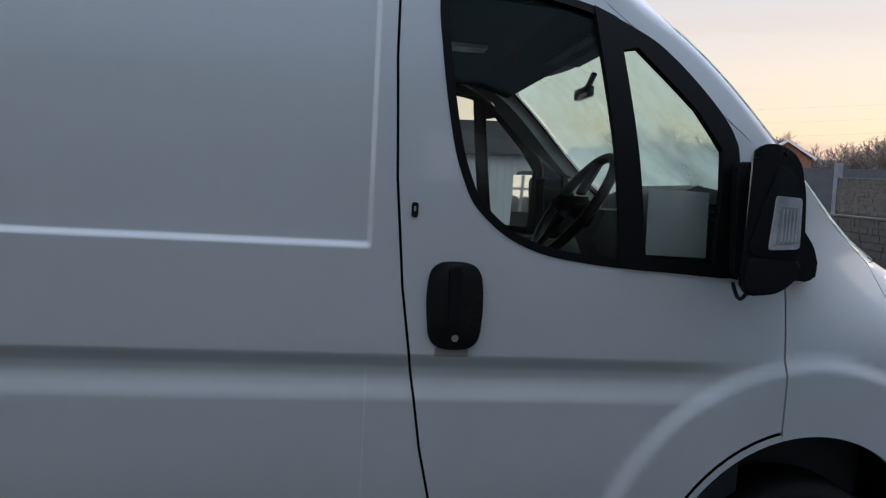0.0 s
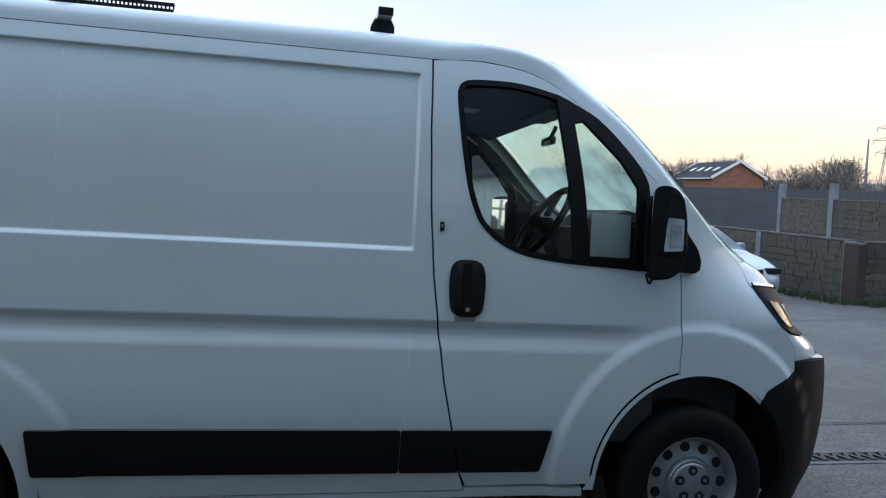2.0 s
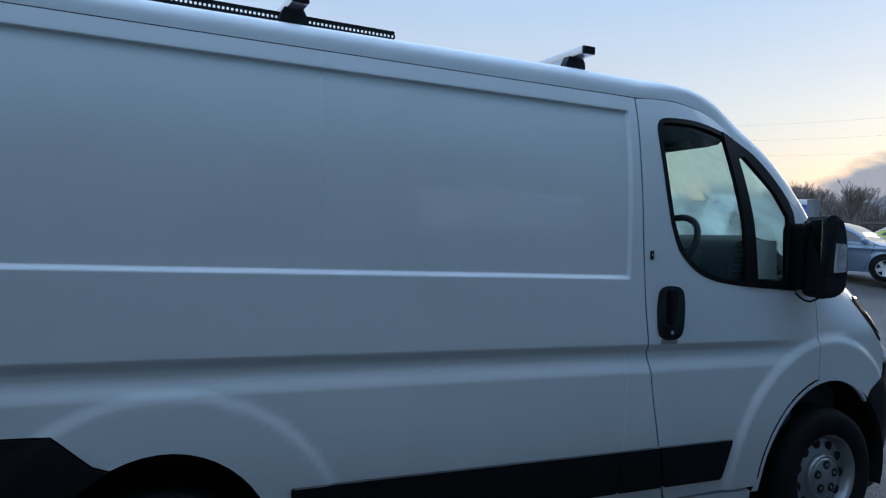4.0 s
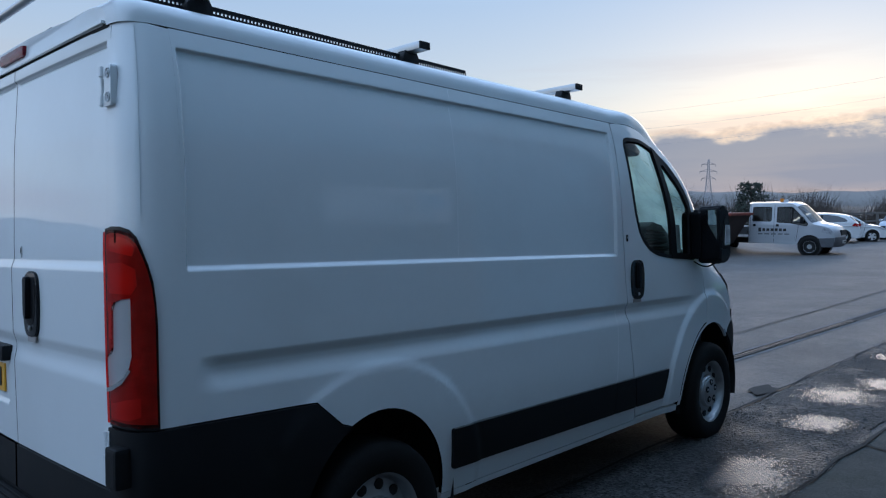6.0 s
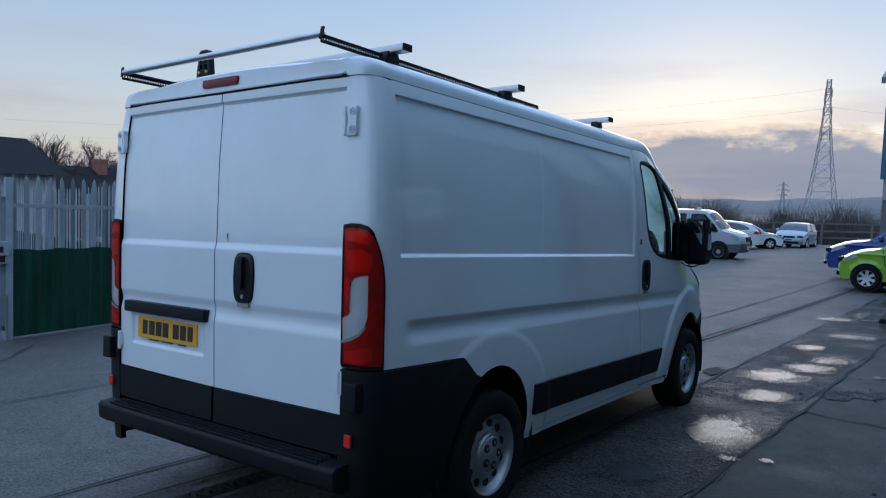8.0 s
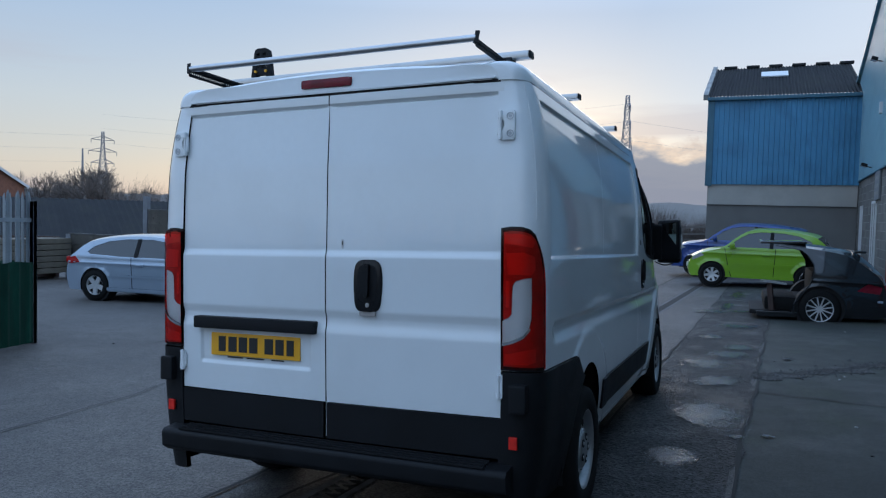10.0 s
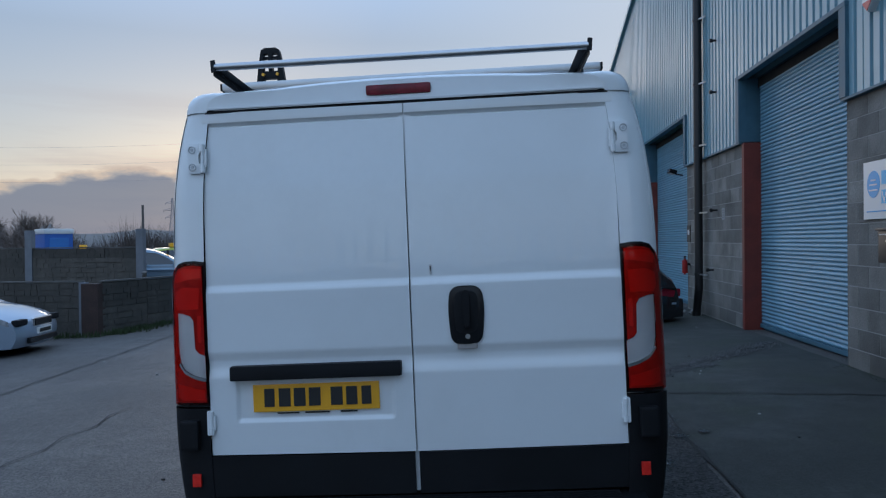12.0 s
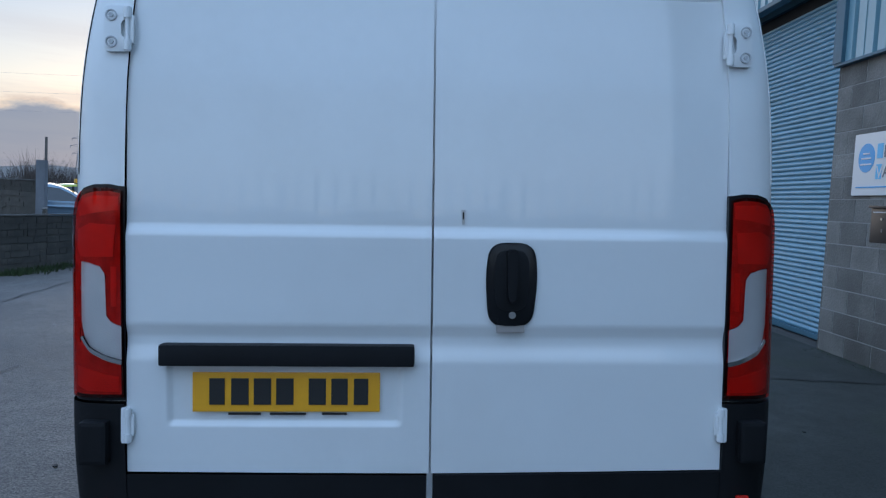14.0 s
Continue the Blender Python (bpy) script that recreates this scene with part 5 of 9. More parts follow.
def puddle_material():
    """A film of water over grit, thinning out to its edge."""
    m = bpy.data.materials.new("puddle_water")
    m.use_nodes = True
    t = m.node_tree
    b = t.nodes["Principled BSDF"]
    b.inputs["Base Color"].default_value = (0.05, 0.052, 0.055, 1)
    b.inputs["Roughness"].default_value, b.inputs["IOR"].default_value = 0.11, 1.48
    tc, sub, ln, nz, gz, sm1, sm2, mr, tr, mx, bp, vor = (t.nodes.new(k) for k in ("ShaderNodeTexCoord", "ShaderNodeVectorMath", "ShaderNodeVectorMath", "ShaderNodeTexNoise", "ShaderNodeTexNoise", "ShaderNodeMath", "ShaderNodeMath", "ShaderNodeMapRange", "ShaderNodeBsdfTransparent", "ShaderNodeMixShader", "ShaderNodeBump", "ShaderNodeTexVoronoi"))
    sub.operation, ln.operation = "SUBTRACT", "LENGTH"
    sub.inputs[1].default_value = (0.5, 0.5, 0.5)
    t.links.new(tc.outputs["Generated"], sub.inputs[0])
    flat = t.nodes.new("ShaderNodeVectorMath")
    flat.operation = "MULTIPLY"
    flat.inputs[1].default_value = (1, 1, 0)
    t.links.new(sub.outputs[0], flat.inputs[0])
    t.links.new(flat.outputs[0], ln.inputs[0])
    nz.inputs["Scale"].default_value, nz.inputs["Detail"].default_value = 7.0, 6.0
    gz.inputs["Scale"].default_value, gz.inputs["Detail"].default_value, gz.inputs["Roughness"].default_value = 42.0, 7.0, 0.78
    for n in (nz, gz, vor):
        t.links.new(tc.outputs["Object"], n.inputs["Vector"])
    vor.inputs["Scale"].default_value = 90.0
    sm1.operation, sm2.operation = "MULTIPLY_ADD", "MULTIPLY_ADD"
    sm1.inputs[1].default_value = 0.45
    sm2.inputs[1].default_value = 1.35
    t.links.new(nz.outputs[0], sm1.inputs[0])
    t.links.new(ln.outputs["Value"], sm1.inputs[2])
    t.links.new(gz.outputs[0], sm2.inputs[0])
    t.links.new(sm1.outputs[0], sm2.inputs[2])
    mr.inputs["From Min"].default_value, mr.inputs["From Max"].default_value = 1.07, 1.27
    mr.inputs["To Min"].default_value, mr.inputs["To Max"].default_value = 1.0, 0.0
    t.links.new(sm2.outputs[0], mr.inputs[0])
    bp.inputs["Strength"].default_value, bp.inputs["Distance"].default_value = 0.38, 0.01
    t.links.new(gz.outputs[0], bp.inputs["Height"])
    t.links.new(bp.outputs[0], b.inputs["Normal"])
    t.links.new(mr.outputs[0], mx.inputs[0])
    t.links.new(tr.outputs[0], mx.inputs[1])
    t.links.new(b.outputs[0], mx.inputs[2])
    t.links.new(mx.outputs[0], t.nodes["Material Output"].inputs[0])
    return m


asphalt = ground_material("asphalt", (0.070, 0.063, 0.057), (0.116, 0.106, 0.096), grit=95, bump=0.7, spread=0.62, wet=(0.54, 0.72), wet_amount=0.5, rough=0.64, rough_wet=0.38, stain=(0.055, 0.054, 0.052), stain_amount=0.6)
concrete_damp = ground_material("concrete_damp", (0.026, 0.030, 0.026), (0.064, 0.068, 0.060), grit=130, bump=0.35, grain=0.25, spread=0.40, wet=(0.52, 0.68), wet_amount=0.5, rough=0.8, rough_wet=0.45, stain=(0.030, 0.040, 0.022), stain_amount=0.7)
rubble = ground_material("rubble", (0.022, 0.022, 0.022), (0.060, 0.059, 0.057), grit=60, bump=0.9, grain=1.4, spread=0.95, wet=(0.50, 0.62), wet_amount=0.6, rough=0.75, rough_wet=0.35, stain=(0.02, 0.02, 0.02), stain_amount=0.7, wet_scale=1.6)
joint_dark = material("joint_dark", (0.022, 0.022, 0.021), 0.9, vary=0.3)
water = puddle_material()
pale_concrete = material("pale_concrete", (0.33, 0.33, 0.32), 0.85, vary=0.2, scale=2.0, fine=30, bump=0.3, dark=(0.12, 0.12, 0.11), dark_amount=0.5)
kerb_grey = material("kerb_grey", (0.14, 0.142, 0.148), 0.85, vary=0.35, scale=4.0, fine=30, dark=(0.058, 0.058, 0.058), dark_amount=0.95, dark_scale=5.0)
cast_iron = material("cast_iron", (0.045, 0.043, 0.042), 0.55, 0.6, vary=0.3, fine=80, bump=0.3)
moss = material("moss", (0.035, 0.055, 0.015), 0.95, vary=0.5, scale=12, fine=90, bump=1.0)

axis = sorted(set([-3000, -800, -300, -150, -80, -40, -25] + list(range(-20, 61, 2)) + [65, 72, 80, 95, 110, 150, 220, 400, 900, 3000]))
bm = bmesh.new()
net = {}
for i, x in enumerate(axis):
    for j, y in enumerate(axis):
        net[i, j] = bm.verts.new((x, y, ground_z(x, y)))
for i in range(len(axis) - 1):
    for j in range(len(axis) - 1):
        bm.faces.new((net[i, j], net[i + 1, j], net[i + 1, j + 1], net[i, j + 1]))
ground = part("ground", bm, asphalt, smooth=60)
tagged(ground, "worn grey tarmac and concrete yard, damp in places", "ground", kind="structure")


def laid(name, pts, mat, lift, label="", category="", kind="structure", cell=1.5):
    """A thin sheet that follows the yard, drawn as an outline in plan."""
    bm = bmesh.new()
    vv = [bm.verts.new((p[0], p[1], 0)) for p in pts]
    for i in range(len(vv)):
        bm.edges.new((vv[i], vv[(i + 1) % len(vv)]))
    bmesh.ops.triangle_fill(bm, use_beauty=True, use_dissolve=False, edges=bm.edges[:])
    xs, ys = [p[0] for p in pts], [p[1] for p in pts]
    for lo, hi, no in ((min(xs), max(xs), (1, 0, 0)), (min(ys), max(ys), (0, 1, 0))):
        c = math.ceil(lo / 2) * 2
        while c < hi:
            bmesh.ops.bisect_plane(bm, geom=bm.verts[:] + bm.edges[:] + bm.faces[:], dist=1e-5, plane_co=(c if no[0] else 0, 0 if no[0] else c, 0), plane_no=no)
            c += 2
    for v in bm.verts:
        v.co.z = ground_z(v.co.x, v.co.y) + lift
    bmesh.ops.recalc_face_normals(bm, faces=bm.faces)
    for f in bm.faces:
        if f.normal.z < 0:
            f.normal_flip()
    ob = part(name, bm, mat)
    return tagged(ob, label, category, kind=kind)


def wobble(a, b, n, amp, seed, w0, w1):
    """A ragged strip from a to b, in plan."""
    rng = random.Random(seed)
    a, b = Vector(a), Vector(b)
    t = (b - a).normalized()
    no = Vector((-t.y, t.x))
    off = [rng.uniform(-amp, amp) for _ in range(n + 1)]
    left, right = [], []
    for i in range(n + 1):
        p = a.lerp(b, i / n) + no * off[i]
        w = w0 + (w1 - w0) * rng.random()
        left.append(tuple(p + no * w / 2))
        right.append(tuple(p - no * w / 2))
    return left + right[::-1]


def ragged(x0, x1, y_lo, y_hi, amp, seed, step=0.35):
    rng = random.Random(seed)
    n = int((x1 - x0) / step)
    lo = [(x0 + (x1 - x0) * i / n, y_lo(x0 + (x1 - x0) * i / n) + rng.uniform(-amp, amp)) for i in range(n + 1)]
    hi = [(x0 + (x1 - x0) * i / n, y_hi(x0 + (x1 - x0) * i / n) + rng.uniform(-amp, amp)) for i in range(n + 1)]
    return lo + hi[::-1]


WALL = Matrix.Translation((2.94, -4.24, 0)) @ pose(0, 0, 0, 0, 0, -1.8)


def wall_y(x):
    return -4.24 - 0.0314 * (x - 2.94)


edge_r = lambda x: -1.70 - 0.035 * (x + 0.8)
edge_l = lambda x: -0.86 - 0.030 * (x - 3.0)
laid("apron", ragged(-14, 26, lambda x: wall_y(x) + 0.0, edge_r, 0.02, 3), concrete_damp, 0.004, "damp grey-green concrete apron along the units", "pavement")
laid("broken_strip", ragged(-9, 16, edge_r, edge_l, 0.05, 4), rubble, 0.008, "broken gritty concrete strip with puddles", "pavement")
for i, (a, b, n, amp, w0, w1) in enumerate((((-9, -1.42), (16, -2.28), 60, 0.03, 0.012, 0.05), ((-9, -0.50), (16, -1.25), 60, 0.02, 0.008, 0.03), ((1.85, -1.80), (1.30, -4.2), 14, 0.02, 0.012, 0.03),
                                            ((2.6, -1.85), (4.9, -4.2), 22, 0.07, 0.05, 0.16), ((-3, 0.98), (22, 0.20), 40, 0.015, 0.015, 0.03), ((-4.2, -1.6), (-4.7, -4.1), 10, 0.02, 0.012, 0.03),
                                            ((8.6, -2.0), (8.3, -4.3), 10, 0.03, 0.012, 0.03), ((1.9, 5.4), (9.5, 6.0), 20, 0.03, 0.015, 0.03), ((-6, 3.2), (2.0, 3.4), 20, 0.06, 0.008, 0.02), ((-4, 1.9), (-0.5, 6.0), 16, 0.05, 0.008, 0.02), ((-0.4, 0.4), (-5.5, 0.9), 14, 0.04, 0.015, 0.03))):
    laid("slab_joint", wobble(a, b, n, amp, 20 + i, w0, w1), joint_dark, 0.012, "dark open joint between concrete slabs", "joint")
# surface drain with pale surround and slotted grating
drain_y = lambda x: 0.275 - 0.052 * x
drain = thing("drain_channel", Matrix(), "narrow slotted drain channel set in pale concrete", "drain", kind="structure")
for side in (-1, 1):
    ob = laid("kerb", [(-3.5, drain_y(-3.5) + side * 0.075), (22, drain_y(22) + side * 0.075), (22, drain_y(22) + side * 0.118), (-3.5, drain_y(-3.5) + side * 0.118)], kerb_grey, 0.004)
    ob.parent = drain
ob = laid("trough", [(-3.5, drain_y(-3.5) - 0.07), (22, drain_y(22) - 0.07), (22, drain_y(22) + 0.07), (-3.5, drain_y(-3.5) + 0.07)], joint_dark, 0.002)
ob.parent = drain
bm = box(bmesh.new(), (0, 0, 0), (0.022, 0.13, 0.012))
ob = part("grate_bar", bm, cast_iron, drain)
bar_me = ob.data
bpy.data.objects.remove(ob)
for i in range(290):
    x = -3.4 + i * 0.04
    shared("grate_bar", bar_me, drain, pose(x, drain_y(x), ground_z(x, drain_y(x)) + 0.005, 0, 0, -3 + 25 * (1 if i % 2 else -1)))
laid("broken_joint", wobble((2.5, -1.85), (4.9, -4.15), 26, 0.08, 61, 0.12, 0.42), rubble, 0.010, "broken strip of crumbled concrete across the apron", "joint")
rng = random.Random(44)
gv, gf = [], []
for i in range(4200):
    x = rng.uniform(-1.6, 9.0)
    y = rng.uniform(edge_r(x) - 0.05, edge_l(x) + 0.05)
    if i % 4 == 0:
        t = rng.random()
        x, y = 2.5 + 2.4 * t + rng.gauss(0, 0.12), -1.85 - 2.3 * t + rng.gauss(0, 0.12)
    r = rng.uniform(0.003, 0.008) * (2.0 if rng.random() < 0.08 else 1.0) * (1.7 if i % 4 == 0 else 1.0)
    z = ground_z(x, y) + 0.010
    b = len(gv)
    a = rng.uniform(0, 6.28)
    gv += [(x + r * math.cos(a + k * 1.571) * rng.uniform(0.7, 1.3), y + r * math.sin(a + k * 1.571) * rng.uniform(0.7, 1.3), z) for k in range(4)]
    gv.append((x + rng.uniform(-0.3, 0.3) * r, y + rng.uniform(-0.3, 0.3) * r, z + r * rng.uniform(0.5, 1.0)))
    gf += [(b + k, b + (k + 1) % 4, b + 4) for k in range(4)]
me = bpy.data.meshes.new("gravel")
me.from_pydata(gv, [], gf)
me.materials.append(material("grit_stone", (0.085, 0.083, 0.080), 0.6, vary=0.4, scale=8, per_island=0.5))
tagged(new("gravel", me), "loose wet grit on the broken strip", "gravel", kind="stuff")
# puddles
for i, (x, y, ax, ay, bx, by) in enumerate((
        (0.87, -1.50, 0.04, -0.26, 0.52, 0.15),
        (2.22, -1.47, 0.07, -0.22, 0.27, 0.07),
        (3.18, -1.28, 0.07, -0.29, 0.36, 0.09),
        (3.81, -1.51, 0.07, -0.26, 0.29, 0.06),
        (4.41, -1.63, 0.05, -0.21, 0.28, 0.04),
        (5.29, -1.27, 0.02, -0.17, 0.26, 0.05),
        (6.63, -1.59, 0.10, -0.34, 0.28, 0.03),
        (8.66, -1.07, 0.07, -0.31, 0.33, 0.05),
        (0.21, -1.68, 0.03, -0.07, 0.06, 0.02),
        (0.31, -1.89, 0.03, -0.06, 0.05, 0.01),
        (3.76, -2.15, 0.01, -0.07, 0.11, 0.01),
        (8.79, -1.57, 0.07, -0.24, 0.18, 0.02),
        (9.6, -1.30, 0.8, -0.1, 0.1, 0.10), (12.0, -1.45, 0.9, -0.1, 0.1, 0.12), (-0.45, -1.30, 0.20, -0.18, 0.14, 0.10))):
    rng = random.Random(50 + i)
    pts = []
    for k in range(28):
        a = 2 * math.pi * k / 28
        f = 1.25 + 0.12 * math.sin(3 * a + i) + rng.uniform(-0.05, 0.05)
        pts.append((x + f * (ax * math.cos(a) + bx * math.sin(a)), y + f * (ay * math.cos(a) + by * math.sin(a))))
    laid("puddle", pts, water, 0.016, "shallow puddle shining with sky light", "puddle")
# a dark pothole patch and bits of litter
laid("pothole", [(3.05 + 0.20 * math.cos(a) * (1 + 0.3 * math.sin(4 * a)), -0.76 + 0.10 * math.sin(a)) for a in [i * 0.4 for i in range(16)]], joint_dark, 0.013, "dark broken pothole", "pothole")
rng = random.Random(8)
for i in range(26):
    x, y = rng.uniform(-4, 7), rng.choice([rng.uniform(1.5, 6), rng.uniform(-4.0, -1.9)])
    bm = bmesh.new()
    prism(bm, [(rng.uniform(0.6, 1) * 0.022 * math.cos(a), rng.uniform(0.6, 1) * 0.016 * math.sin(a)) for a in (0, 1.1, 2.2, 3.3, 4.4, 5.4)], 0, 0.006, "xy")
    tagged(part("litter_scrap", bm, pale_concrete if i % 3 else joint_dark, m=Matrix.Translation((x, y, ground_z(x, y) + 0.004))), "small scrap of pale litter on the yard", "litter", "litter on the yard")
# moss and weeds along the wall foot and the low wall
bm = bmesh.new()
rng = random.Random(12)
for i in range(3600):
    if i < 1500:
        x = rng.uniform(-1.0, 3.0) if rng.random() < 0.7 else rng.uniform(6.6, 10)
        y = wall_y(x) + abs(rng.gauss(0.02, 0.09))
        hh = rng.uniform(0.004, 0.018)
    else:
        t = rng.random()
        x, y = 9.55 - abs(rng.gauss(0, 0.22)), 7.6 + t * 6.5
        if rng.random() < 0.45:
            x, y = 9.5 + t * 2.6, 7.75 - 0.6 * t / 1.0 - abs(rng.gauss(0, 0.25))
        hh = rng.uniform(0.04, 0.15)
    z = ground_z(x, y)
    a = rng.uniform(0, 6.28)
    w = rng.uniform(0.003, 0.010) if i < 1500 else rng.uniform(0.008, 0.022)
    vs = [bm.verts.new((x + w * math.cos(a), y + w * math.sin(a), z)), bm.verts.new((x - w * math.cos(a), y - w * math.sin(a), z)), bm.verts.new((x + rng.gauss(0, 0.03), y + rng.gauss(0, 0.03), z + hh))]
    bm.faces.new(vs)
tagged(part("weeds", bm, moss), "green moss and tufts of grass along the walls", "grass", kind="stuff")

# ---------------------------------------------------------------- the units beside the yard
block_mat = material("concrete_block", (0.235, 0.222, 0.200), 0.9, vary=0.34, scale=2.2, fine=45, bump=0.6, dark=(0.095, 0.090, 0.078), dark_amount=0.8, dark_scale=1.5, per_object=0.30, space="World")
block_far = material("concrete_block_far", (0.180, 0.172, 0.158), 0.9, vary=0.16, scale=3, fine=45, bump=0.5, dark=(0.13, 0.125, 0.11), dark_amount=0.55, dark_scale=1.3, per_island=0.22)
mortar = material("mortar", (0.34, 0.33, 0.31), 0.95, vary=0.15, scale=5)
clad_blue = material("clad_pale_blue", (0.225, 0.385, 0.450), 0.40, vary=0.08, scale=0.8, fine=20, dark=(0.14, 0.23, 0.27), dark_amount=0.35, dark_scale=0.8)
clad_deep = material("clad_deep_blue", (0.24, 0.42, 0.49), 0.34, vary=0.10, scale=0.8, fine=20, dark=(0.07, 0.18, 0.26), dark_amount=0.4, dark_scale=0.7)
shutter_blue = material("shutter_blue", (0.17, 0.33, 0.43), 0.42, vary=0.06, scale=2, fine=40, per_object=0.10, dark=(0.12, 0.2, 0.26), dark_amount=0.3)
trim_blue = material("trim_blue", (0.075, 0.155, 0.205), 0.5, vary=0.15, spec=0.2)
red_oxide = material("red_oxide", (0.20, 0.035, 0.022), 0.6, vary=0.2, scale=3, fine=40, dark=(0.08, 0.02, 0.015), dark_amount=0.5, dark_scale=2)
pipe_black = material("pipe_black", (0.015, 0.015, 0.016), 0.4, vary=0.15)
sign_white = material("sign_white", (0.66, 0.67, 0.67), 0.35, vary=0.02)
sign_blue = material("sign_blue", (0.03, 0.33, 0.68), 0.4, vary=0.05)
sign_grey = material("sign_grey", (0.16, 0.17, 0.18), 0.5)
wall_unit = thing("wall_unit", WALL, "grey concrete block wall of the industrial units", "wall", kind="structure")
COURSE, BLOCK = 0.2245, 0.447
TOP = 3.01
SPANS = [(-13.0, 0.0), (3.55, 7.2), (11.5, 23.2)]
OPENINGS = [(0.0, 3.55), (7.2, 11.5)]
for a, b in SPANS:
    part("backing", box(bmesh.new(), ((a + b) / 2, -0.0935, TOP / 2 - 0.2), (b - a - 0.004, 0.23, TOP + 0.4)), mortar, wall_unit)
block_meshes = {}


def block_mesh(w):
    key = round(w, 2)
    if key not in block_meshes:
        ob = part("block", box(bmesh.new(), (0, 0, 0), (w - 0.011, 0.05, COURSE - 0.011), bevel=0.002), block_mat)
        block_meshes[key] = ob.data
        bpy.data.objects.remove(ob)
    return block_meshes[key]


far_bm = bmesh.new()
near_blocks = []
for a, b in SPANS:
    for row in range(14):
        z = TOP - COURSE * (row + 0.5)
        x = a
        first = True
        while x < b - 0.02:
            w = BLOCK / 2 if (first and row % 2) else BLOCK
            first = False
            w = min(w, b - x)
            near = (-2.9 < x < 0.01) or (3.5 < x < 7.3)
            if near:
                near_blocks.append((x + w / 2, z, w))
            else:
                box(far_bm, (x + w / 2, 0.0, z), (w - 0.010, 0.05, COURSE - 0.010))
            x += w
part("block_field", far_bm, block_far, wall_unit, "grey concrete blocks")["kind"] = "stuff"


def cladding(name, x0, x1, zb, ztop, mat, pitch=0.20, depth=0.028, y=0.03):
    """Trapezoid-profiled sheet from zb to the roofline ztop(x)."""
    bm = bmesh.new()
    lo, hi = [], []
    x = x0
    prof = [(0.0, 1), (0.62, 1), (0.67, 0), (0.95, 0)]
    k = 0
    pts = []
    while True:
        for f, d in prof:
            xx = x0 + (k + f) * pitch
            if xx > x1:
                break
            pts.append((xx, y + d * depth))
        if x0 + (k + 1) * pitch > x1:
            break
        k += 1
    pts.append((x1, y + depth))
    for xx, yy in pts:
        lo.append(bm.verts.new((xx, yy, zb)))
        hi.append(bm.verts.new((xx, yy, ztop(xx))))
    for i in range(len(pts) - 1):
        bm.faces.new((lo[i], lo[i + 1], hi[i + 1], hi[i]))
    back = [bm.verts.new((x0, y - 0.2, zb)), bm.verts.new((x1, y - 0.2, zb)), bm.verts.new((x1, y - 0.2, ztop(x1))), bm.verts.new((x0, y - 0.2, ztop(x0)))]
    bm.faces.new(back)
    return part(name, bm, mat, wall_unit)


roofline = lambda x: 10.2 - 0.228 * abs(x - 5.0)
for x0, x1, zb, mt in ((-13.0, -0.45, TOP, clad_blue), (-0.45, 0.0, TOP, clad_blue), (0.0, 3.55, 4.03, clad_blue), (3.55, 7.2, TOP, clad_blue), (7.2, 11.5, 4.03, clad_blue), (11.5, 23.2, TOP, clad_deep)):
    cladding("cladding_sheet", x0, x1, zb, roofline, mt, depth=0.045, y=0.015)
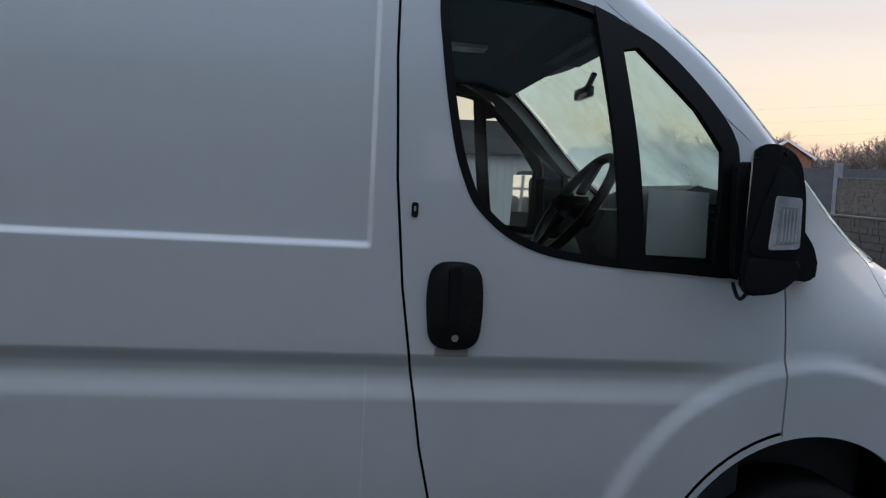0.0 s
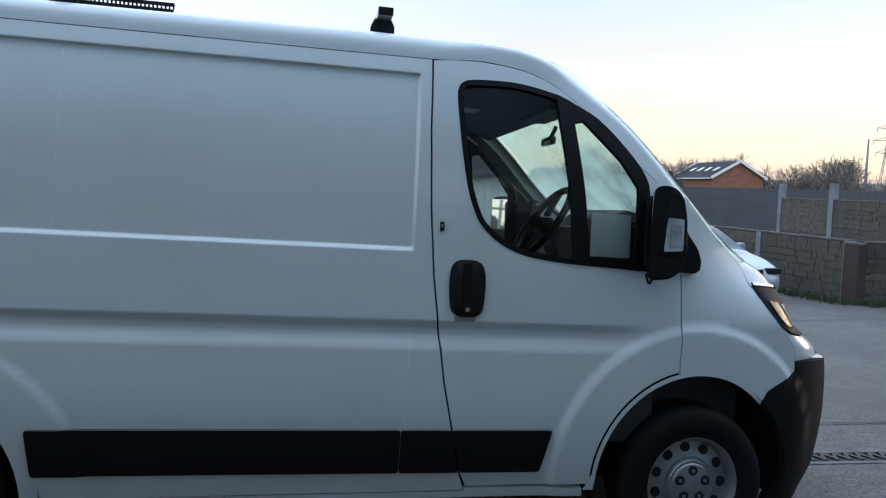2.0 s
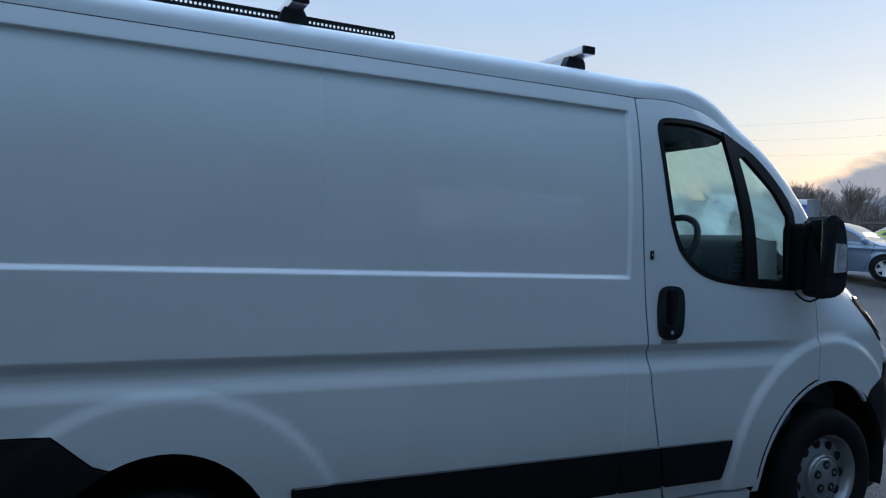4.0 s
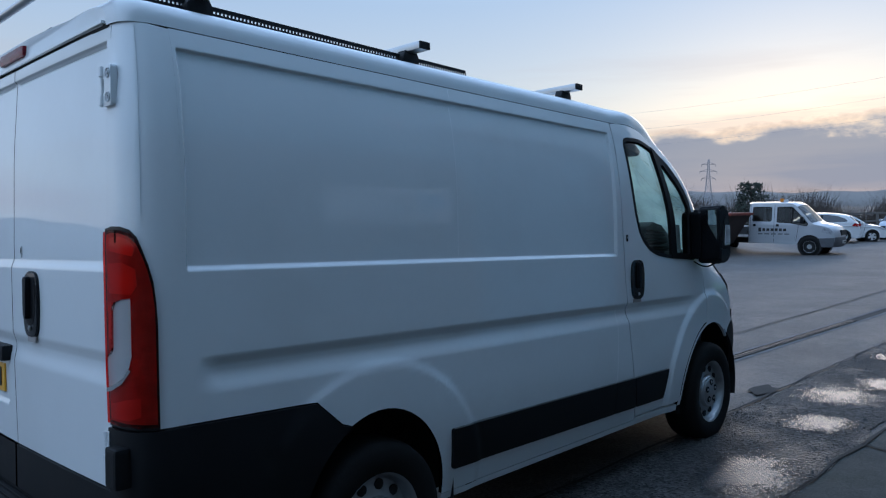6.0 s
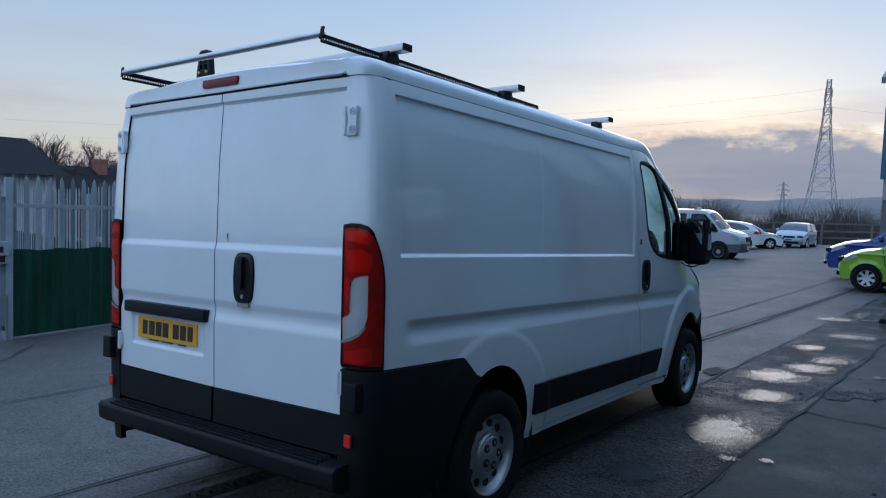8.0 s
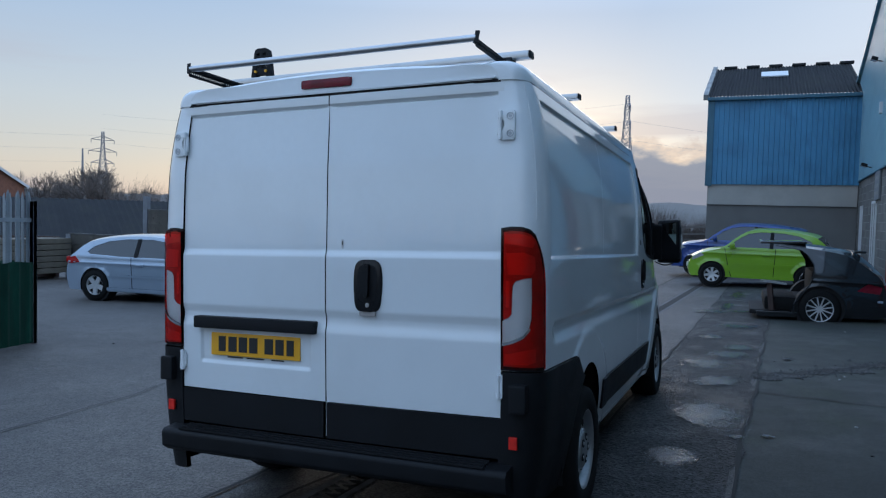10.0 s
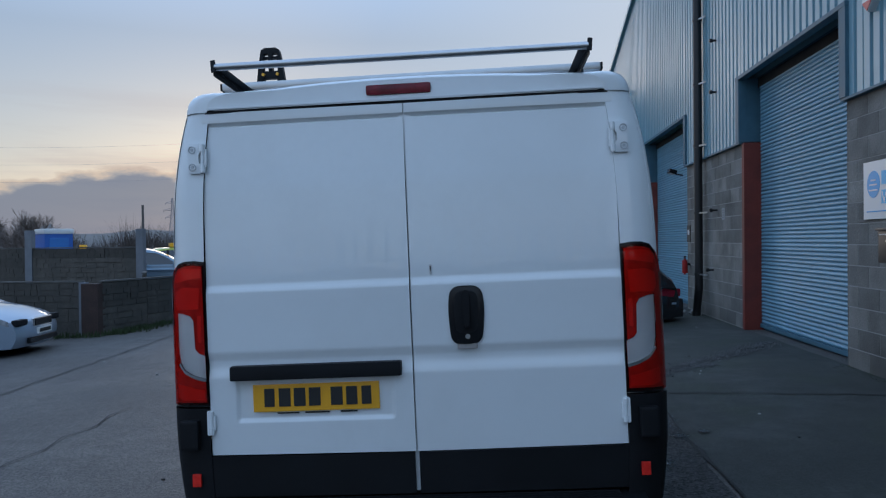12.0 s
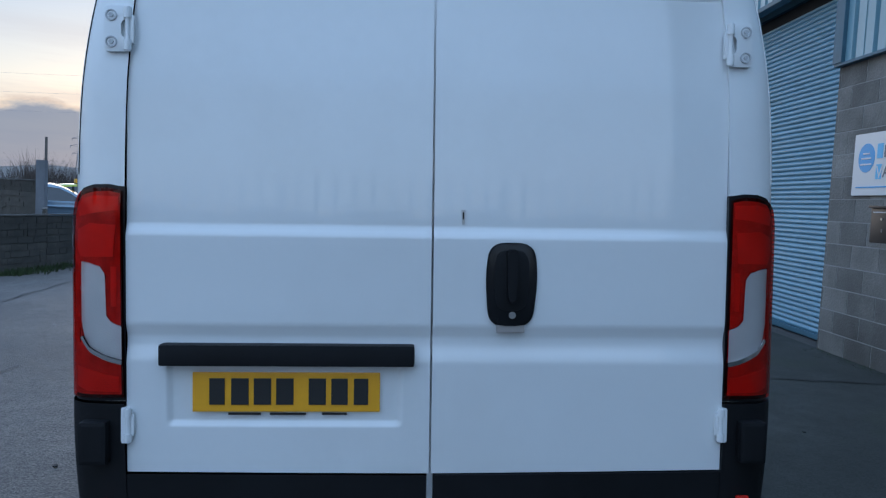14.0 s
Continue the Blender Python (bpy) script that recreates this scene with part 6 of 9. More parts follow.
# flashing under the cladding, trim round the openings
for a, b in SPANS:
    part("sill_flashing", box(bmesh.new(), ((a + b) / 2, 0.03, TOP + 0.005), (b - a, 0.12, 0.03), bevel=0.004), trim_blue, wall_unit)
for n, (a, b) in enumerate(OPENINGS):
    part("lintel_flashing", box(bmesh.new(), ((a + b) / 2, 0.04, 4.035), (b - a + 0.30, 0.13, 0.055), bevel=0.006), trim_blue, wall_unit)
    for x, s in ((a, -1), (b, 1)):
        part("jamb_trim", box(bmesh.new(), (x + s * 0.065, 0.035, (TOP + 4.0) / 2 + 0.02), (0.16, 0.13, 4.0 - TOP), bevel=0.006), trim_blue, wall_unit)
        part("reveal", box(bmesh.new(), (x - s * 0.004, -0.155, (TOP + 4.0) / 2 + 0.02), (0.012, 0.33, 4.0 - TOP)), trim_blue, wall_unit)
    part("jamb_column", box(bmesh.new(), (b - 0.055, -0.12, TOP / 2 - 0.15), (0.11, 0.34, TOP + 0.3), bevel=0.008), red_oxide, wall_unit, "red-painted steel jamb")
    part("jamb_column", box(bmesh.new(), (a + 0.02, -0.16, TOP / 2 - 0.15), (0.04, 0.25, TOP + 0.3), bevel=0.006), red_oxide if n else block_far, wall_unit)
    door = thing("roller_shutter", WALL @ Matrix.Translation((0, -0.22, 0)), "closed pale blue steel roller shutter door", "shutter", "roller shutters")
    # near-black strip in place of the shade under the lintel flashing
    part("head_box", box(bmesh.new(), ((a + b) / 2, -0.01, 3.94), (b - a - 0.03, 0.06, 0.14), bevel=0.01), gap_dark, door, "dark strip standing in for the shade under the lintel")
    w = b - a - 0.13
    zl = ground_z(3 + a, -4.3) + 0.02
    pitch = 0.057
    bm = bmesh.new()
    prof = [(0.0, 0.0), (0.010, 0.006), (0.019, 0.020), (0.017, 0.038), (0.004, 0.048), (0.0, pitch)]
    for i in range(len(prof) - 1):
        (y0, z0), (y1, z1) = prof[i], prof[i + 1]
        bm.faces.new([bm.verts.new(p) for p in ((-w / 2, y0, z0), (w / 2, y0, z0), (w / 2, y1, z1), (-w / 2, y1, z1))])
    bmesh.ops.remove_doubles(bm, verts=bm.verts, dist=1e-5)
    ob = part("slat", bm, shutter_blue, door, smooth=80)
    me = ob.data
    bpy.data.objects.remove(ob)
    rows = int((3.92 - zl - 0.06) / pitch)
    for i in range(rows):
        shared("slat", me, door, Matrix.Translation(((a + b) / 2 - 0.03, 0, zl + 0.06 + i * pitch)))
    part("bottom_rail", box(bmesh.new(), ((a + b) / 2 - 0.03, 0.01, zl + 0.03), (w, 0.05, 0.06), bevel=0.008), trim_blue, door)
# roof edge, gable verge
bm = bmesh.new()
beam(bm, (5.0, 0.04, 10.24), (23.25, 0.04, roofline(23.25) + 0.04), 0.22, 0.12)
beam(bm, (5.0, 0.04, 10.24), (-13.0, 0.04, roofline(-13.0) + 0.04), 0.22, 0.12)
part("verge_trim", bm, clad_deep, wall_unit)
bm = bmesh.new()
prism(bm, [(-13.0, -0.5), (23.2, -0.5), (23.2, roofline(23.2)), (5, 10.2), (-13.0, roofline(-13.0))], -0.24, -14.0)
tagged(part("unit_shell", bm, trim_blue, m=WALL), "body of the industrial units behind the front wall", "building", kind="structure")


def on_wall(name, x, z, label, category, y=0.028):
    return thing(name, WALL @ Matrix.Translation((x, y, z)), label, category)


# down-pipe
dp = on_wall("downpipe", 5.78, 0, "black plastic downpipe with wall brackets", "pipe")
bm = cyl(bmesh.new(), (0, 0.13, 3.75), 0.076, 6.4, "z", 20)
part("pipe", bm, pipe_black, dp, "", 50)
bm = bar(bar(bmesh.new(), (0, 0.13, 0.60), (0.10, 0.15, 0.12), 0.076, 20), (0.10, 0.15, 0.14), (0.10, 0.17, -0.02), 0.080, 20)
part("shoe", bm, pipe_black, dp, "", 50)
bm = bar(bmesh.new(), (0, 0.13, 6.93), (-0.12, 0.05, 7.15), 0.076, 20)
part("swan_neck", bm, pipe_black, dp, "", 50)
for z in (0.85, 2.0, 3.25, 4.4, 5.6):
    part("collar", cyl(bmesh.new(), (0, 0.13, z), 0.086, 0.05, "z", 20, bevel=0.006), pipe_black, dp, "", 40)
    part("bracket", beam(bmesh.new(), (-0.30, 0.05, z), (0, 0.16, z), 0.016, 0.03), steel, dp)
for x, z in ((5.25, 0.95), (5.0, 2.02), (4.95, 4.1), (4.93, 5.0), (4.90, 5.9)):
    f = on_wall("wall_lug", x, z, "small black lug on the wall", "fitting")
    part("arm", bar(bmesh.new(), (0, 0, 0), (0, 0.10, 0), 0.018), pipe_black, f)
    part("knob", cyl(bmesh.new(), (0, 0.11, 0), 0.035, 0.06, "y", 14, bevel=0.01), pipe_black, f)


def floodlight(x, z):
    f = on_wall("floodlight", x, z, "small black floodlight on a bracket", "lamp")
    part("bracket", beam(bmesh.new(), (0, 0, 0), (0, 0.16, 0.03), 0.03, 0.03), pipe_black, f)
    part("head", box(bmesh.new(), (-0.03, 0.24, 0.0), (0.24, 0.16, 0.09), pose(0, 0, 0, 18, 0, 0), bevel=0.015), gloss_black, f)
    part("glass", box(bmesh.new(), (-0.03, 0.24, -0.047), (0.20, 0.12, 0.008), pose(0, 0, 0, 18, 0, 0)), clear_lens, f)


for x, z in ((14.3, 5.9), (7.55, 2.86), (15.6, 3.2)):
    floodlight(x, z)
f = on_wall("alarm_box", -0.72, 3.93, "white and red alarm bell box", "alarm")
part("case", prism(bmesh.new(), [(-0.11, 0.17), (0.11, 0.17), (0.11, -0.06), (0.0, -0.17), (-0.11, -0.06)], 0.02, 0.11, bevel=0.012), sign_white, f)
part("band", prism(bmesh.new(), [(-0.10, -0.06), (0.10, -0.06), (0.0, -0.155)], 0.105, 0.116), material("alarm_red", (0.5, 0.03, 0.03), 0.4), f)
f = on_wall("alarm_box", 13.8, 4.62, "small white alarm box", "alarm")
part("case", box(bmesh.new(), (0, 0.06, 0), (0.16, 0.09, 0.30), bevel=0.02), sign_white, f)
# notices, key box, extinguisher
f = on_wall("notice", 4.62, 1.94, "small weathered notice on the blockwork", "sign")
part("board", box(bmesh.new(), (0, 0.004, 0), (0.17, 0.006, 0.20)), pale_concrete, f)
for k in range(4):
    part("bar", box(bmesh.new(), (0, 0.009, 0.06 - k * 0.04), (0.11, 0.003, 0.014)), sign_grey, f)
f = on_wall("notice", 7.05, 1.62, "small black and white sign", "sign")
part("board", box(bmesh.new(), (0, 0.006, 0), (0.26, 0.010, 0.34), bevel=0.002), ink_black, f)
part("bar", box(bmesh.new(), (0, 0.013, 0.03), (0.14, 0.003, 0.10)), sign_white, f)
f = on_wall("fire_extinguisher", 7.0, 0.95, "red fire extinguisher hung on the wall", "extinguisher")
part("bottle", cyl(bmesh.new(), (0, 0.10, 0), 0.055, 0.32, "z", 18, bevel=0.03), material("ext_red", (0.42, 0.02, 0.02), 0.3, coat=0.4), f, "", 50)
part("valve", cyl(bmesh.new(), (0, 0.10, 0.185), 0.022, 0.07, "z", 12), ink_black, f)
part("bracket", box(bmesh.new(), (0, 0.03, 0.05), (0.10, 0.05, 0.04)), ink_black, f)
# trade sign
sg = on_wall("trade_sign", -1.30, 1.99, "white trade sign with blue emblem and grey lettering", "sign")
part("board", box(bmesh.new(), (0, 0.012, 0), (1.74, 0.016, 0.585), bevel=0.003), sign_white, sg)


def text(name, body, size, mat, parent, m):
    cu = bpy.data.curves.new(name, "FONT")
    cu.body, cu.size, cu.extrude, cu.resolution_u = body, size, 0.001, 3
    cu.align_x = "LEFT"
    tmp = bpy.data.objects.new(name, cu)
    scene.collection.objects.link(tmp)
    me = bpy.data.meshes.new_from_object(tmp.evaluated_get(bpy.context.evaluated_depsgraph_get()))
    bpy.data.objects.remove(tmp)
    me.materials.append(mat)
    ob = new(name, me)
    ob.parent, ob.matrix_local = parent, m
    return ob


face = pose(0, 0.0225, 0, 90, 0, 180)
bm = bmesh.new()
lathe(bm, [(0.0001, 0.0225), (0.135, 0.0225), (0.137, 0.020)], "y", 40, (0.66, 0, 0.06))
for v in bm.verts:
    v.co.x = 0.66 + (v.co.x - 0.66) * 0.95
part("emblem", bm, sign_blue, sg, "round blue emblem")
for z, w in ((0.10, 0.10), (0.055, 0.15), (0.0, 0.17)):
    part("emblem_stroke", box(bmesh.new(), (0.66, 0.0245, z), (w, 0.003, 0.014), bevel=0.001), sign_white, sg)
for x, z in ((0.455, 0.115), (0.455, -0.075), (0.085, -0.075)):
    part("letter_tile", box(bmesh.new(), (x, 0.0215, z), (0.085, 0.003, 0.135)), material("tile_blue", (0.09, 0.45, 0.75), 0.4), sg)
for k in range(8):
    part("bar", box(bmesh.new(), (0.365 - k * 0.105, 0.0225, 0.108), (0.044, 0.003, 0.11)), sign_grey, sg)
text("lettering", "V", 0.17, sign_white, sg, Matrix.Translation((0.495, 0.0, -0.135)) @ face)
text("lettering", "AN", 0.155, sign_grey, sg, Matrix.Translation((0.395, 0.0, -0.130)) @ face)
text("lettering", "S", 0.17, sign_white, sg, Matrix.Translation((0.130, 0.0, -0.135)) @ face)
text("lettering", "ALES", 0.155, sign_grey, sg, Matrix.Translation((0.030, 0.0, -0.130)) @ face)
part("bar", box(bmesh.new(), (-0.16, 0.0225, -0.215), (0.62, 0.003, 0.055)), sign_grey, sg)
part("bar", box(bmesh.new(), (0.52, 0.0225, -0.215), (0.55, 0.003, 0.012)), sign_blue, sg)
# post box
pb = on_wall("post_box", -1.17, 1.435, "black metal post box on the wall", "post box")
part("body", box(bmesh.new(), (0, 0.085, -0.01), (0.28, 0.16, 0.31), bevel=0.006), pipe_black, pb, "", 40)
part("flap", box(bmesh.new(), (0, 0.095, 0.152), (0.30, 0.19, 0.022), bevel=0.004), pipe_black, pb, "sloping black lid", 40)
part("slot", box(bmesh.new(), (0, 0.167, 0.105), (0.22, 0.006, 0.012), bevel=0.002), worn_white, pb, "pale worn edge of the letter slot")
part("lock", cyl(bmesh.new(), (-0.02, 0.168, 0.045), 0.011, 0.008, "y", 12), steel, pb)
part("scuff", box(bmesh.new(), (-0.03, 0.166, -0.055), (0.018, 0.003, 0.030)), sign_grey, pb)
# office door and windows in the far bay
for x, w, z0, z1 in ((20.6, 1.0, 0.75, 2.15), (18.2, 0.55, 0.1, 2.15), (14.6, 0.95, 0.1, 2.2)):
    wd = on_wall("window_1" if z0 > 0.5 else "door_1", x, 0, "white-framed unit window" if z0 > 0.5 else "office door with white frame", "window" if z0 > 0.5 else "door")
    wd["kind"] = "structure"
    part("pane", box(bmesh.new(), (0, 0.004, (z0 + z1) / 2), (w, 0.02, z1 - z0)), gloss_black, wd)
    for dx in (-w / 2, 0, w / 2):
        part("frame_bar", box(bmesh.new(), (dx, 0.02, (z0 + z1) / 2), (0.07, 0.04, z1 - z0 + 0.07)), sign_white, wd)
    for dz in (z0, z1):
        part("frame_bar", box(bmesh.new(), (0, 0.0225, dz), (w + 0.07, 0.045, 0.07)), sign_white, wd)
f = on_wall("unit_sign", 13.9, 2.62, "dark framed unit sign", "sign")
part("board", box(bmesh.new(), (0, 0.03, 0), (1.1, 0.05, 0.75), bevel=0.01), sign_grey, f)
for k in range(3):
    part("bar", box(bmesh.new(), (0, 0.058, 0.2 - 0.2 * k), (0.8, 0.004, 0.09)), pale_concrete, f)

# ---------------------------------------------------------------- end building across the yard
roof_grey = material("fibre_cement", (0.036, 0.037, 0.040), 0.95, spec=0.15, vary=0.25, scale=1.0, fine=20, dark=(0.04, 0.04, 0.035), dark_amount=0.6, dark_scale=1.0)
render_cream = material("render_cream", (0.42, 0.40, 0.36), 0.9, vary=0.12, scale=1.0, dark=(0.25, 0.23, 0.2), dark_amount=0.4)
render_grey = material("render_grey", (0.17, 0.165, 0.155), 0.9, vary=0.15, scale=1.0)
XE = 22.8
eb = thing("end_building", Matrix(), "blue-clad workshop with a dark corrugated roof", "building")
bm = box(bmesh.new(), (XE + 5, -2.45, 1.55), (10, 4.75, 4.2))
part("wall", bm, render_grey, eb)
part("cream_band", box(bmesh.new(), (XE - 0.03, -2.45, 2.555), (0.06, 4.72, 0.74)), render_cream, eb)
bm = bmesh.new()
k = 0
y = -0.10
pts = []
while y > -4.78:
    for f, d in ((0, 0), (0.3, 0), (0.42, 1), (0.62, 1), (0.74, 0)):
        pts.append((XE - 0.10 - 0.035 * d, y - f * 0.165))
    y -= 0.165
lo = [bm.verts.new((p[0], p[1], 2.90)) for p in pts]
hi = [bm.verts.new((p[0], p[1], 5.87)) for p in pts]
for i in range(len(pts) - 1):
    bm.faces.new((lo[i], lo[i + 1], hi[i + 1], hi[i]))
part("cladding", bm, material("clad_mid_blue", (0.085, 0.26, 0.42), 0.45, vary=0.12, scale=0.8, dark=(0.03, 0.1, 0.18), dark_amount=0.4), eb)
part("corner_trim", box(bmesh.new(), (XE - 0.06, -0.10, 4.37), (0.22, 0.22, 3.05)), trim_blue, eb)
part("cladding_core", box(bmesh.new(), (XE + 5, -2.45, 4.37), (10.0, 4.6, 2.96)), trim_blue, eb)
part("gutter", box(bmesh.new(), (XE - 0.18, -2.45, 5.90), (0.16, 4.95, 0.12), bevel=0.02), trim_blue, eb)
bm = bmesh.new()
n = 44
lo, hi = [], []
for i in range(n * 2 + 1):
    y = 0.05 - 4.95 * i / (n * 2)
    dz = 0.05 if i % 2 else 0.0
    lo.append(bm.verts.new((XE - 0.15, y, 5.95 + dz)))
    hi.append(bm.verts.new((XE + 5.0, y, 7.90 + dz)))
for i in range(n * 2):
    bm.faces.new((lo[i], lo[i + 1], hi[i + 1], hi[i]))
part("roof", bm, roof_grey, eb, "dark corrugated roof sheets")
for i in range(6):
    part("ridge_cap", box(bmesh.new(), (XE + 5.0, -0.5 - i * 0.85, 7.96), (0.3, 0.5, 0.10), bevel=0.03), roof_grey, eb)
part("rooflight", box(bmesh.new(), (XE + 3.3, -2.15, 7.33), (0.9, 0.95, 0.05), Matrix.Translation((XE + 3.3, -2.15, 7.33)) @ pose(0, 0, 0, 0, -20.8, 0) @ Matrix.Translation((-XE - 3.3, 2.15, -7.33))), sign_white, eb)
part("verge", beam(bmesh.new(), (XE - 0.15, 0.10, 5.97), (XE + 5, 0.10, 7.95), 0.16, 0.20), pale_concrete, eb)

# ---------------------------------------------------------------- walls of the yard
panel_stone = material("panel_concrete", (0.088, 0.079, 0.067), 0.95, vary=0.30, scale=4.0, fine=30, bump=1.0, dark=(0.06, 0.058, 0.05), dark_amount=0.7, dark_scale=1.6, per_object=0.25, bump_scale=16)
post_pale = material("post_concrete", (0.19, 0.20, 0.22), 0.85, vary=0.15, scale=4, fine=30, dark=(0.10, 0.105, 0.11), dark_amount=0.5)
coping_grey = material("coping_grey", (0.115, 0.110, 0.102), 0.9, vary=0.3, scale=3, fine=30, bump=0.4, dark=(0.06, 0.06, 0.052), dark_amount=0.6, dark_scale=2)
rust_steel = material("rust_steel", (0.055, 0.032, 0.026), 0.8, vary=0.35, scale=4, fine=30, bump=0.3)


def stone_course(w, h, seed):
    """One panel course with a face of uneven stones."""
    rng = random.Random(seed)
    bm = box(bmesh.new(), (0, 0, 0), (w, 0.05, h - 0.003))
    for row in (-1, 1):
        zc = row * h / 4 + rng.uniform(-0.012, 0.012)
        x = -w / 2 + 0.01
        while x < w / 2 - 0.06:
            sw = min(rng.uniform(0.10, 0.50), w / 2 - 0.01 - x)
            hh = h / 2 - rng.uniform(0.008, 0.035)
            for s in (-1, 1):
                box(bm, (x + sw / 2, s * 0.028, zc), (sw - rng.uniform(0.006, 0.02), rng.uniform(0.008, 0.030), hh), pose(0, 0, 0, 0, rng.uniform(-1.2, 1.2), 0))
            x += sw
    ob = part("course", bm, panel_stone)
    me = ob.data
    bpy.data.objects.remove(ob)
    return me


course_cache = {}


def panel_wall(name, pts, top, bottom, post_top, label, post_w=0.13, cap=True, posts=True):
    th = thing(name, Matrix(), label, "wall", kind="structure")
    for k in range(len(pts) - 1):
        a, b = Vector(pts[k]), Vector(pts[k + 1])
        d = b - a
        yaw = math.degrees(math.atan2(d.y, d.x))
        w = d.length - (post_w if posts else 0.004)
        h = 0.27
        z = top - h / 2
        i = 0
        while z > bottom - 0.1:
            key = (round(w, 1), (k * 3 + i) % 5)
            if key not in course_cache:
                course_cache[key] = stone_course(w, h, key[1] + 7)
            m = (a + b) / 2
            shared("course", course_cache[key], th, pose(m.x, m.y, z, 0, 0, yaw))
            z -= h
            i += 1
        if cap:
            part("coping", beam(bmesh.new(), (a.x, a.y, top + 0.025), (b.x, b.y, top + 0.025), 0.10, 0.03, bevel=0.006), coping_grey, th)
    if posts:
        for p in pts:
            part("post", box(bmesh.new(), (p[0], p[1], (post_top + bottom) / 2 - 0.1), (post_w, post_w + 0.03, post_top - bottom + 0.2), bevel=0.008), post_pale, th, "pale concrete post")
    return th


panel_wall("wall_low", [(12.45, 7.18), (11.15, 7.55), (9.86, 7.92)], 0.72, -0.4, 0.74, "low concrete panel wall with rough stone face", cap=2, posts=False)
panel_wall("wall_yard", [(9.80, 8.25), (9.75, 10.9), (9.70, 13.5), (9.65, 16.0)], 0.72, -0.6, 0.73, "low grey concrete panel wall along the yard", cap=2)
bm = bmesh.new()
prism(bm, [(9.70, 7.90), (10.02, 7.86), (9.95, 8.22), (9.68, 8.25)], -0.45, 0.70, "xy", bevel=0.01)
tagged(part("corner_plate", bm, rust_steel), "rusty brown steel plate at the wall corner", "plate", kind="structure")
panel_wall("wall_upper", [(14.43, 9.2), (15.2, 12.85), (16.0, 16.6), (16.9, 20.4)], 1.42, -0.5, 1.95, "tall concrete panel wall with pale posts", post_w=0.18)
panel_wall("wall_back", [(13.3, 8.6), (14.35, 9.05)], 0.75, -0.5, 0.9, "short stub of panel wall", cap=2, posts=False)
bm = bmesh.new()
beam(bm, (9.5, 16.3, 0.0), (8.0, 20, 0.0), 0.2, 1.3)
tagged(part("board_wall", bm, rust_steel), "dark timber boarding", "wall", kind="structure")
# timber stack beyond the wall's end
for i in range(6):
    t = thing("timber_baulk", Matrix.Translation((8.6, 16.2, -0.25 + 0.16 * i)), "weathered timber baulk in a stack", "timber", "timber stack")
    part("baulk", box(bmesh.new(), (0, 0, 0), (1.8, 0.9, 0.14), bevel=0.01), material("weathered_wood", (0.14, 0.12, 0.09), 0.9, vary=0.3, scale=5), t)

# ---------------------------------------------------------------- palisade fences and gate
galv = material("galvanised", (0.30, 0.33, 0.35), 0.55, 0.35, vary=0.2, scale=3, fine=30, per_object=0.38)
sheet_green = material("sheet_green", (0.008, 0.048, 0.030), 0.8, vary=0.4, scale=4, fine=26, spec=0.2, stretch=(2.2, 2.2, 0.35), dark=(0.005, 0.026, 0.015), dark_amount=0.85, dark_scale=2.2)
bm = bmesh.new()
pr = [(-0.034, 0.0), (-0.022, 0.012), (0.0, 0.006), (0.022, 0.012), (0.034, 0.0), (0.022, 0.004), (0.0, -0.002), (-0.022, 0.004)]
lo = [bm.verts.new((x, y, 0.08)) for x, y in pr]
hi = [bm.verts.new((x, y, 1.88 if abs(x) > 0.03 else (2.0 if abs(x) < 0.01 else 1.95))) for x, y in pr]
bm.faces.new(lo)
bm.faces.new(hi[::-1])
for i in range(8):
    bm.faces.new((lo[i], lo[(i + 1) % 8], hi[(i + 1) % 8], hi[i]))
ob = part("pale", bm, galv)
pale_me = ob.data
bpy.data.objects.remove(ob)


def palisade(pts, label, spacing=0.155, tall=1.0, sheet=True):
    th = thing("palisade_fence", Matrix(), label, "fence", kind="structure")
    for a, b in zip(pts, pts[1:]):
        a, b = Vector(a), Vector(b)
        d = b - a
        yaw = math.degrees(math.atan2(d.y, d.x))
        n = int(d.length / spacing)
        for i in range(n):
            p = a.lerp(b, (i + 0.5) / n)
            shared("pale", pale_me, th, pose(p.x, p.y, ground_z(p.x, p.y), 0, 0, yaw) @ Matrix.Diagonal((1, 1, tall, 1)))
        for z in (0.35, 1.62):
            part("rail", beam(bmesh.new(), (a.x, a.y, ground_z(a.x, a.y) + z * tall), (b.x, b.y, ground_z(b.x, b.y) + z * tall), 0.02, 0.05), galv, th)
        k = max(1, round(d.length / 2.7))
        for i in range(k + 1):
            p = a.lerp(b, i / k)
            part("post", box(bmesh.new(), (p.x, p.y, ground_z(p.x, p.y) + 0.92 * tall), (0.055, 0.10, 1.9 * tall), bevel=0.004), galv, th)
        if sheet:
            no = Vector((d.y, -d.x)).normalized() * (0.04 if d.x > 0 else -0.04)
            bm = bmesh.new()
            m = max(2, int(d.length / 0.06))
            lo, hi = [], []
            for i in range(m + 1):
                p = a.lerp(b, i / m) + no * (1 + 0.55 * (i % 3 == 0))
                z = ground_z(p.x, p.y)
                lo.append(bm.verts.new((p.x, p.y, z + 0.02)))
                hi.append(bm.verts.new((p.x, p.y, z + 1.08 + 0.01 * math.sin(i * 0.7))))
            for i in range(m):
                bm.faces.new((lo[i], lo[i + 1], hi[i + 1], hi[i]))
            part("sheeting", bm, sheet_green, th, "dark green sheeting on the lower half")
    return th


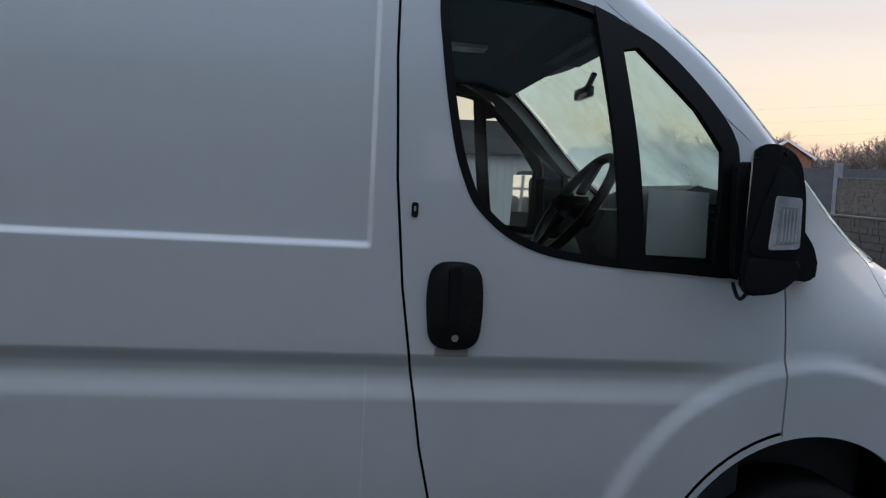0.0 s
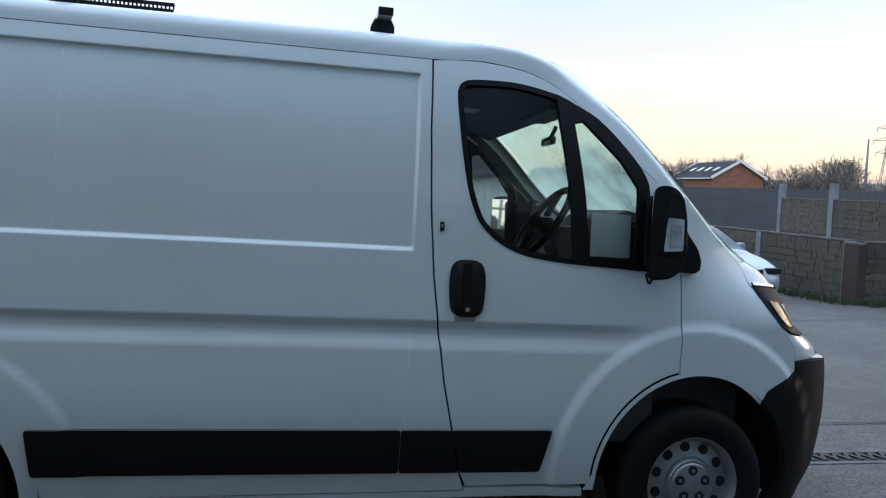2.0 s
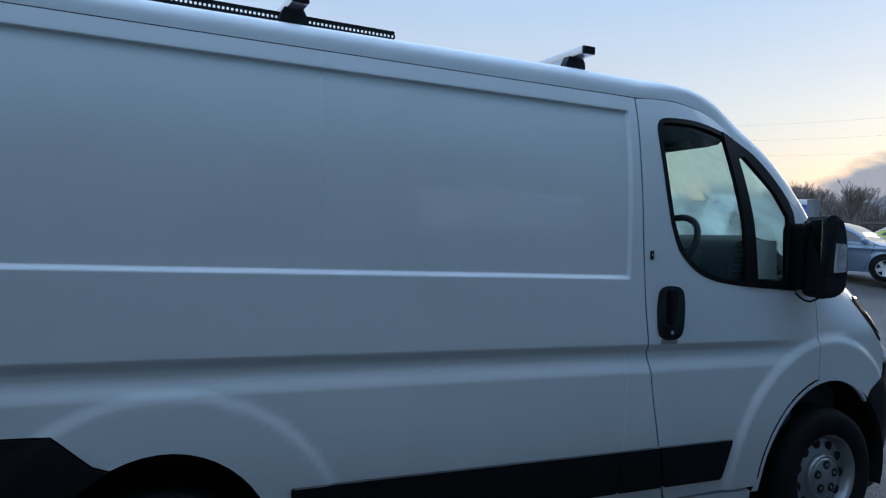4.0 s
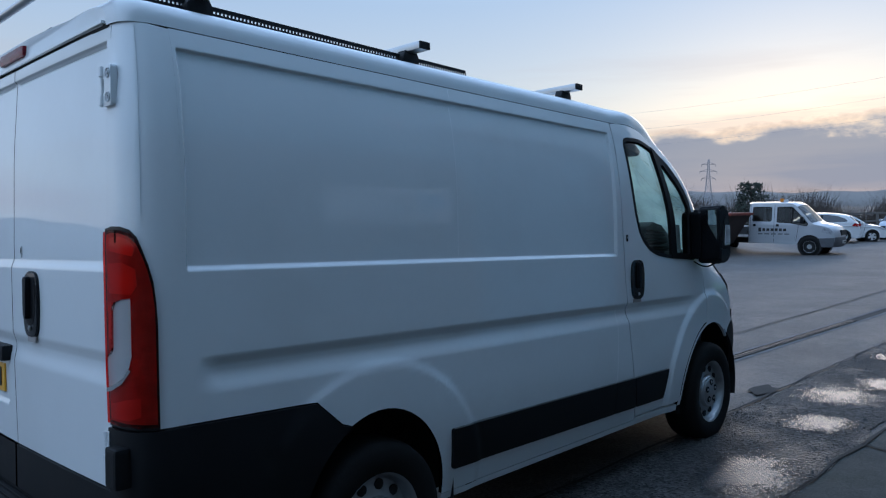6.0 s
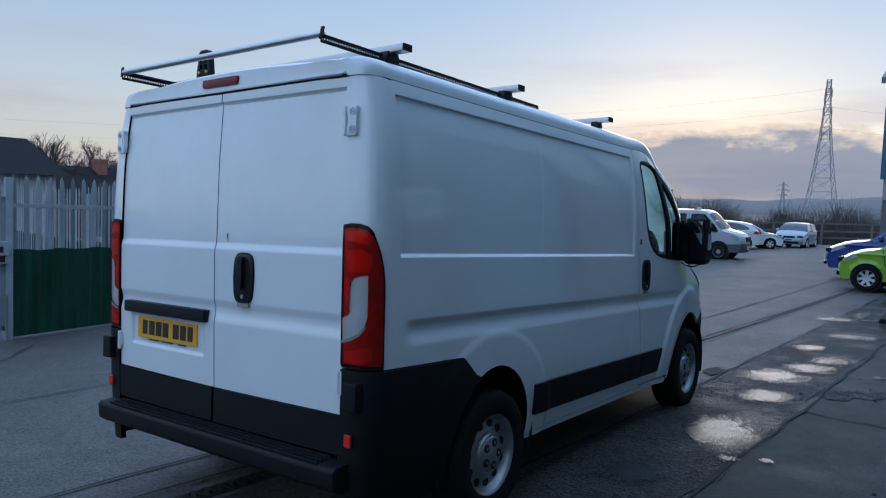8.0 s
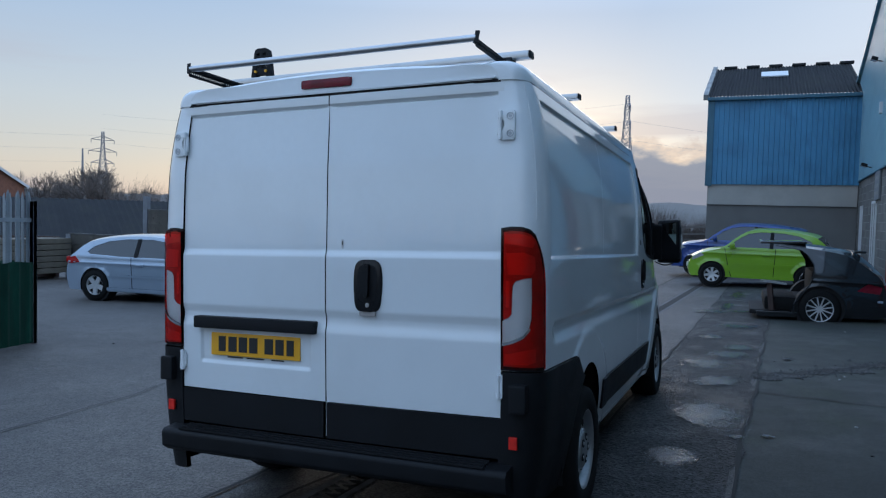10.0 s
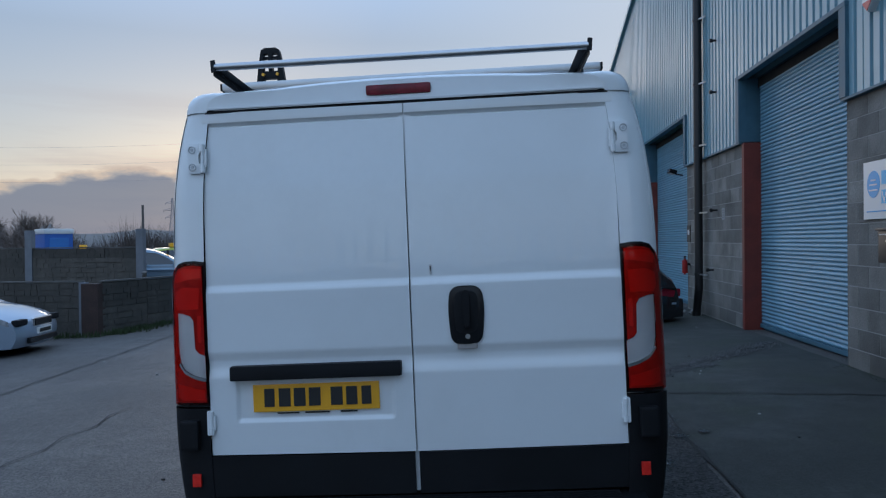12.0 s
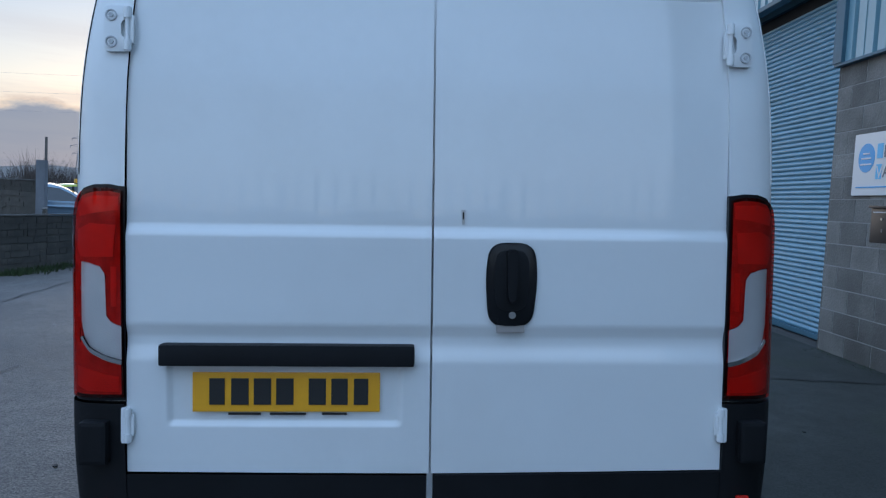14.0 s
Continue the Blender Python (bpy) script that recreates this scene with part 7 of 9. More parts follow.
palisade([(-0.62, 6.55), (1.45, 6.95), (2.6, 14.0)], "galvanised palisade fence with green sheeting below")
palisade([(-9.1, -4.0), (-9.5, 13.5)], "galvanised palisade fence across the entrance side", spacing=0.25, sheet=False, tall=1.17)
gate = thing("palisade_gate", Matrix.Translation((-0.66, 6.42, ground_z(-0.66, 6.42))) @ pose(0, 0, 0, 0, 0, 168), "galvanised palisade gate with a lock box, standing shut", "gate")
part("gate_post", box(bmesh.new(), (0, 0, 0.95), (0.08, 0.08, 2.0), bevel=0.004), galv, gate)
for z in (0.16, 0.92, 1.68):
    part("gate_rail", box(bmesh.new(), (1.3, 0, z), (2.6, 0.05, 0.06), bevel=0.004), galv, gate)
for i in range(16):
    shared("pale", pale_me, gate, Matrix.Translation((0.12 + i * 0.16, 0.03, 0.0)))
part("gate_stile", box(bmesh.new(), (0.06, 0, 0.92), (0.05, 0.05, 1.6), bevel=0.004), galv, gate)
part("sheeting", box(bmesh.new(), (1.35, -0.05, 0.58), (2.4, 0.012, 1.0)), sheet_green, gate)
part("lock_box", box(bmesh.new(), (0.17, 0.05, 1.06), (0.30, 0.13, 0.26), bevel=0.01), galv, gate, "steel lock box")
part("lock_opening", box(bmesh.new(), (0.17, 0.117, 1.10), (0.19, 0.006, 0.07)), gap_dark, gate)
part("bolt", box(bmesh.new(), (0.20, 0.13, 1.045), (0.36, 0.03, 0.035), bevel=0.006), steel, gate)
part("lock_window", box(bmesh.new(), (0.15, 0.117, 0.99), (0.18, 0.006, 0.08)), gap_dark, gate)
part("drop_rod", bar(bmesh.new(), (0.03, 0.08, -0.02), (0.03, 0.08, 0.55), 0.012), galv, gate)


# ---------------------------------------------------------------- cars
def paint(name, c, metal=0.0, rough=0.3):
    return material(name, c, rough, metal, vary=0.05, scale=2, fine=40, coat=0.8, dark=tuple(x * 0.6 for x in c), dark_amount=0.12)


def spoked_wheel(parent, m, r, spokes, mat, w=0.19, cap=False):
    wh = new("wheel")
    wh.parent, wh.matrix_local = parent, m
    part("tyre", lathe(bmesh.new(), [(r * 0.64, -w / 2), (r * 0.9, -w / 2 - 0.006), (r * 0.98, -w * 0.4), (r, -w * 0.25), (r, w * 0.25), (r * 0.98, w * 0.4), (r * 0.9, w / 2), (r * 0.64, w / 2)], seg=32), rubber, wh, "", 50)
    bm = lathe(bmesh.new(), [(r * 0.65, -w / 2), (r * 0.62, -w / 2 + 0.005), (r * 0.60, -w * 0.25), (r * 0.60, w * 0.3)], seg=32)
    cyl(bm, (0, -w * 0.36, 0), r * 0.14, 0.03, "y", 16, bevel=0.006)
    if cap:
        lathe(bm, [(r * 0.60, -w * 0.20), (r * 0.50, -w * 0.30), (r * 0.30, -w * 0.26), (r * 0.24, -w * 0.44), (0.001, -w * 0.46)], seg=32)
    for i in range(0 if cap else spokes):
        a = 2 * math.pi * i / spokes
        t = Vector((math.cos(a), 0, math.sin(a)))
        sw = (1.5 if spokes < 8 else 0.75) * r / max(5, spokes)
        beam(bm, t * r * 0.10 + Vector((0, -w * 0.36, 0)), t * r * 0.63 + Vector((0, -w * 0.44, 0)), sw, 0.025, up=(0, 1, 0))
    part("rim", bm, mat, wh, "", 40)
    part("brake_disc", cyl(bmesh.new(), (0, -w * 0.1, 0), r * 0.58, 0.02, "y", 24), cast_iron, wh)
    return wh


def smooth_line(pts, n):
    """A rounded curve through points, n steps to a span."""
    out = []
    k = len(pts)
    for i in range(k - 1):
        p0, p1, p2, p3 = (Vector(pts[max(0, min(k - 1, j))]) for j in (i - 1, i, i + 1, i + 2))
        for j in range(n):
            t = j / n
            out.append(tuple(0.5 * ((2 * p1) + (p2 - p0) * t + (2 * p0 - 5 * p1 + 4 * p2 - p3) * t * t + (3 * p1 - p0 - 3 * p2 + p3) * t ** 3)))
    out.append(tuple(pts[-1]))
    return out


# side edge and centre line, front to back, for a car 4.2 long and 1.43 high
HATCH_EDGE = [(2.00, 0.22), (2.08, 0.40), (2.05, 0.58), (1.93, 0.70), (1.55, 0.83), (1.10, 0.93), (0.74, 1.16), (0.40, 1.335), (0.0, 1.385), (-0.6, 1.375), (-1.15, 1.315), (-1.55, 1.22), (-1.84, 1.0), (-1.96, 0.88), (-2.03, 0.70), (-2.05, 0.50), (-1.98, 0.25)]
HATCH_MID = [(2.12, 0.22), (2.19, 0.40), (2.16, 0.58), (2.08, 0.72), (1.62, 0.89), (1.00, 0.985), (0.60, 1.25), (0.25, 1.40), (0.0, 1.43), (-0.6, 1.43), (-1.22, 1.38), (-1.70, 1.28), (-1.96, 1.03), (-2.06, 0.90), (-2.12, 0.70), (-2.14, 0.50), (-2.05, 0.25)]
HATCH_GLASS = [(0.95, 0.955), (0.58, 1.185), (0.34, 1.290), (0.0, 1.330), (-0.6, 1.320), (-1.05, 1.262), (-1.36, 1.15), (-1.50, 1.03), (-1.42, 0.985), (-0.6, 0.955)]
BOOT_EDGE = [(2.00, 0.22), (2.08, 0.40), (2.05, 0.58), (1.93, 0.70), (1.50, 0.83), (1.02, 0.93), (0.70, 1.15), (0.36, 1.335), (0.0, 1.385), (-0.5, 1.365), (-0.85, 1.29), (-1.15, 1.15), (-1.48, 0.96), (-1.95, 0.90), (-2.03, 0.70), (-2.05, 0.50), (-1.98, 0.25)]
BOOT_MID = [(2.12, 0.22), (2.19, 0.40), (2.16, 0.58), (2.08, 0.72), (1.58, 0.89), (0.92, 0.985), (0.55, 1.25), (0.22, 1.40), (0.0, 1.43), (-0.5, 1.42), (-0.90, 1.35), (-1.25, 1.18), (-1.58, 1.0), (-2.03, 0.96), (-2.12, 0.70), (-2.14, 0.50), (-2.05, 0.25)]
BOOT_GLASS = [(0.88, 0.955), (0.55, 1.175), (0.32, 1.290), (0.0, 1.330), (-0.45, 1.31), (-0.78, 1.24), (-1.10, 1.08), (-1.18, 1.0), (-1.10, 0.975), (-0.4, 0.955)]


MPV_EDGE = [(2.00, 0.22), (2.08, 0.40), (2.05, 0.58), (1.95, 0.70), (1.64, 0.83), (1.30, 0.93), (0.86, 1.18), (0.44, 1.345), (0.0, 1.395), (-0.7, 1.39), (-1.35, 1.345), (-1.74, 1.26), (-1.94, 0.98), (-1.99, 0.86), (-2.03, 0.70), (-2.05, 0.50), (-1.98, 0.25)]
MPV_MID = [(2.12, 0.22), (2.19, 0.40), (2.16, 0.58), (2.09, 0.72), (1.72, 0.88), (1.22, 0.98), (0.74, 1.26), (0.30, 1.40), (0.0, 1.43), (-0.7, 1.43), (-1.42, 1.39), (-1.84, 1.31), (-2.04, 1.02), (-2.08, 0.90), (-2.12, 0.70), (-2.14, 0.50), (-2.05, 0.25)]
MPV_GLASS = [(1.16, 0.955), (0.74, 1.185), (0.40, 1.300), (0.0, 1.335), (-0.7, 1.330), (-1.30, 1.290), (-1.62, 1.20), (-1.74, 1.03), (-1.66, 0.985), (-0.6, 0.950)]


def smooth_car(name, label, x, y, yaw, L, W, H, wb, r, body_mat, edge, mid, win, spokes=5, cut=None, wheel_mat=None, boot=False, group=""):
    kx, kz = L / 4.2, H / 1.43
    th = thing(name, pose(x, y, ground_z(x, y), 0, 0, yaw), label, "car", group)
    sc = lambda pts: [(a * kx, b * kz) for a, b in pts]
    fn_half = lambda px, z: W / 2 * (1 - 0.10 * max(0, (px / kx - 1.15) / 0.9) ** 2 - 0.08 * max(0, (-px / kx - 1.2) / 0.8) ** 2) - 0.03 * abs(z / kz - 0.58) ** 1.5 - 0.40 * max(0, z - 0.93 * kz) + 0.016 * math.exp(-((z / kz - 0.80) / 0.03) ** 2) + 0.022 * sum(1 - sm(r + 0.05, r + 0.13, math.hypot(px - h, z - r)) for h in (wb / 2 + 0.02, 0.02 - wb / 2))
    hub_f, hub_r = wb / 2 + 0.02, -wb / 2 + 0.02
    E, M = smooth_line(sc(edge), 4), smooth_line(sc(mid), 4)
    for s in (1, -1):
        fn = lambda u, v, s=s: Vector((u, s * fn_half(u, v), v))
        low = 0.20
        arc = lambda c: [(c + (r + 0.045) * math.cos(radians(a)), r + 0.01 + (r + 0.045) * math.sin(radians(a))) for a in range(-20, 201, 10)]
        bottom = [(-1.93 * kx, low)] + [p for p in arc(hub_r)[::-1] if p[1] > low] + ([(cut[0][0], low)] if cut else [p for p in arc(hub_f)[::-1] if p[1] > low])
        if cut:
            top = [p for p in E if p[0] < cut[-1][0]]
            outline = bottom + cut + top
        else:
            outline = bottom + E
        glass_o = sc(win)
        holes = [] if cut else [glass_o]
        side = Shell().add(outline, fn, (0, s, 0), holes=holes, du=0.09, dv=0.07, rim=0.02, vs=[0.76 * kz, 0.78 * kz, 0.80 * kz, 0.82 * kz, 0.84 * kz]).make("side_panel", body_mat, th)
        if cut:
            Shell().add([p for p in glass_o if p[0] < cut[-2][0] - 0.1], fn, (0, s, 0), lift=0.004, rim=0.002).make("side_window", dark_glass, th)
        else:
            post = -0.30 * kx
            zt = float(np.interp(post, [glass_o[4][0], glass_o[3][0]], [glass_o[4][1], glass_o[3][1]]))
            zb = float(np.interp(post, [glass_o[-1][0], glass_o[0][0]], [glass_o[-1][1], glass_o[0][1]]))
            Shell().add(glass_o, fn, (0, s, 0), lift=-0.010, rim=0).make("side_window", dark_glass, th, "dark side window")
            Shell().add([(post - 0.045, zb - 0.01), (post + 0.045, zb - 0.01), (post + 0.03, zt + 0.01), (post - 0.05, zt + 0.01)], fn, (0, s, 0), lift=0.002, rim=0.01).make("door_pillar", seal_black, th)
            for a, b, w in (((post - 0.06, 0.24), (post - 0.10, 0.95 * kz), 0.008), ((1.02 * kx, 0.93 * kz), (0.90 * kx, 0.45), 0.008), ((0.90 * kx, 0.45), (0.80 * kx, 0.24), 0.008)):
                Shell().add([(a[0] - w, a[1]), (a[0] + w, a[1]), (b[0] + w, b[1]), (b[0] - w, b[1])], fn, (0, s, 0), lift=0.0015, rim=0.001, dv=0.05).make("door_gap", seal_black, th)
            Shell().add(rounded([(-0.95 * kx, 0.52 * kz), (0.80 * kx, 0.52 * kz), (0.80 * kx, 0.57 * kz), (-0.95 * kx, 0.57 * kz)], 0.01), fn, (0, s, 0), lift=0.014, rim=0.016, dv=0.02, du=0.1).make("side_moulding", body_mat, th)
            Shell().add(rounded([(-0.95 * kx, 0.225), (0.80 * kx, 0.225), (0.80 * kx, 0.29), (-0.95 * kx, 0.29)], 0.01), fn, (0, s, 0), lift=0.020, rim=0.02, dv=0.02, du=0.1).make("sill_trim", body_mat, th)
            part("door_handle", box(bmesh.new(), (post + 0.12, s * (fn_half(post, 0.80 * kz) + 0.012), 0.79 * kz), (0.17, 0.035, 0.04), bevel=0.015), body_mat, th, "", 50)
            part("wing_mirror", box(bmesh.new(), (0.80 * kx, s * (fn_half(0.8, 0.95 * kz) + 0.10), 0.995 * kz), (0.13, 0.20, 0.13), bevel=0.05), body_mat, th, "", 50)
    # top, nose and tail lofted between the two edges
    def strip(nm, i0, i1, mat, label="", lift=0.0):
        bm = bmesh.new()
        rows = []
        ws = [-1 + k / 7 for k in range(15)]
        for i in range(i0, i1 + 1):
            (ex, ez), (mx, mz) = E[i], M[i]
            row = []
            for w in ws:
                q = abs(w) ** 2.6
                row.append(bm.verts.new((mx + (ex - mx) * q, w * fn_half(ex, ez), mz + (ez - mz) * q + lift * (1 - q))))
            rows.append(row)
        for a, b in zip(rows, rows[1:]):
            for k in range(14):
                bm.faces.new((a[k], a[k + 1], b[k + 1], b[k]))
        return part(nm, bm, mat, th, label, 50)

    first = 7 * 4
    if cut:
        j = min(range(len(E)), key=lambda k: abs(E[k][0] - cut[-1][0]) + (E[k][1] < 1.0) * 9)
        strip("roof", j, 11 * 4, body_mat)
    else:
        strip("front_bumper", 0, 3 * 4 - 1, body_mat)
        strip("bonnet", 3 * 4 - 1, 5 * 4, body_mat)
        strip("windscreen", 5 * 4, 7 * 4, dark_glass)
        strip("roof", 7 * 4, (10 if boot else 11) * 4, body_mat)
    strip("rear_window", (10 if boot else 11) * 4, 12 * 4, dark_glass)
    strip("tailgate", 12 * 4, 14 * 4, body_mat)
    strip("rear_bumper", 14 * 4, 16 * 4, body_mat)
    part("floor_pan", box(bmesh.new(), (-0.05 if not cut else -L * 0.30, 0, 0.34), (L * 0.88 if not cut else L * 0.36, W * 0.80, 0.24)), gap_dark, th)
    if not cut:
        part("cabin_dark", box(bmesh.new(), (-0.25 * kx, 0, 0.74 * kz), (2.2 * kx, W * 0.80, 0.45 * kz)), gap_dark, th)
    for wx in ((hub_r,) if cut else (hub_f, hub_r)):
        for s in (1, -1):
            hy = fn_half(wx, r) - 0.02
            part("arch", cyl(bmesh.new(), (wx, s * (hy - 0.16), r + 0.01), r + 0.05, 0.26, "y", 28), gap_dark, th)
            spoked_wheel(th, pose(wx, s * (hy - 0.085), r, 0, 17, 180 if s > 0 else 0), r, spokes, wheel_mat or alloy)
    for s in (1, -1):
        yy = fn_half(-1.85 * kx, 0.82 * kz)
        fl = lambda u, v, s=s: Vector((u, s * fn_half(u, v), v))
        lo = 0.13 if cut else 0.0
        Shell().add(rounded([(-1.66 * kx, 0.80 * kz - lo), (-1.96 * kx, 0.76 * kz - lo), (-1.99 * kx, 0.88 * kz - lo), (-1.80 * kx, 0.93 * kz - lo)], 0.02), fl, (0, s, 0), lift=0.008, rim=0.012).make("tail_light", brake_lens if cut else red_lens, th, "red tail lamp")
        bm = box(bmesh.new(), (-2.05 * kx, s * W * 0.36, 0.84 * kz - lo), (0.08, W * 0.16, 0.14), bevel=0.03)
        part("tail_lens", bm, brake_lens if cut else red_lens, th, "", 50)
        if not cut:
            Shell().add(rounded([(1.62 * kx, 0.735 * kz), (1.98 * kx, 0.60 * kz), (1.96 * kx, 0.69 * kz), (1.72 * kx, 0.795 * kz)], 0.015), fl, (0, s, 0), lift=0.008, rim=0.012).make("headlight", bpy.data.materials["lamp_grey"], th, "grey headlamp")
            part("head_lens", box(bmesh.new(), (2.06 * kx, s * W * 0.345, 0.655 * kz), (0.13, W * 0.19, 0.11), bevel=0.035), headlamp, th, "", 50)
    if not cut:
        part("grille", box(bmesh.new(), (2.155 * kx, 0, 0.635 * kz), (0.07, W * 0.36, 0.12), bevel=0.02), gloss_black, th)
        part("grille_surround", box(bmesh.new(), (2.150 * kx, 0, 0.635 * kz), (0.06, W * 0.39, 0.145), bevel=0.02), chrome, th)
        part("lower_grille", box(bmesh.new(), (2.165 * kx, 0, 0.33 * kz), (0.06, W * 0.60, 0.10), bevel=0.02), gloss_black, th)
        pf = part("number_plate", box(bmesh.new(), (2.195 * kx, 0, 0.475 * kz), (0.03, 0.52, 0.11), bevel=0.003), plate_white, th)
        part("bar", box(bmesh.new(), (2.195 * kx + 0.017, 0, 0.475 * kz), (0.004, 0.42, 0.06)), ink_black, pf)
    return th


dark_glass = material("car_glass", (0.020, 0.025, 0.030), 0.05, vary=0.1, spec=0.8, coat=0.25, coat_ior=1.5)
silver = paint("silver_paint", (0.36, 0.43, 0.52), 0.35, 0.3)
lime = paint("lime_paint", (0.22, 0.42, 0.012), 0.0, 0.3)
blue_car = paint("blue_paint", (0.012, 0.045, 0.22), 0.2, 0.28)
black_car = paint("black_paint", (0.012, 0.013, 0.016), 0.2, 0.25)
sky_blue_car = paint("pale_blue_paint", (0.20, 0.28, 0.36), 0.55, 0.32)
white_car = paint("white_car_paint", (0.62, 0.63, 0.64), 0.0, 0.3)

smooth_car("hatchback", "silver three-door hatchback with five-spoke alloy wheels", 7.03, 9.78, -82, 4.20, 1.77, 1.40, 2.58, 0.315, silver, HATCH_EDGE, HATCH_MID, HATCH_GLASS, 5)
smooth_car("small_hatchback", "lime green small three-door hatchback parked side-on", 15.0, -1.90, 88, 3.36, 1.64, 1.46, 2.16, 0.28, lime, HATCH_EDGE, HATCH_MID, HATCH_GLASS, 7)
smooth_car("hatchback", "dark blue hatchback with roof rails parked behind another", 18.7, -1.45, 90, 4.2, 1.75, 1.60, 2.6, 0.31, blue_car, HATCH_EDGE, HATCH_MID, HATCH_GLASS, 5)
smooth_car("saloon_car", "pale blue saloon car behind the panel wall", 16.6, 10.1, -68, 4.55, 1.77, 1.43, 2.65, 0.315, sky_blue_car, BOOT_EDGE, BOOT_MID, BOOT_GLASS, 5, boot=True)
taxi = smooth_car("saloon_car", "lime yellow saloon with a yellow roof box", 24.6, 12.6, -62, 4.5, 1.77, 1.46, 2.65, 0.315, paint("taxi_lime", (0.42, 0.48, 0.04)), BOOT_EDGE, BOOT_MID, BOOT_GLASS, 5, boot=True)
part("roof_sign", box(bmesh.new(), (-0.1, 0, 1.56), (0.25, 0.75, 0.16), bevel=0.03), plate_yellow, taxi)
t2 = smooth_car("saloon_car", "pale saloon with a yellow roof box", 21.9, 14.9, -64, 4.5, 1.77, 1.42, 2.65, 0.315, white_car, BOOT_EDGE, BOOT_MID, BOOT_GLASS, 5, boot=True)
part("roof_sign", box(bmesh.new(), (-0.1, 0, 1.52), (0.25, 0.75, 0.16), bevel=0.03), plate_yellow, t2)
smooth_car("saloon_car", "yellow saloon far along the row", 29.5, 13.4, -64, 4.5, 1.77, 1.42, 2.65, 0.315, plate_yellow, BOOT_EDGE, BOOT_MID, BOOT_GLASS, 5, boot=True)
smooth_car("people_carrier", "silver-blue people carrier facing the yard", 43.2, 6.3, 179, 3.75, 1.66, 1.46, 2.4, 0.29, paint("carrier_paint", (0.30, 0.345, 0.40), 0.35, 0.3), MPV_EDGE, MPV_MID, MPV_GLASS, 5)
smooth_car("hatchback", "pale hatchback parked by the hedge", 38.9, 8.3, -60, 4.0, 1.7, 1.42, 2.5, 0.30, white_car, HATCH_EDGE, HATCH_MID, HATCH_GLASS, 5)
smooth_car("hatchback", "white hatchback with red tail lamps backed to the yard", 36.6, 8.9, 112, 4.0, 1.7, 1.46, 2.5, 0.30, white_car, HATCH_EDGE, HATCH_MID, HATCH_GLASS, 5)

CAB_EDGE = [(1.64, 0.34), (1.70, 0.50), (1.71, 0.70), (1.66, 0.90), (1.50, 1.05), (1.20, 1.14), (0.98, 1.22), (0.70, 1.53), (0.44, 1.82), (0.30, 1.92), (0.10, 1.955), (-1.20, 1.965), (-1.27, 1.94)]
CAB_MID = [(1.80, 0.34), (1.86, 0.50), (1.87, 0.70), (1.84, 0.92), (1.68, 1.10), (1.36, 1.20), (1.10, 1.28), (0.80, 1.60), (0.50, 1.90), (0.32, 1.985), (0.10, 2.02), (-1.20, 2.02), (-1.27, 1.98)]


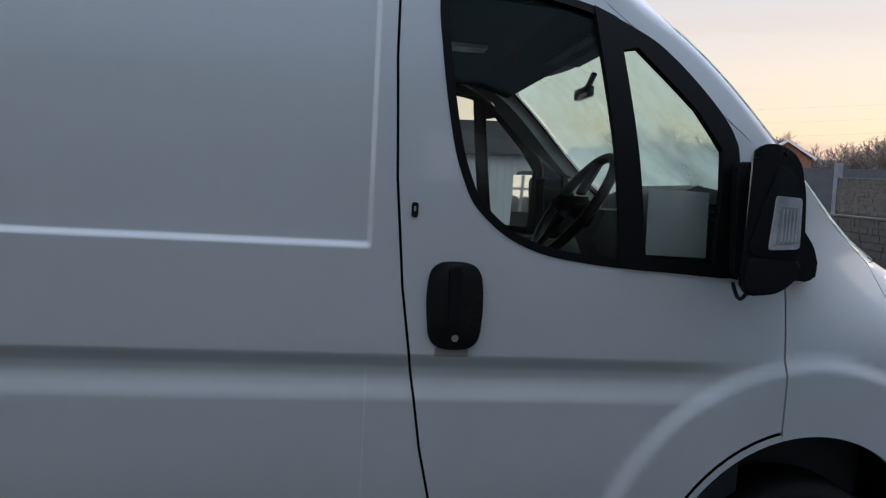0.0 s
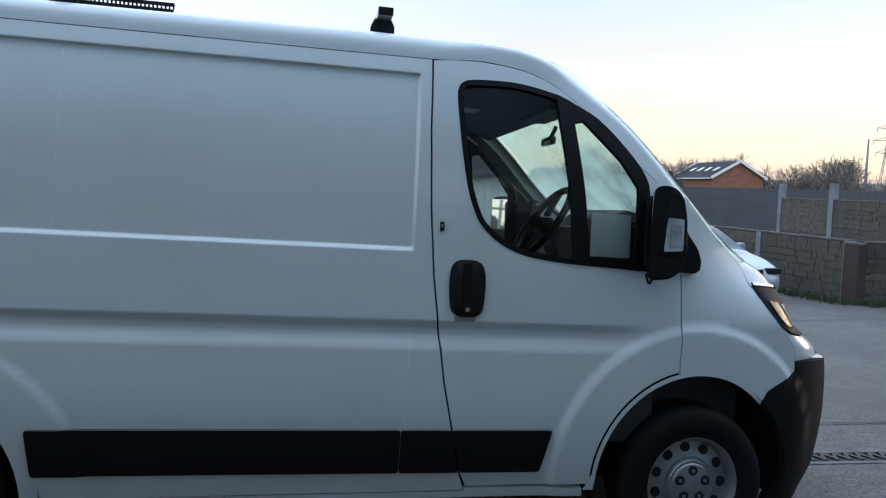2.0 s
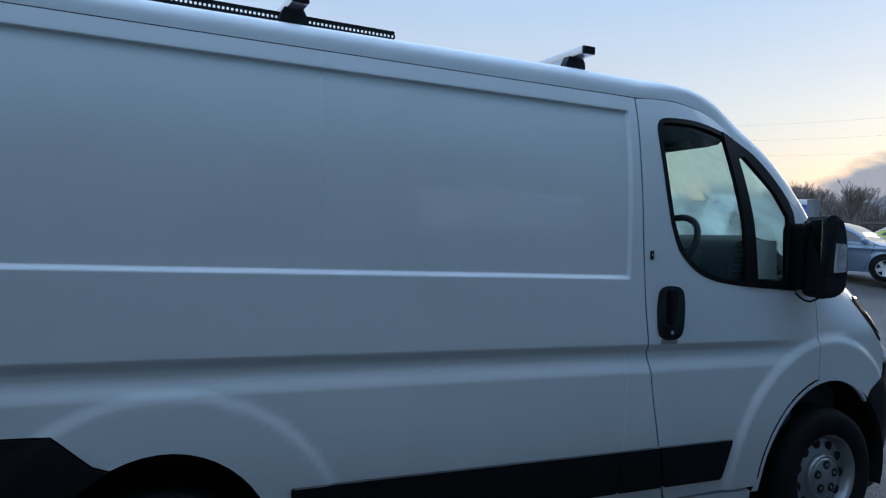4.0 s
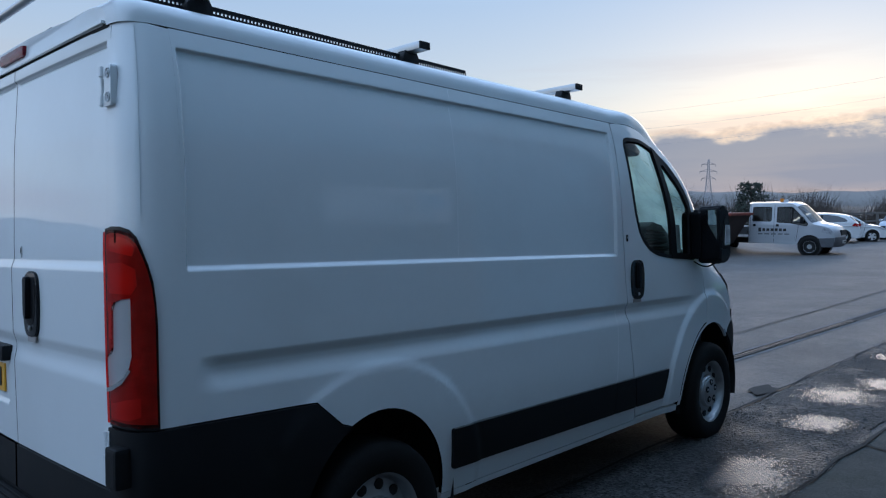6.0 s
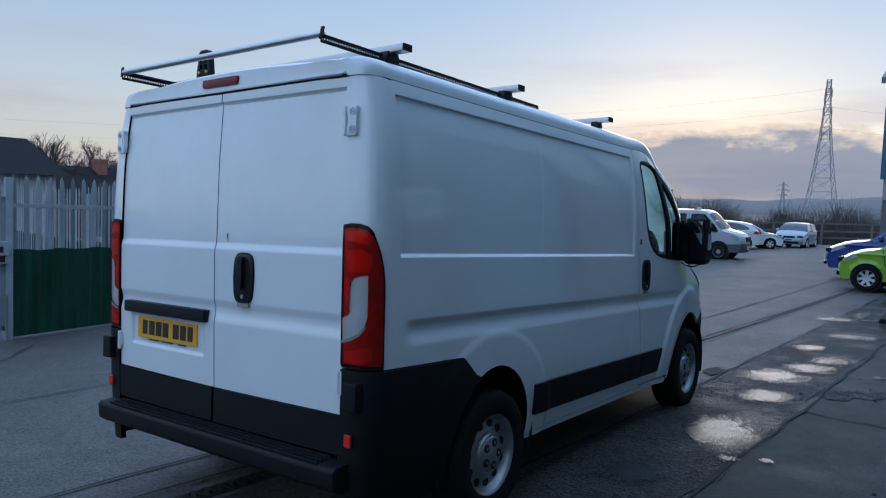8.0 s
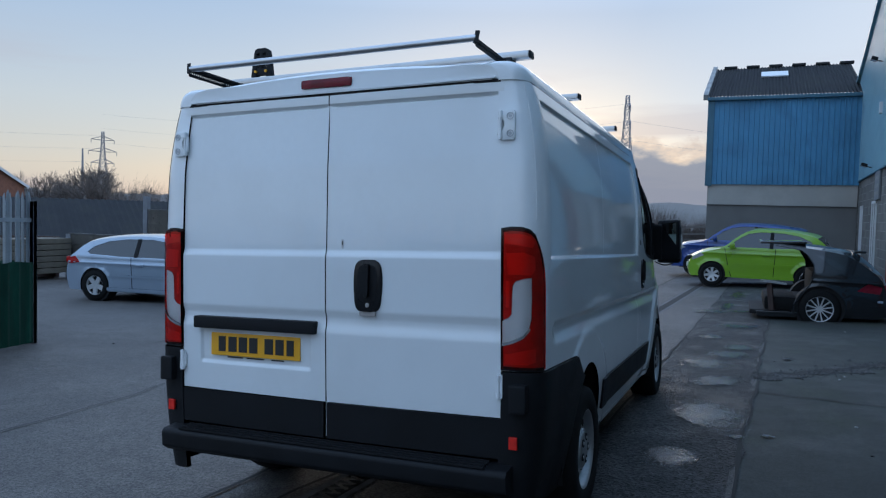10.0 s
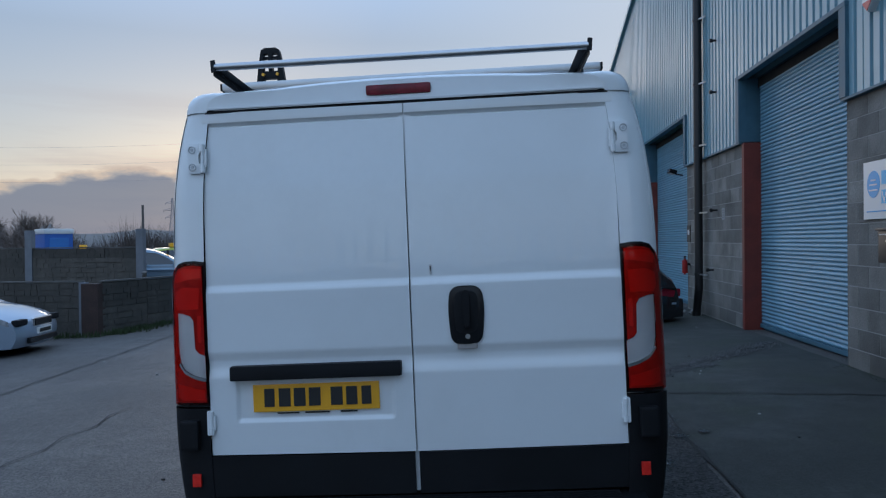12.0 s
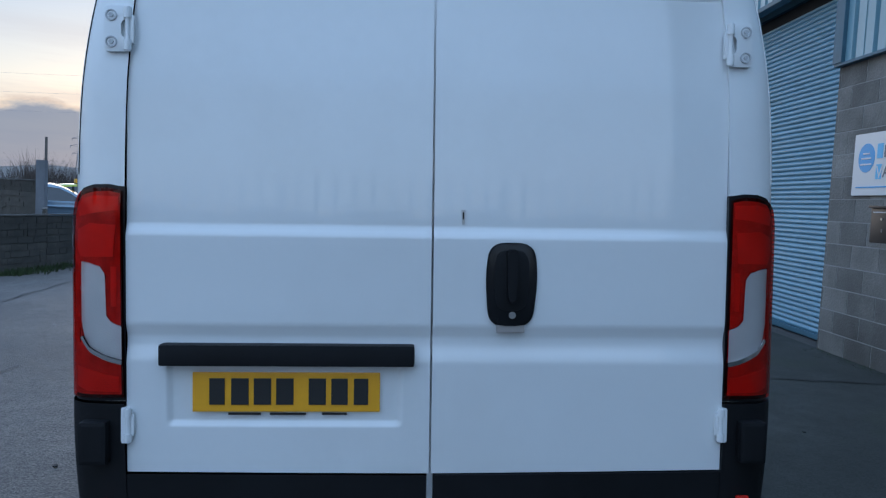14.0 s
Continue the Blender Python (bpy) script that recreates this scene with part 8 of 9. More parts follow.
def crew_cab(x, y, yaw):
    """A crew-cab truck: lofted cab with four doors, grey bumper and a low bed behind."""
    th = thing("crew_cab_truck", pose(x, y, ground_z(x, y), 0, 0, yaw), "white crew-cab works truck with grey bumper and amber roof lamp", "truck")
    # white paint greyed down, the shade on the truck put into its colour
    body = paint("crew_cab_shaded_white", (0.44, 0.45, 0.47), 0.0, 0.3)
    see = glass("crew_glass", (0.42, 0.46, 0.47), 1.0)
    half = lambda px, z: 0.975 - 0.16 * max(0.0, (px - 1.0) / 0.72) ** 2 - 0.17 * max(0.0, z - 1.15)
    edge, mid = smooth_line(CAB_EDGE, 4), smooth_line(CAB_MID, 4)
    rear_w = rounded([(-1.15, 1.27), (-0.44, 1.27), (-0.44, 1.83), (-1.15, 1.83)], 0.06)
    front_w = rounded([(-0.26, 1.24), (-0.26, 1.83), (0.28, 1.83), (0.60, 1.50), (0.86, 1.20), (0.80, 1.10), (0.28, 1.20)], 0.05)
    hub, r = 0.90, 0.345
    for s in (1, -1):
        fn = lambda u, v, s=s: Vector((u, s * half(u, v), v))
        out = (0, s, 0)
        arch = circle_pts(hub, r + 0.02, r + 0.075, 180, 0, 14)
        side = [(-1.27, 0.46), (hub - r - 0.10, 0.42)] + [p for p in arch if p[1] > 0.42] + [(hub + r + 0.09, 0.42), (1.60, 0.40)] + edge
        Shell().add(side, fn, out, holes=[rear_w, front_w], du=0.08, dv=0.06, rim=0.03).make("cab_side", body, th, "white cab side with two doors")
        for w in (rear_w, front_w):
            Shell().add(w, fn, out, holes=[inset(w, 0.03)], lift=0.003, rim=0.01, du=0.08, dv=0.08).make("window_seal", seal_black, th)
            Shell().add(w, fn, out, lift=-0.012, rim=0, du=0.1, dv=0.1).make("side_window", see, th, "tinted cab window")
        Shell().add([(0.24, 1.21), (0.29, 1.20), (0.33, 1.78), (0.29, 1.82)], fn, out, lift=0.004, rim=0.01).make("quarter_bar", seal_black, th)
        for a, b in (((-0.35, 0.48), (-0.35, 1.90)), ((0.44, 0.55), (0.52, 1.16)), ((-1.22, 0.50), (-1.22, 1.90))):
            Shell().add([(a[0] - 0.006, a[1]), (a[0] + 0.006, a[1]), (b[0] + 0.006, b[1]), (b[0] - 0.006, b[1])], fn, out, lift=0.002, rim=0.001, dv=0.05).make("door_gap", seal_black, th)
        for hx in (-1.06, -0.22):
            part("door_handle", box(bmesh.new(), (hx, s * (half(hx, 1.1) + 0.012), 1.13), (0.10, 0.03, 0.09), bevel=0.01), black_plastic, th, "", 40)
        Shell().add(rounded([(-1.25, 0.62), (0.40, 0.62), (0.40, 0.68), (-1.25, 0.68)], 0.01), fn, out, lift=0.012, rim=0.012, du=0.1).make("side_moulding", body, th)
        Shell().add([(hub + r + 0.06, 0.34), (1.66, 0.34), (1.70, 0.52), (1.705, 0.68), (hub + r * 0.9, 0.66)], fn, out, lift=0.012, rim=0.02, du=0.06, dv=0.05).make("bumper_end", bumper_grey, th, "grey plastic bumper end")
        Shell().add(rounded([(1.30, 0.90), (1.62, 0.80), (1.64, 0.93), (1.46, 1.05), (1.34, 1.04)], 0.03), fn, out, lift=0.008, rim=0.01, du=0.05, dv=0.05).make("headlight", bpy.data.materials["lamp_grey"], th, "clear headlamp")
        part("wing_mirror", box(bmesh.new(), (0.66, s * 1.08, 1.34), (0.10, 0.17, 0.26), bevel=0.035), black_plastic, th, "", 50)
        part("wheel_well", cyl(bmesh.new(), (hub, s * 0.80, r + 0.02), r + 0.07, 0.28, "y", 28), gap_dark, th)
        spoked_wheel(th, pose(hub, s * 0.86, r, 0, 11, 180 if s > 0 else 0), r, 9, wheel_silver, cap=True)
        spoked_wheel(th, pose(-2.55, s * 0.80, r, 0, 40, 180 if s > 0 else 0), r, 9, wheel_silver, cap=True)
    for nm, i0, i1, mat in (("front_bumper", 0, 8, bumper_grey), ("nose_panel", 8, 16, body), ("bonnet", 16, 24, body), ("windscreen", 24, 32, see), ("roof", 32, 48, body)):
        bm = bmesh.new()
        rows = []
        for i in range(i0, i1 + 1):
            (ex, ez), (mx, mz) = edge[i], mid[i]
            rows.append([bm.verts.new((mx + (ex - mx) * abs(w) ** 3, w * half(ex, ez), mz + (ez - mz) * abs(w) ** 3)) for w in [-1 + k / 7 for k in range(15)]])
        for a, b in zip(rows, rows[1:]):
            for k in range(14):
                bm.faces.new((a[k], a[k + 1], b[k + 1], b[k]))
        part(nm, bm, mat, th, "", 50)
    part("grille", box(bmesh.new(), (1.83, 0, 0.86), (0.08, 0.90, 0.20), bevel=0.03), gap_dark, th)
    pf = part("number_plate", box(bmesh.new(), (1.875, 0, 0.52), (0.03, 0.52, 0.11), bevel=0.003), plate_white, th)
    part("bar", box(bmesh.new(), (1.893, 0, 0.52), (0.004, 0.42, 0.06)), ink_black, pf)
    part("cab_back", box(bmesh.new(), (-1.26, 0, 1.18), (0.03, 1.72, 1.50)), shed_grey, th)
    part("bench", box(bmesh.new(), (-0.3, 0, 0.80), (2.1, 1.60, 0.55), bevel=0.08), gap_dark, th)
    part("chassis", box(bmesh.new(), (-1.3, 0, 0.52), (4.6, 0.9, 0.20)), gap_dark, th)
    part("bed", box(bmesh.new(), (-2.60, 0, 0.92), (2.5, 1.90, 0.30), bevel=0.02), shed_grey, th, "grey drop-side bed")
    part("beacon", cyl(bmesh.new(), (-0.25, -0.25, 2.08), 0.08, 0.13, "z", 14, bevel=0.02), amber_lens, th, "amber warning lamp")
    part("beacon_lens", box(bmesh.new(), (-0.10, -0.25, 2.06), (0.14, 0.20, 0.09), bevel=0.02), clear_lens, th)
    for k in range(7):
        part("bar", box(bmesh.new(), (-0.86 + 0.15 * k, -0.982, 0.96), (0.10, 0.008, 0.15 if k == 0 else 0.10)), ink_black, th)
    for k in range(5):
        part("bar", box(bmesh.new(), (-0.84 + 0.24 * k, -0.982, 0.80), (0.17, 0.008, 0.05)), sign_grey, th)
    return th


bumper_grey = material("bumper_grey", (0.10, 0.105, 0.115), 0.6, vary=0.15, scale=6)
shed_grey = material("bed_grey", (0.16, 0.165, 0.17), 0.7, vary=0.2, scale=3)
crew_cab(26.70, 6.77, -86)

# the cut car: rear half of a dark hatchback, doors and front gone
wreck = smooth_car("wrecked_hatchback", "rear half of a dark wrecked hatchback, front cut away", 8.60, -1.45, 91, 4.5, 1.76, 1.36, 2.58, 0.315, black_car, HATCH_EDGE, HATCH_MID, HATCH_GLASS, 12,
                   cut=[(-0.86, 0.21), (-0.90, 0.36), (-1.00, 0.52), (-1.13, 0.70), (-1.19, 0.88), (-1.17, 1.02), (-1.08, 1.16), (-0.98, 1.235), (-0.60, 1.305)])
wreck.matrix_world = wreck.matrix_world @ Matrix.Translation((0, 0, -0.06))
part("roof_sheet", box(bmesh.new(), (0, 0, 0), (0.70, 1.10, 0.035), Matrix.Translation((-0.72, 0, 1.345)) @ pose(0, 0, 0, 0, 1.5, 0), bevel=0.012), black_car, wreck, "cut roof skin", 40)
part("roof_lip", box(bmesh.new(), (-0.385, 0, 1.352), (0.04, 1.08, 0.030), bevel=0.008), silver, wreck, "bare cut edge of the roof")
part("floor_tray", box(bmesh.new(), (-0.62, 0, 0.20), (0.75, 1.50, 0.08), bevel=0.02), gap_dark, wreck, "bent floor pan")
part("carpet", box(bmesh.new(), (-0.70, 0.05, 0.36), (0.50, 1.40, 0.24), bevel=0.10), rubber, wreck, "heap of dark carpet", 60)
part("rear_seat", box(bmesh.new(), (-1.25, 0, 0.66), (0.22, 1.3, 0.50), bevel=0.08), rubber, wreck, "", 50)
for s in (1, -1):
    run = [(-0.86, 0.24), (-0.90, 0.36), (-1.00, 0.52), (-1.13, 0.70), (-1.19, 0.88), (-1.17, 1.02), (-1.08, 1.16)]
    bm = bmesh.new()
    for a, b in zip(run, run[1:]):
        bar(bm, (a[0] + 0.01, s * (0.865 - max(0, a[1] - 0.9) * 0.4), a[1]), (b[0] + 0.01, s * (0.865 - max(0, b[1] - 0.9) * 0.4), b[1]), 0.010, 6)
    part("door_aperture", bm, gloss_black, wreck, "dark edge of the cut door opening")
part("torn_pillar", beam(bmesh.new(), (-0.58, 0.78, 0.24), (-0.53, 0.76, 0.68), 0.05, 0.08), rust_steel, wreck, "torn sill upright")
part("torn_board", beam(bmesh.new(), (-0.78, 0.76, 0.68), (-0.40, 0.78, 0.72), 0.10, 0.03), pale_concrete, wreck, "pale strip laid across")
part("sill_stub", beam(bmesh.new(), (-0.95, 0.82, 0.20), (-0.35, 0.82, 0.18), 0.07, 0.09, bevel=0.01), black_car, wreck, "cut sill")
part("bumper", box(bmesh.new(), (-2.15, 0, 0.40), (0.27, 1.62, 0.34), bevel=0.07), black_car, wreck, "", 50)
part("bumper_strip", box(bmesh.new(), (-1.98, 0.80, 0.48), (0.34, 0.04, 0.035), bevel=0.005), silver, wreck)
part("rear_spoiler", box(bmesh.new(), (-1.84, 0, 1.235), (0.18, 1.05, 0.04), bevel=0.015), black_car, wreck)
# rubble at the pipe's foot
rng = random.Random(31)
for i in range(8):
    bm = bmesh.new()
    bmesh.ops.create_icosphere(bm, subdivisions=1, radius=rng.uniform(0.03, 0.09))
    for v in bm.verts:
        v.co *= rng.uniform(0.7, 1.2)
    x = rng.uniform(8.6, 9.6)
    y = wall_y(x) + rng.uniform(0.12, 0.45)
    tagged(part("stone", bm, pale_concrete, m=Matrix.Translation((x, y, ground_z(x, y) + 0.03))), "loose lump of broken concrete", "stone", "loose stones")

# ---------------------------------------------------------------- behind the walls
loo = thing("portable_toilet", pose(24.3, 17.6, -0.15, 0, 0, 50), "blue portable toilet with a pale roof", "toilet")
plastic_blue = material("plastic_blue", (0.03, 0.11, 0.40), 0.5, vary=0.08)
part("cabin", box(bmesh.new(), (0, 0, 1.08), (1.1, 1.1, 2.15), bevel=0.04), plastic_blue, loo, "", 40)
part("roof", box(bmesh.new(), (0, 0, 2.24), (1.18, 1.18, 0.22), bevel=0.09), sign_white, loo, "", 50)
part("door", box(bmesh.new(), (-0.56, 0, 1.05), (0.04, 0.75, 1.85), bevel=0.02), material("plastic_blue_light", (0.05, 0.18, 0.5), 0.5), loo)
skip = thing("waste_skip", pose(24.5, 9.68, ground_z(24.5, 9.68), 0, 0, 88), "dark red steel waste skip", "skip")
part("tub", prism(bmesh.new(), [(-1.9, 1.25), (1.9, 1.25), (1.2, 0.1), (-1.2, 0.1)], -0.9, 0.9, bevel=0.02), rust_steel, skip)
part("rim", box(bmesh.new(), (0, 0, 1.25), (3.9, 1.95, 0.10), bevel=0.02), red_oxide, skip)
wood_pale = material("pallet_wood", (0.30, 0.22, 0.14), 0.9, vary=0.25, scale=5, per_object=0.2)
for i in range(6):
    p = thing("pallet", pose(30.5, -1.1, ground_z(30.5, -1) + 0.145 * i, 0, 0, 4), "pale wooden pallet in a stack", "pallet", "pallet stack")
    for k in range(5):
        part("board", box(bmesh.new(), (0, -0.5 + 0.25 * k, 0.125), (1.2, 0.13, 0.022)), wood_pale, p)
    for k in (-0.5, 0, 0.5):
        part("bearer", box(bmesh.new(), (k, 0, 0.06), (0.1, 1.0, 0.10)), wood_pale, p)
# low post-and-rail fences further off
fence_grey = material("fence_timber", (0.12, 0.11, 0.10), 0.9, vary=0.2, scale=5)


def rail_fence(a, b, h, n, z0=None):
    th = thing("rail_fence", Matrix(), "dark post and rail fence", "fence", kind="structure")
    a, b = Vector(a), Vector(b)
    for i in range(n + 1):
        p = a.lerp(b, i / n)
        z = ground_z(p.x, p.y) if z0 is None else z0
        part("post", box(bmesh.new(), (p.x, p.y, z + h / 2), (0.12, 0.12, h)), fence_grey, th)
    for f in (0.95, 0.6, 0.3):
        za = (ground_z(a.x, a.y) if z0 is None else z0) + h * f
        zb = (ground_z(b.x, b.y) if z0 is None else z0) + h * f
        part("rail", beam(bmesh.new(), (a.x, a.y, za), (b.x, b.y, zb), 0.05, 0.10), fence_grey, th)


rail_fence((44, 18), (26, 30), 1.9, 9)
rail_fence((46, 17), (52, -8), 1.4, 9)
rail_fence((33, -4), (45, -6), 1.7, 4)


def gabled(name, x, y, yaw, L, D, eave, ridge, z0, wall_m, roof_m, label, chimneys=0, rooflights=0, corr=False, trim=None):
    th = thing(name, pose(x, y, z0, 0, 0, yaw), label, "building")
    part("wall", prism(bmesh.new(), [(-D / 2, 0), (D / 2, 0), (D / 2, eave), (0, ridge), (-D / 2, eave)], -L / 2, L / 2, "yz"), wall_m, th)
    for s in (1, -1):
        bm = bmesh.new()
        n = max(2, int(L / (0.15 if corr else 1.2)))
        o = 0.35
        k = (ridge - eave) / (D / 2)
        lo, hi = [], []
        for i in range(n + 1):
            xx = -L / 2 - 0.25 + (L + 0.5) * i / n
            dz = 0.05 if corr and i % 2 else 0
            lo.append(bm.verts.new((xx, s * (D / 2 + o), eave - k * o + 0.12 + dz)))
            hi.append(bm.verts.new((xx, 0, ridge + 0.12 + dz)))
        for i in range(n):
            bm.faces.new((lo[i], lo[i + 1], hi[i + 1], hi[i]))
        part("roof", bm, roof_m, th)
        for i in range(rooflights):
            f = 0.45
            xx = -L / 2 + L * (i + 1) / (rooflights + 1)
            c = Vector((xx, s * D / 2 * (1 - f), eave + (ridge - eave) * f + 0.17))
            part("rooflight", box(bmesh.new(), (0, 0, 0), (0.45, 0.8, 0.06), Matrix.Translation(c) @ pose(0, 0, 0, -s * math.degrees(math.atan(k)), 0, 0)), sign_white, th)
        if trim:
            for e in (-1, 1):
                part("bargeboard", beam(bmesh.new(), (e * (L / 2 + 0.27), s * (D / 2 + o), eave - k * o + 0.1), (e * (L / 2 + 0.27), 0, ridge + 0.1), 0.06, 0.28), trim, th)
            part("gutter", beam(bmesh.new(), (-L / 2, s * (D / 2 + o), eave - k * o + 0.05), (L / 2, s * (D / 2 + o), eave - k * o + 0.05), 0.12, 0.12), trim, th)
    for i in range(chimneys):
        xx = -L / 2 + 0.8 + (L - 1.6) * i / max(1, chimneys - 1)
        part("chimney", box(bmesh.new(), (xx, 0, ridge + 0.45), (0.7, 0.9, 1.5), bevel=0.02), brick_red, th)
    return th


brick_red = material("brick_red", (0.24, 0.105, 0.065), 0.9, vary=0.25, scale=3, fine=18, bump=0.3, dark=(0.12, 0.06, 0.04), dark_amount=0.4)
slate = material("slate", (0.042, 0.043, 0.047), 0.9, vary=0.25, scale=2, spec=0.2)
shed_white = material("shed_white", (0.42, 0.44, 0.44), 0.7, vary=0.08, scale=2)
tile_dark = material("tile_dark", (0.020, 0.019, 0.019), 0.95, vary=0.2, spec=0.12)
gabled("brick_house", 45.0, 71.9, -87.2, 7.5, 6.1, 6.0, 7.65, -2.7, brick_red, slate, "red brick house with a slate roof and white bargeboards", rooflights=4, trim=sign_white)
gabled("long_shed", 22.5, 31.0, -33, 15, 8, 1.7, 3.6, -1.88, render_grey, roof_grey, "long low shed with a dark corrugated roof", corr=True)
gabled("long_shed", 25.0, 37.5, -38, 14, 8, 2.0, 3.7, -1.98, render_grey, roof_grey, "long low shed with a grey corrugated roof", corr=True)
sw = gabled("white_shed", 1.92, 23.0, 0, 9.5, 5.0, 2.57, 3.63, -0.6, shed_white, tile_dark, "white corrugated shed with a dark hipped roof")
for i in range(40):
    part("rib", box(bmesh.new(), (-4.7 + i * 0.24, -2.52, 1.28), (0.06, 0.05, 2.55)), shed_white, sw)
ter = gabled("terrace_house", 18.8, 41.5, 2, 9, 7, 3.4, 5.1, -2.35, brick_red, tile_dark, "dark-roofed terrace with brick chimneys")
for x in (0.3, 2.1):
    part("chimney", box(bmesh.new(), (x, -0.6, 4.95), (0.55, 0.75, 1.5), bevel=0.02), brick_red, ter, "brick chimney")
gabled("small_house", 58, 70, -65, 9, 4.2, 4.0, 5.4, -3.6, render_cream, slate, "small pale gabled house among the trees")

# bare trees
bark = material("bark", (0.060, 0.048, 0.040), 0.95, vary=0.3, scale=6)
twig = material("twig", (0.088, 0.070, 0.060), 0.95, vary=0.35, scale=2, per_island=0.3)


def tree_mesh(seed, height, spread, levels=6):
    rng = random.Random(seed)
    verts, faces = [], []

    def limb(p, d, length, r, lev):
        q = p + d * length
        side = d.orthogonal().normalized()
        up = d.cross(side)
        b = len(verts)
        n = 5 if lev < 2 else 3
        for c, rr in ((p, r), (q, r * 0.68)):
            for k in range(n):
                a = 2 * math.pi * k / n
                verts.append(tuple(c + (side * math.cos(a) + up * math.sin(a)) * rr))
        for k in range(n):
            faces.append((b + k, b + (k + 1) % n, b + n + (k + 1) % n, b + n + k))
        if lev >= levels:
            return
        kids = rng.choice((2, 3, 3)) if lev else 4
        for k in range(kids):
            ang = rng.uniform(0.25, 0.75) * spread
            az = rng.uniform(0, 6.283)
            nd = (d + (side * math.cos(az) + up * math.sin(az)) * math.tan(ang) + Vector((0, 0, 0.10))).normalized()
            limb(p + d * length * rng.uniform(0.72, 1.0), nd, length * rng.uniform(0.62, 0.84), max(r * 0.58, 0.006), lev + 1)
        if lev < 3:
            limb(q, (d + Vector((rng.uniform(-0.15, 0.15), rng.uniform(-0.15, 0.15), 0.05))).normalized(), length * 0.75, r * 0.66, lev + 1)

    limb(Vector((0, 0, -0.2)), Vector((0.03, 0.02, 1)).normalized(), height * 0.24, height * 0.026, 0)
    me = bpy.data.meshes.new("crown")
    me.from_pydata(verts, [], faces)
    me.materials.append(bark)
    return me


tree_kinds = [tree_mesh(5, 7.5, 1.0), tree_mesh(9, 6.5, 1.25), tree_mesh(14, 8.0, 0.8)]
for i, (az, d, h, kd) in enumerate(((61.5, 92, 9.5, 0), (58.8, 95, 11, 1), (57.0, 98, 10.5, 0), (50.8, 115, 9.0, 2), (53.6, 105, 8.0, 1), (46.5, 130, 10, 0), (44.2, 118, 8.5, 2), (42.0, 125, 9.0, 1), (31.5, 72, 5.2, 1), (30.2, 75, 4.6, 0), (61.0, 55, 8.0, 1), (65.8, 48, 6.0, 2), (40.5, 140, 9, 2), (3.2, 75, 4.5, 0), (12.5, 105, 6.0, 2), (8.0, 110, 6.5, 1), (18.6, 88, 3.6, 1), (63.4, 69, 13.5, 1), (66.0, 70, 11.5, 0))):
    a = radians(az)
    x, y = -2.5 + d * math.cos(a), -3 + d * math.sin(a)
    t = thing("bare_tree", pose(x, y, ground_z(x, y), 0, 0, 47 * i) @ Matrix.Scale(h / 7.4, 4), "leafless winter tree beyond the yard", "tree", "trees beyond the yard")
    ob = new("crown", tree_kinds[kd])
    ob.parent = t
# scrub and far woodland: thin twigs in banks
rng = np.random.default_rng(4)


def scrub(name, bands, label, mat=twig):
    vs, fs = [], []
    for az0, az1, d0, d1, h0, h1, n, w in bands:
        az = np.radians(rng.uniform(az0, az1, n))
        d = rng.uniform(d0, d1, n)
        x, y = -2.5 + d * np.cos(az), -3 + d * np.sin(az)
        lump = 0.5 + 0.5 * np.sin(az * 61 + d * 0.13) * np.sin(az * 23 + 1.7) + rng.normal(0, 0.18, n)
        hh = (h0 + (h1 - h0) * np.clip(lump, 0, 1.2)) * rng.uniform(0.55, 1.0, n)
        lean = rng.normal(0, 0.22, (n, 2)) * hh[:, None]
        z = np.array([ground_z(a, b) for a, b in zip(x, y)])
        zb = z + hh * rng.uniform(0.0, 0.55, n)
        ww = w * rng.uniform(0.5, 1.5, n)
        for k in range(n):
            b = len(vs)
            vs += [(x[k] - ww[k], y[k] + ww[k], zb[k]), (x[k] + ww[k], y[k] - ww[k], zb[k]), (x[k] + lean[k, 0], y[k] + lean[k, 1], z[k] + hh[k])]
            fs.append((b, b + 1, b + 2))
    me = bpy.data.meshes.new(name)
    me.from_pydata(vs, [], fs)
    me.materials.append(mat)
    return tagged(new(name, me), label, "scrub", kind="stuff")


def thicket(name, az0, az1, d, h, depth, label, seed, mat=None):
    """The dense body of a wood or hedge: a lumpy mass with a ragged top."""
    r2 = np.random.default_rng(seed)
    n = int((az1 - az0) * 14)
    m = 7
    vs, fs = [], []
    for i in range(n + 1):
        a = radians(az0 + (az1 - az0) * i / n)
        top = h * (0.72 + 0.10 * math.sin(a * 37 + seed) + 0.07 * math.sin(a * 83 + 2 * seed) + 0.03 * math.sin(a * 211))
        for k in range(m):
            f = k / (m - 1)
            dd = d + depth * f + r2.normal(0, depth * 0.015)
            x, y = -2.5 + dd * math.cos(a), -3 + dd * math.sin(a)
            vs.append((x, y, ground_z(x, y) - 0.3 + (top + 0.3) * math.sin(f * math.pi / 2) ** 0.7 * (1 + r2.normal(0, 0.006))))
    for i in range(n):
        for k in range(m - 1):
            b = i * m + k
            fs.append((b, b + m, b + m + 1, b + 1))
    me = bpy.data.meshes.new(name)
    me.from_pydata(vs, [], fs)
    me.materials.append(mat or twig_mass)
    return tagged(new(name, me), label, "scrub", kind="stuff")


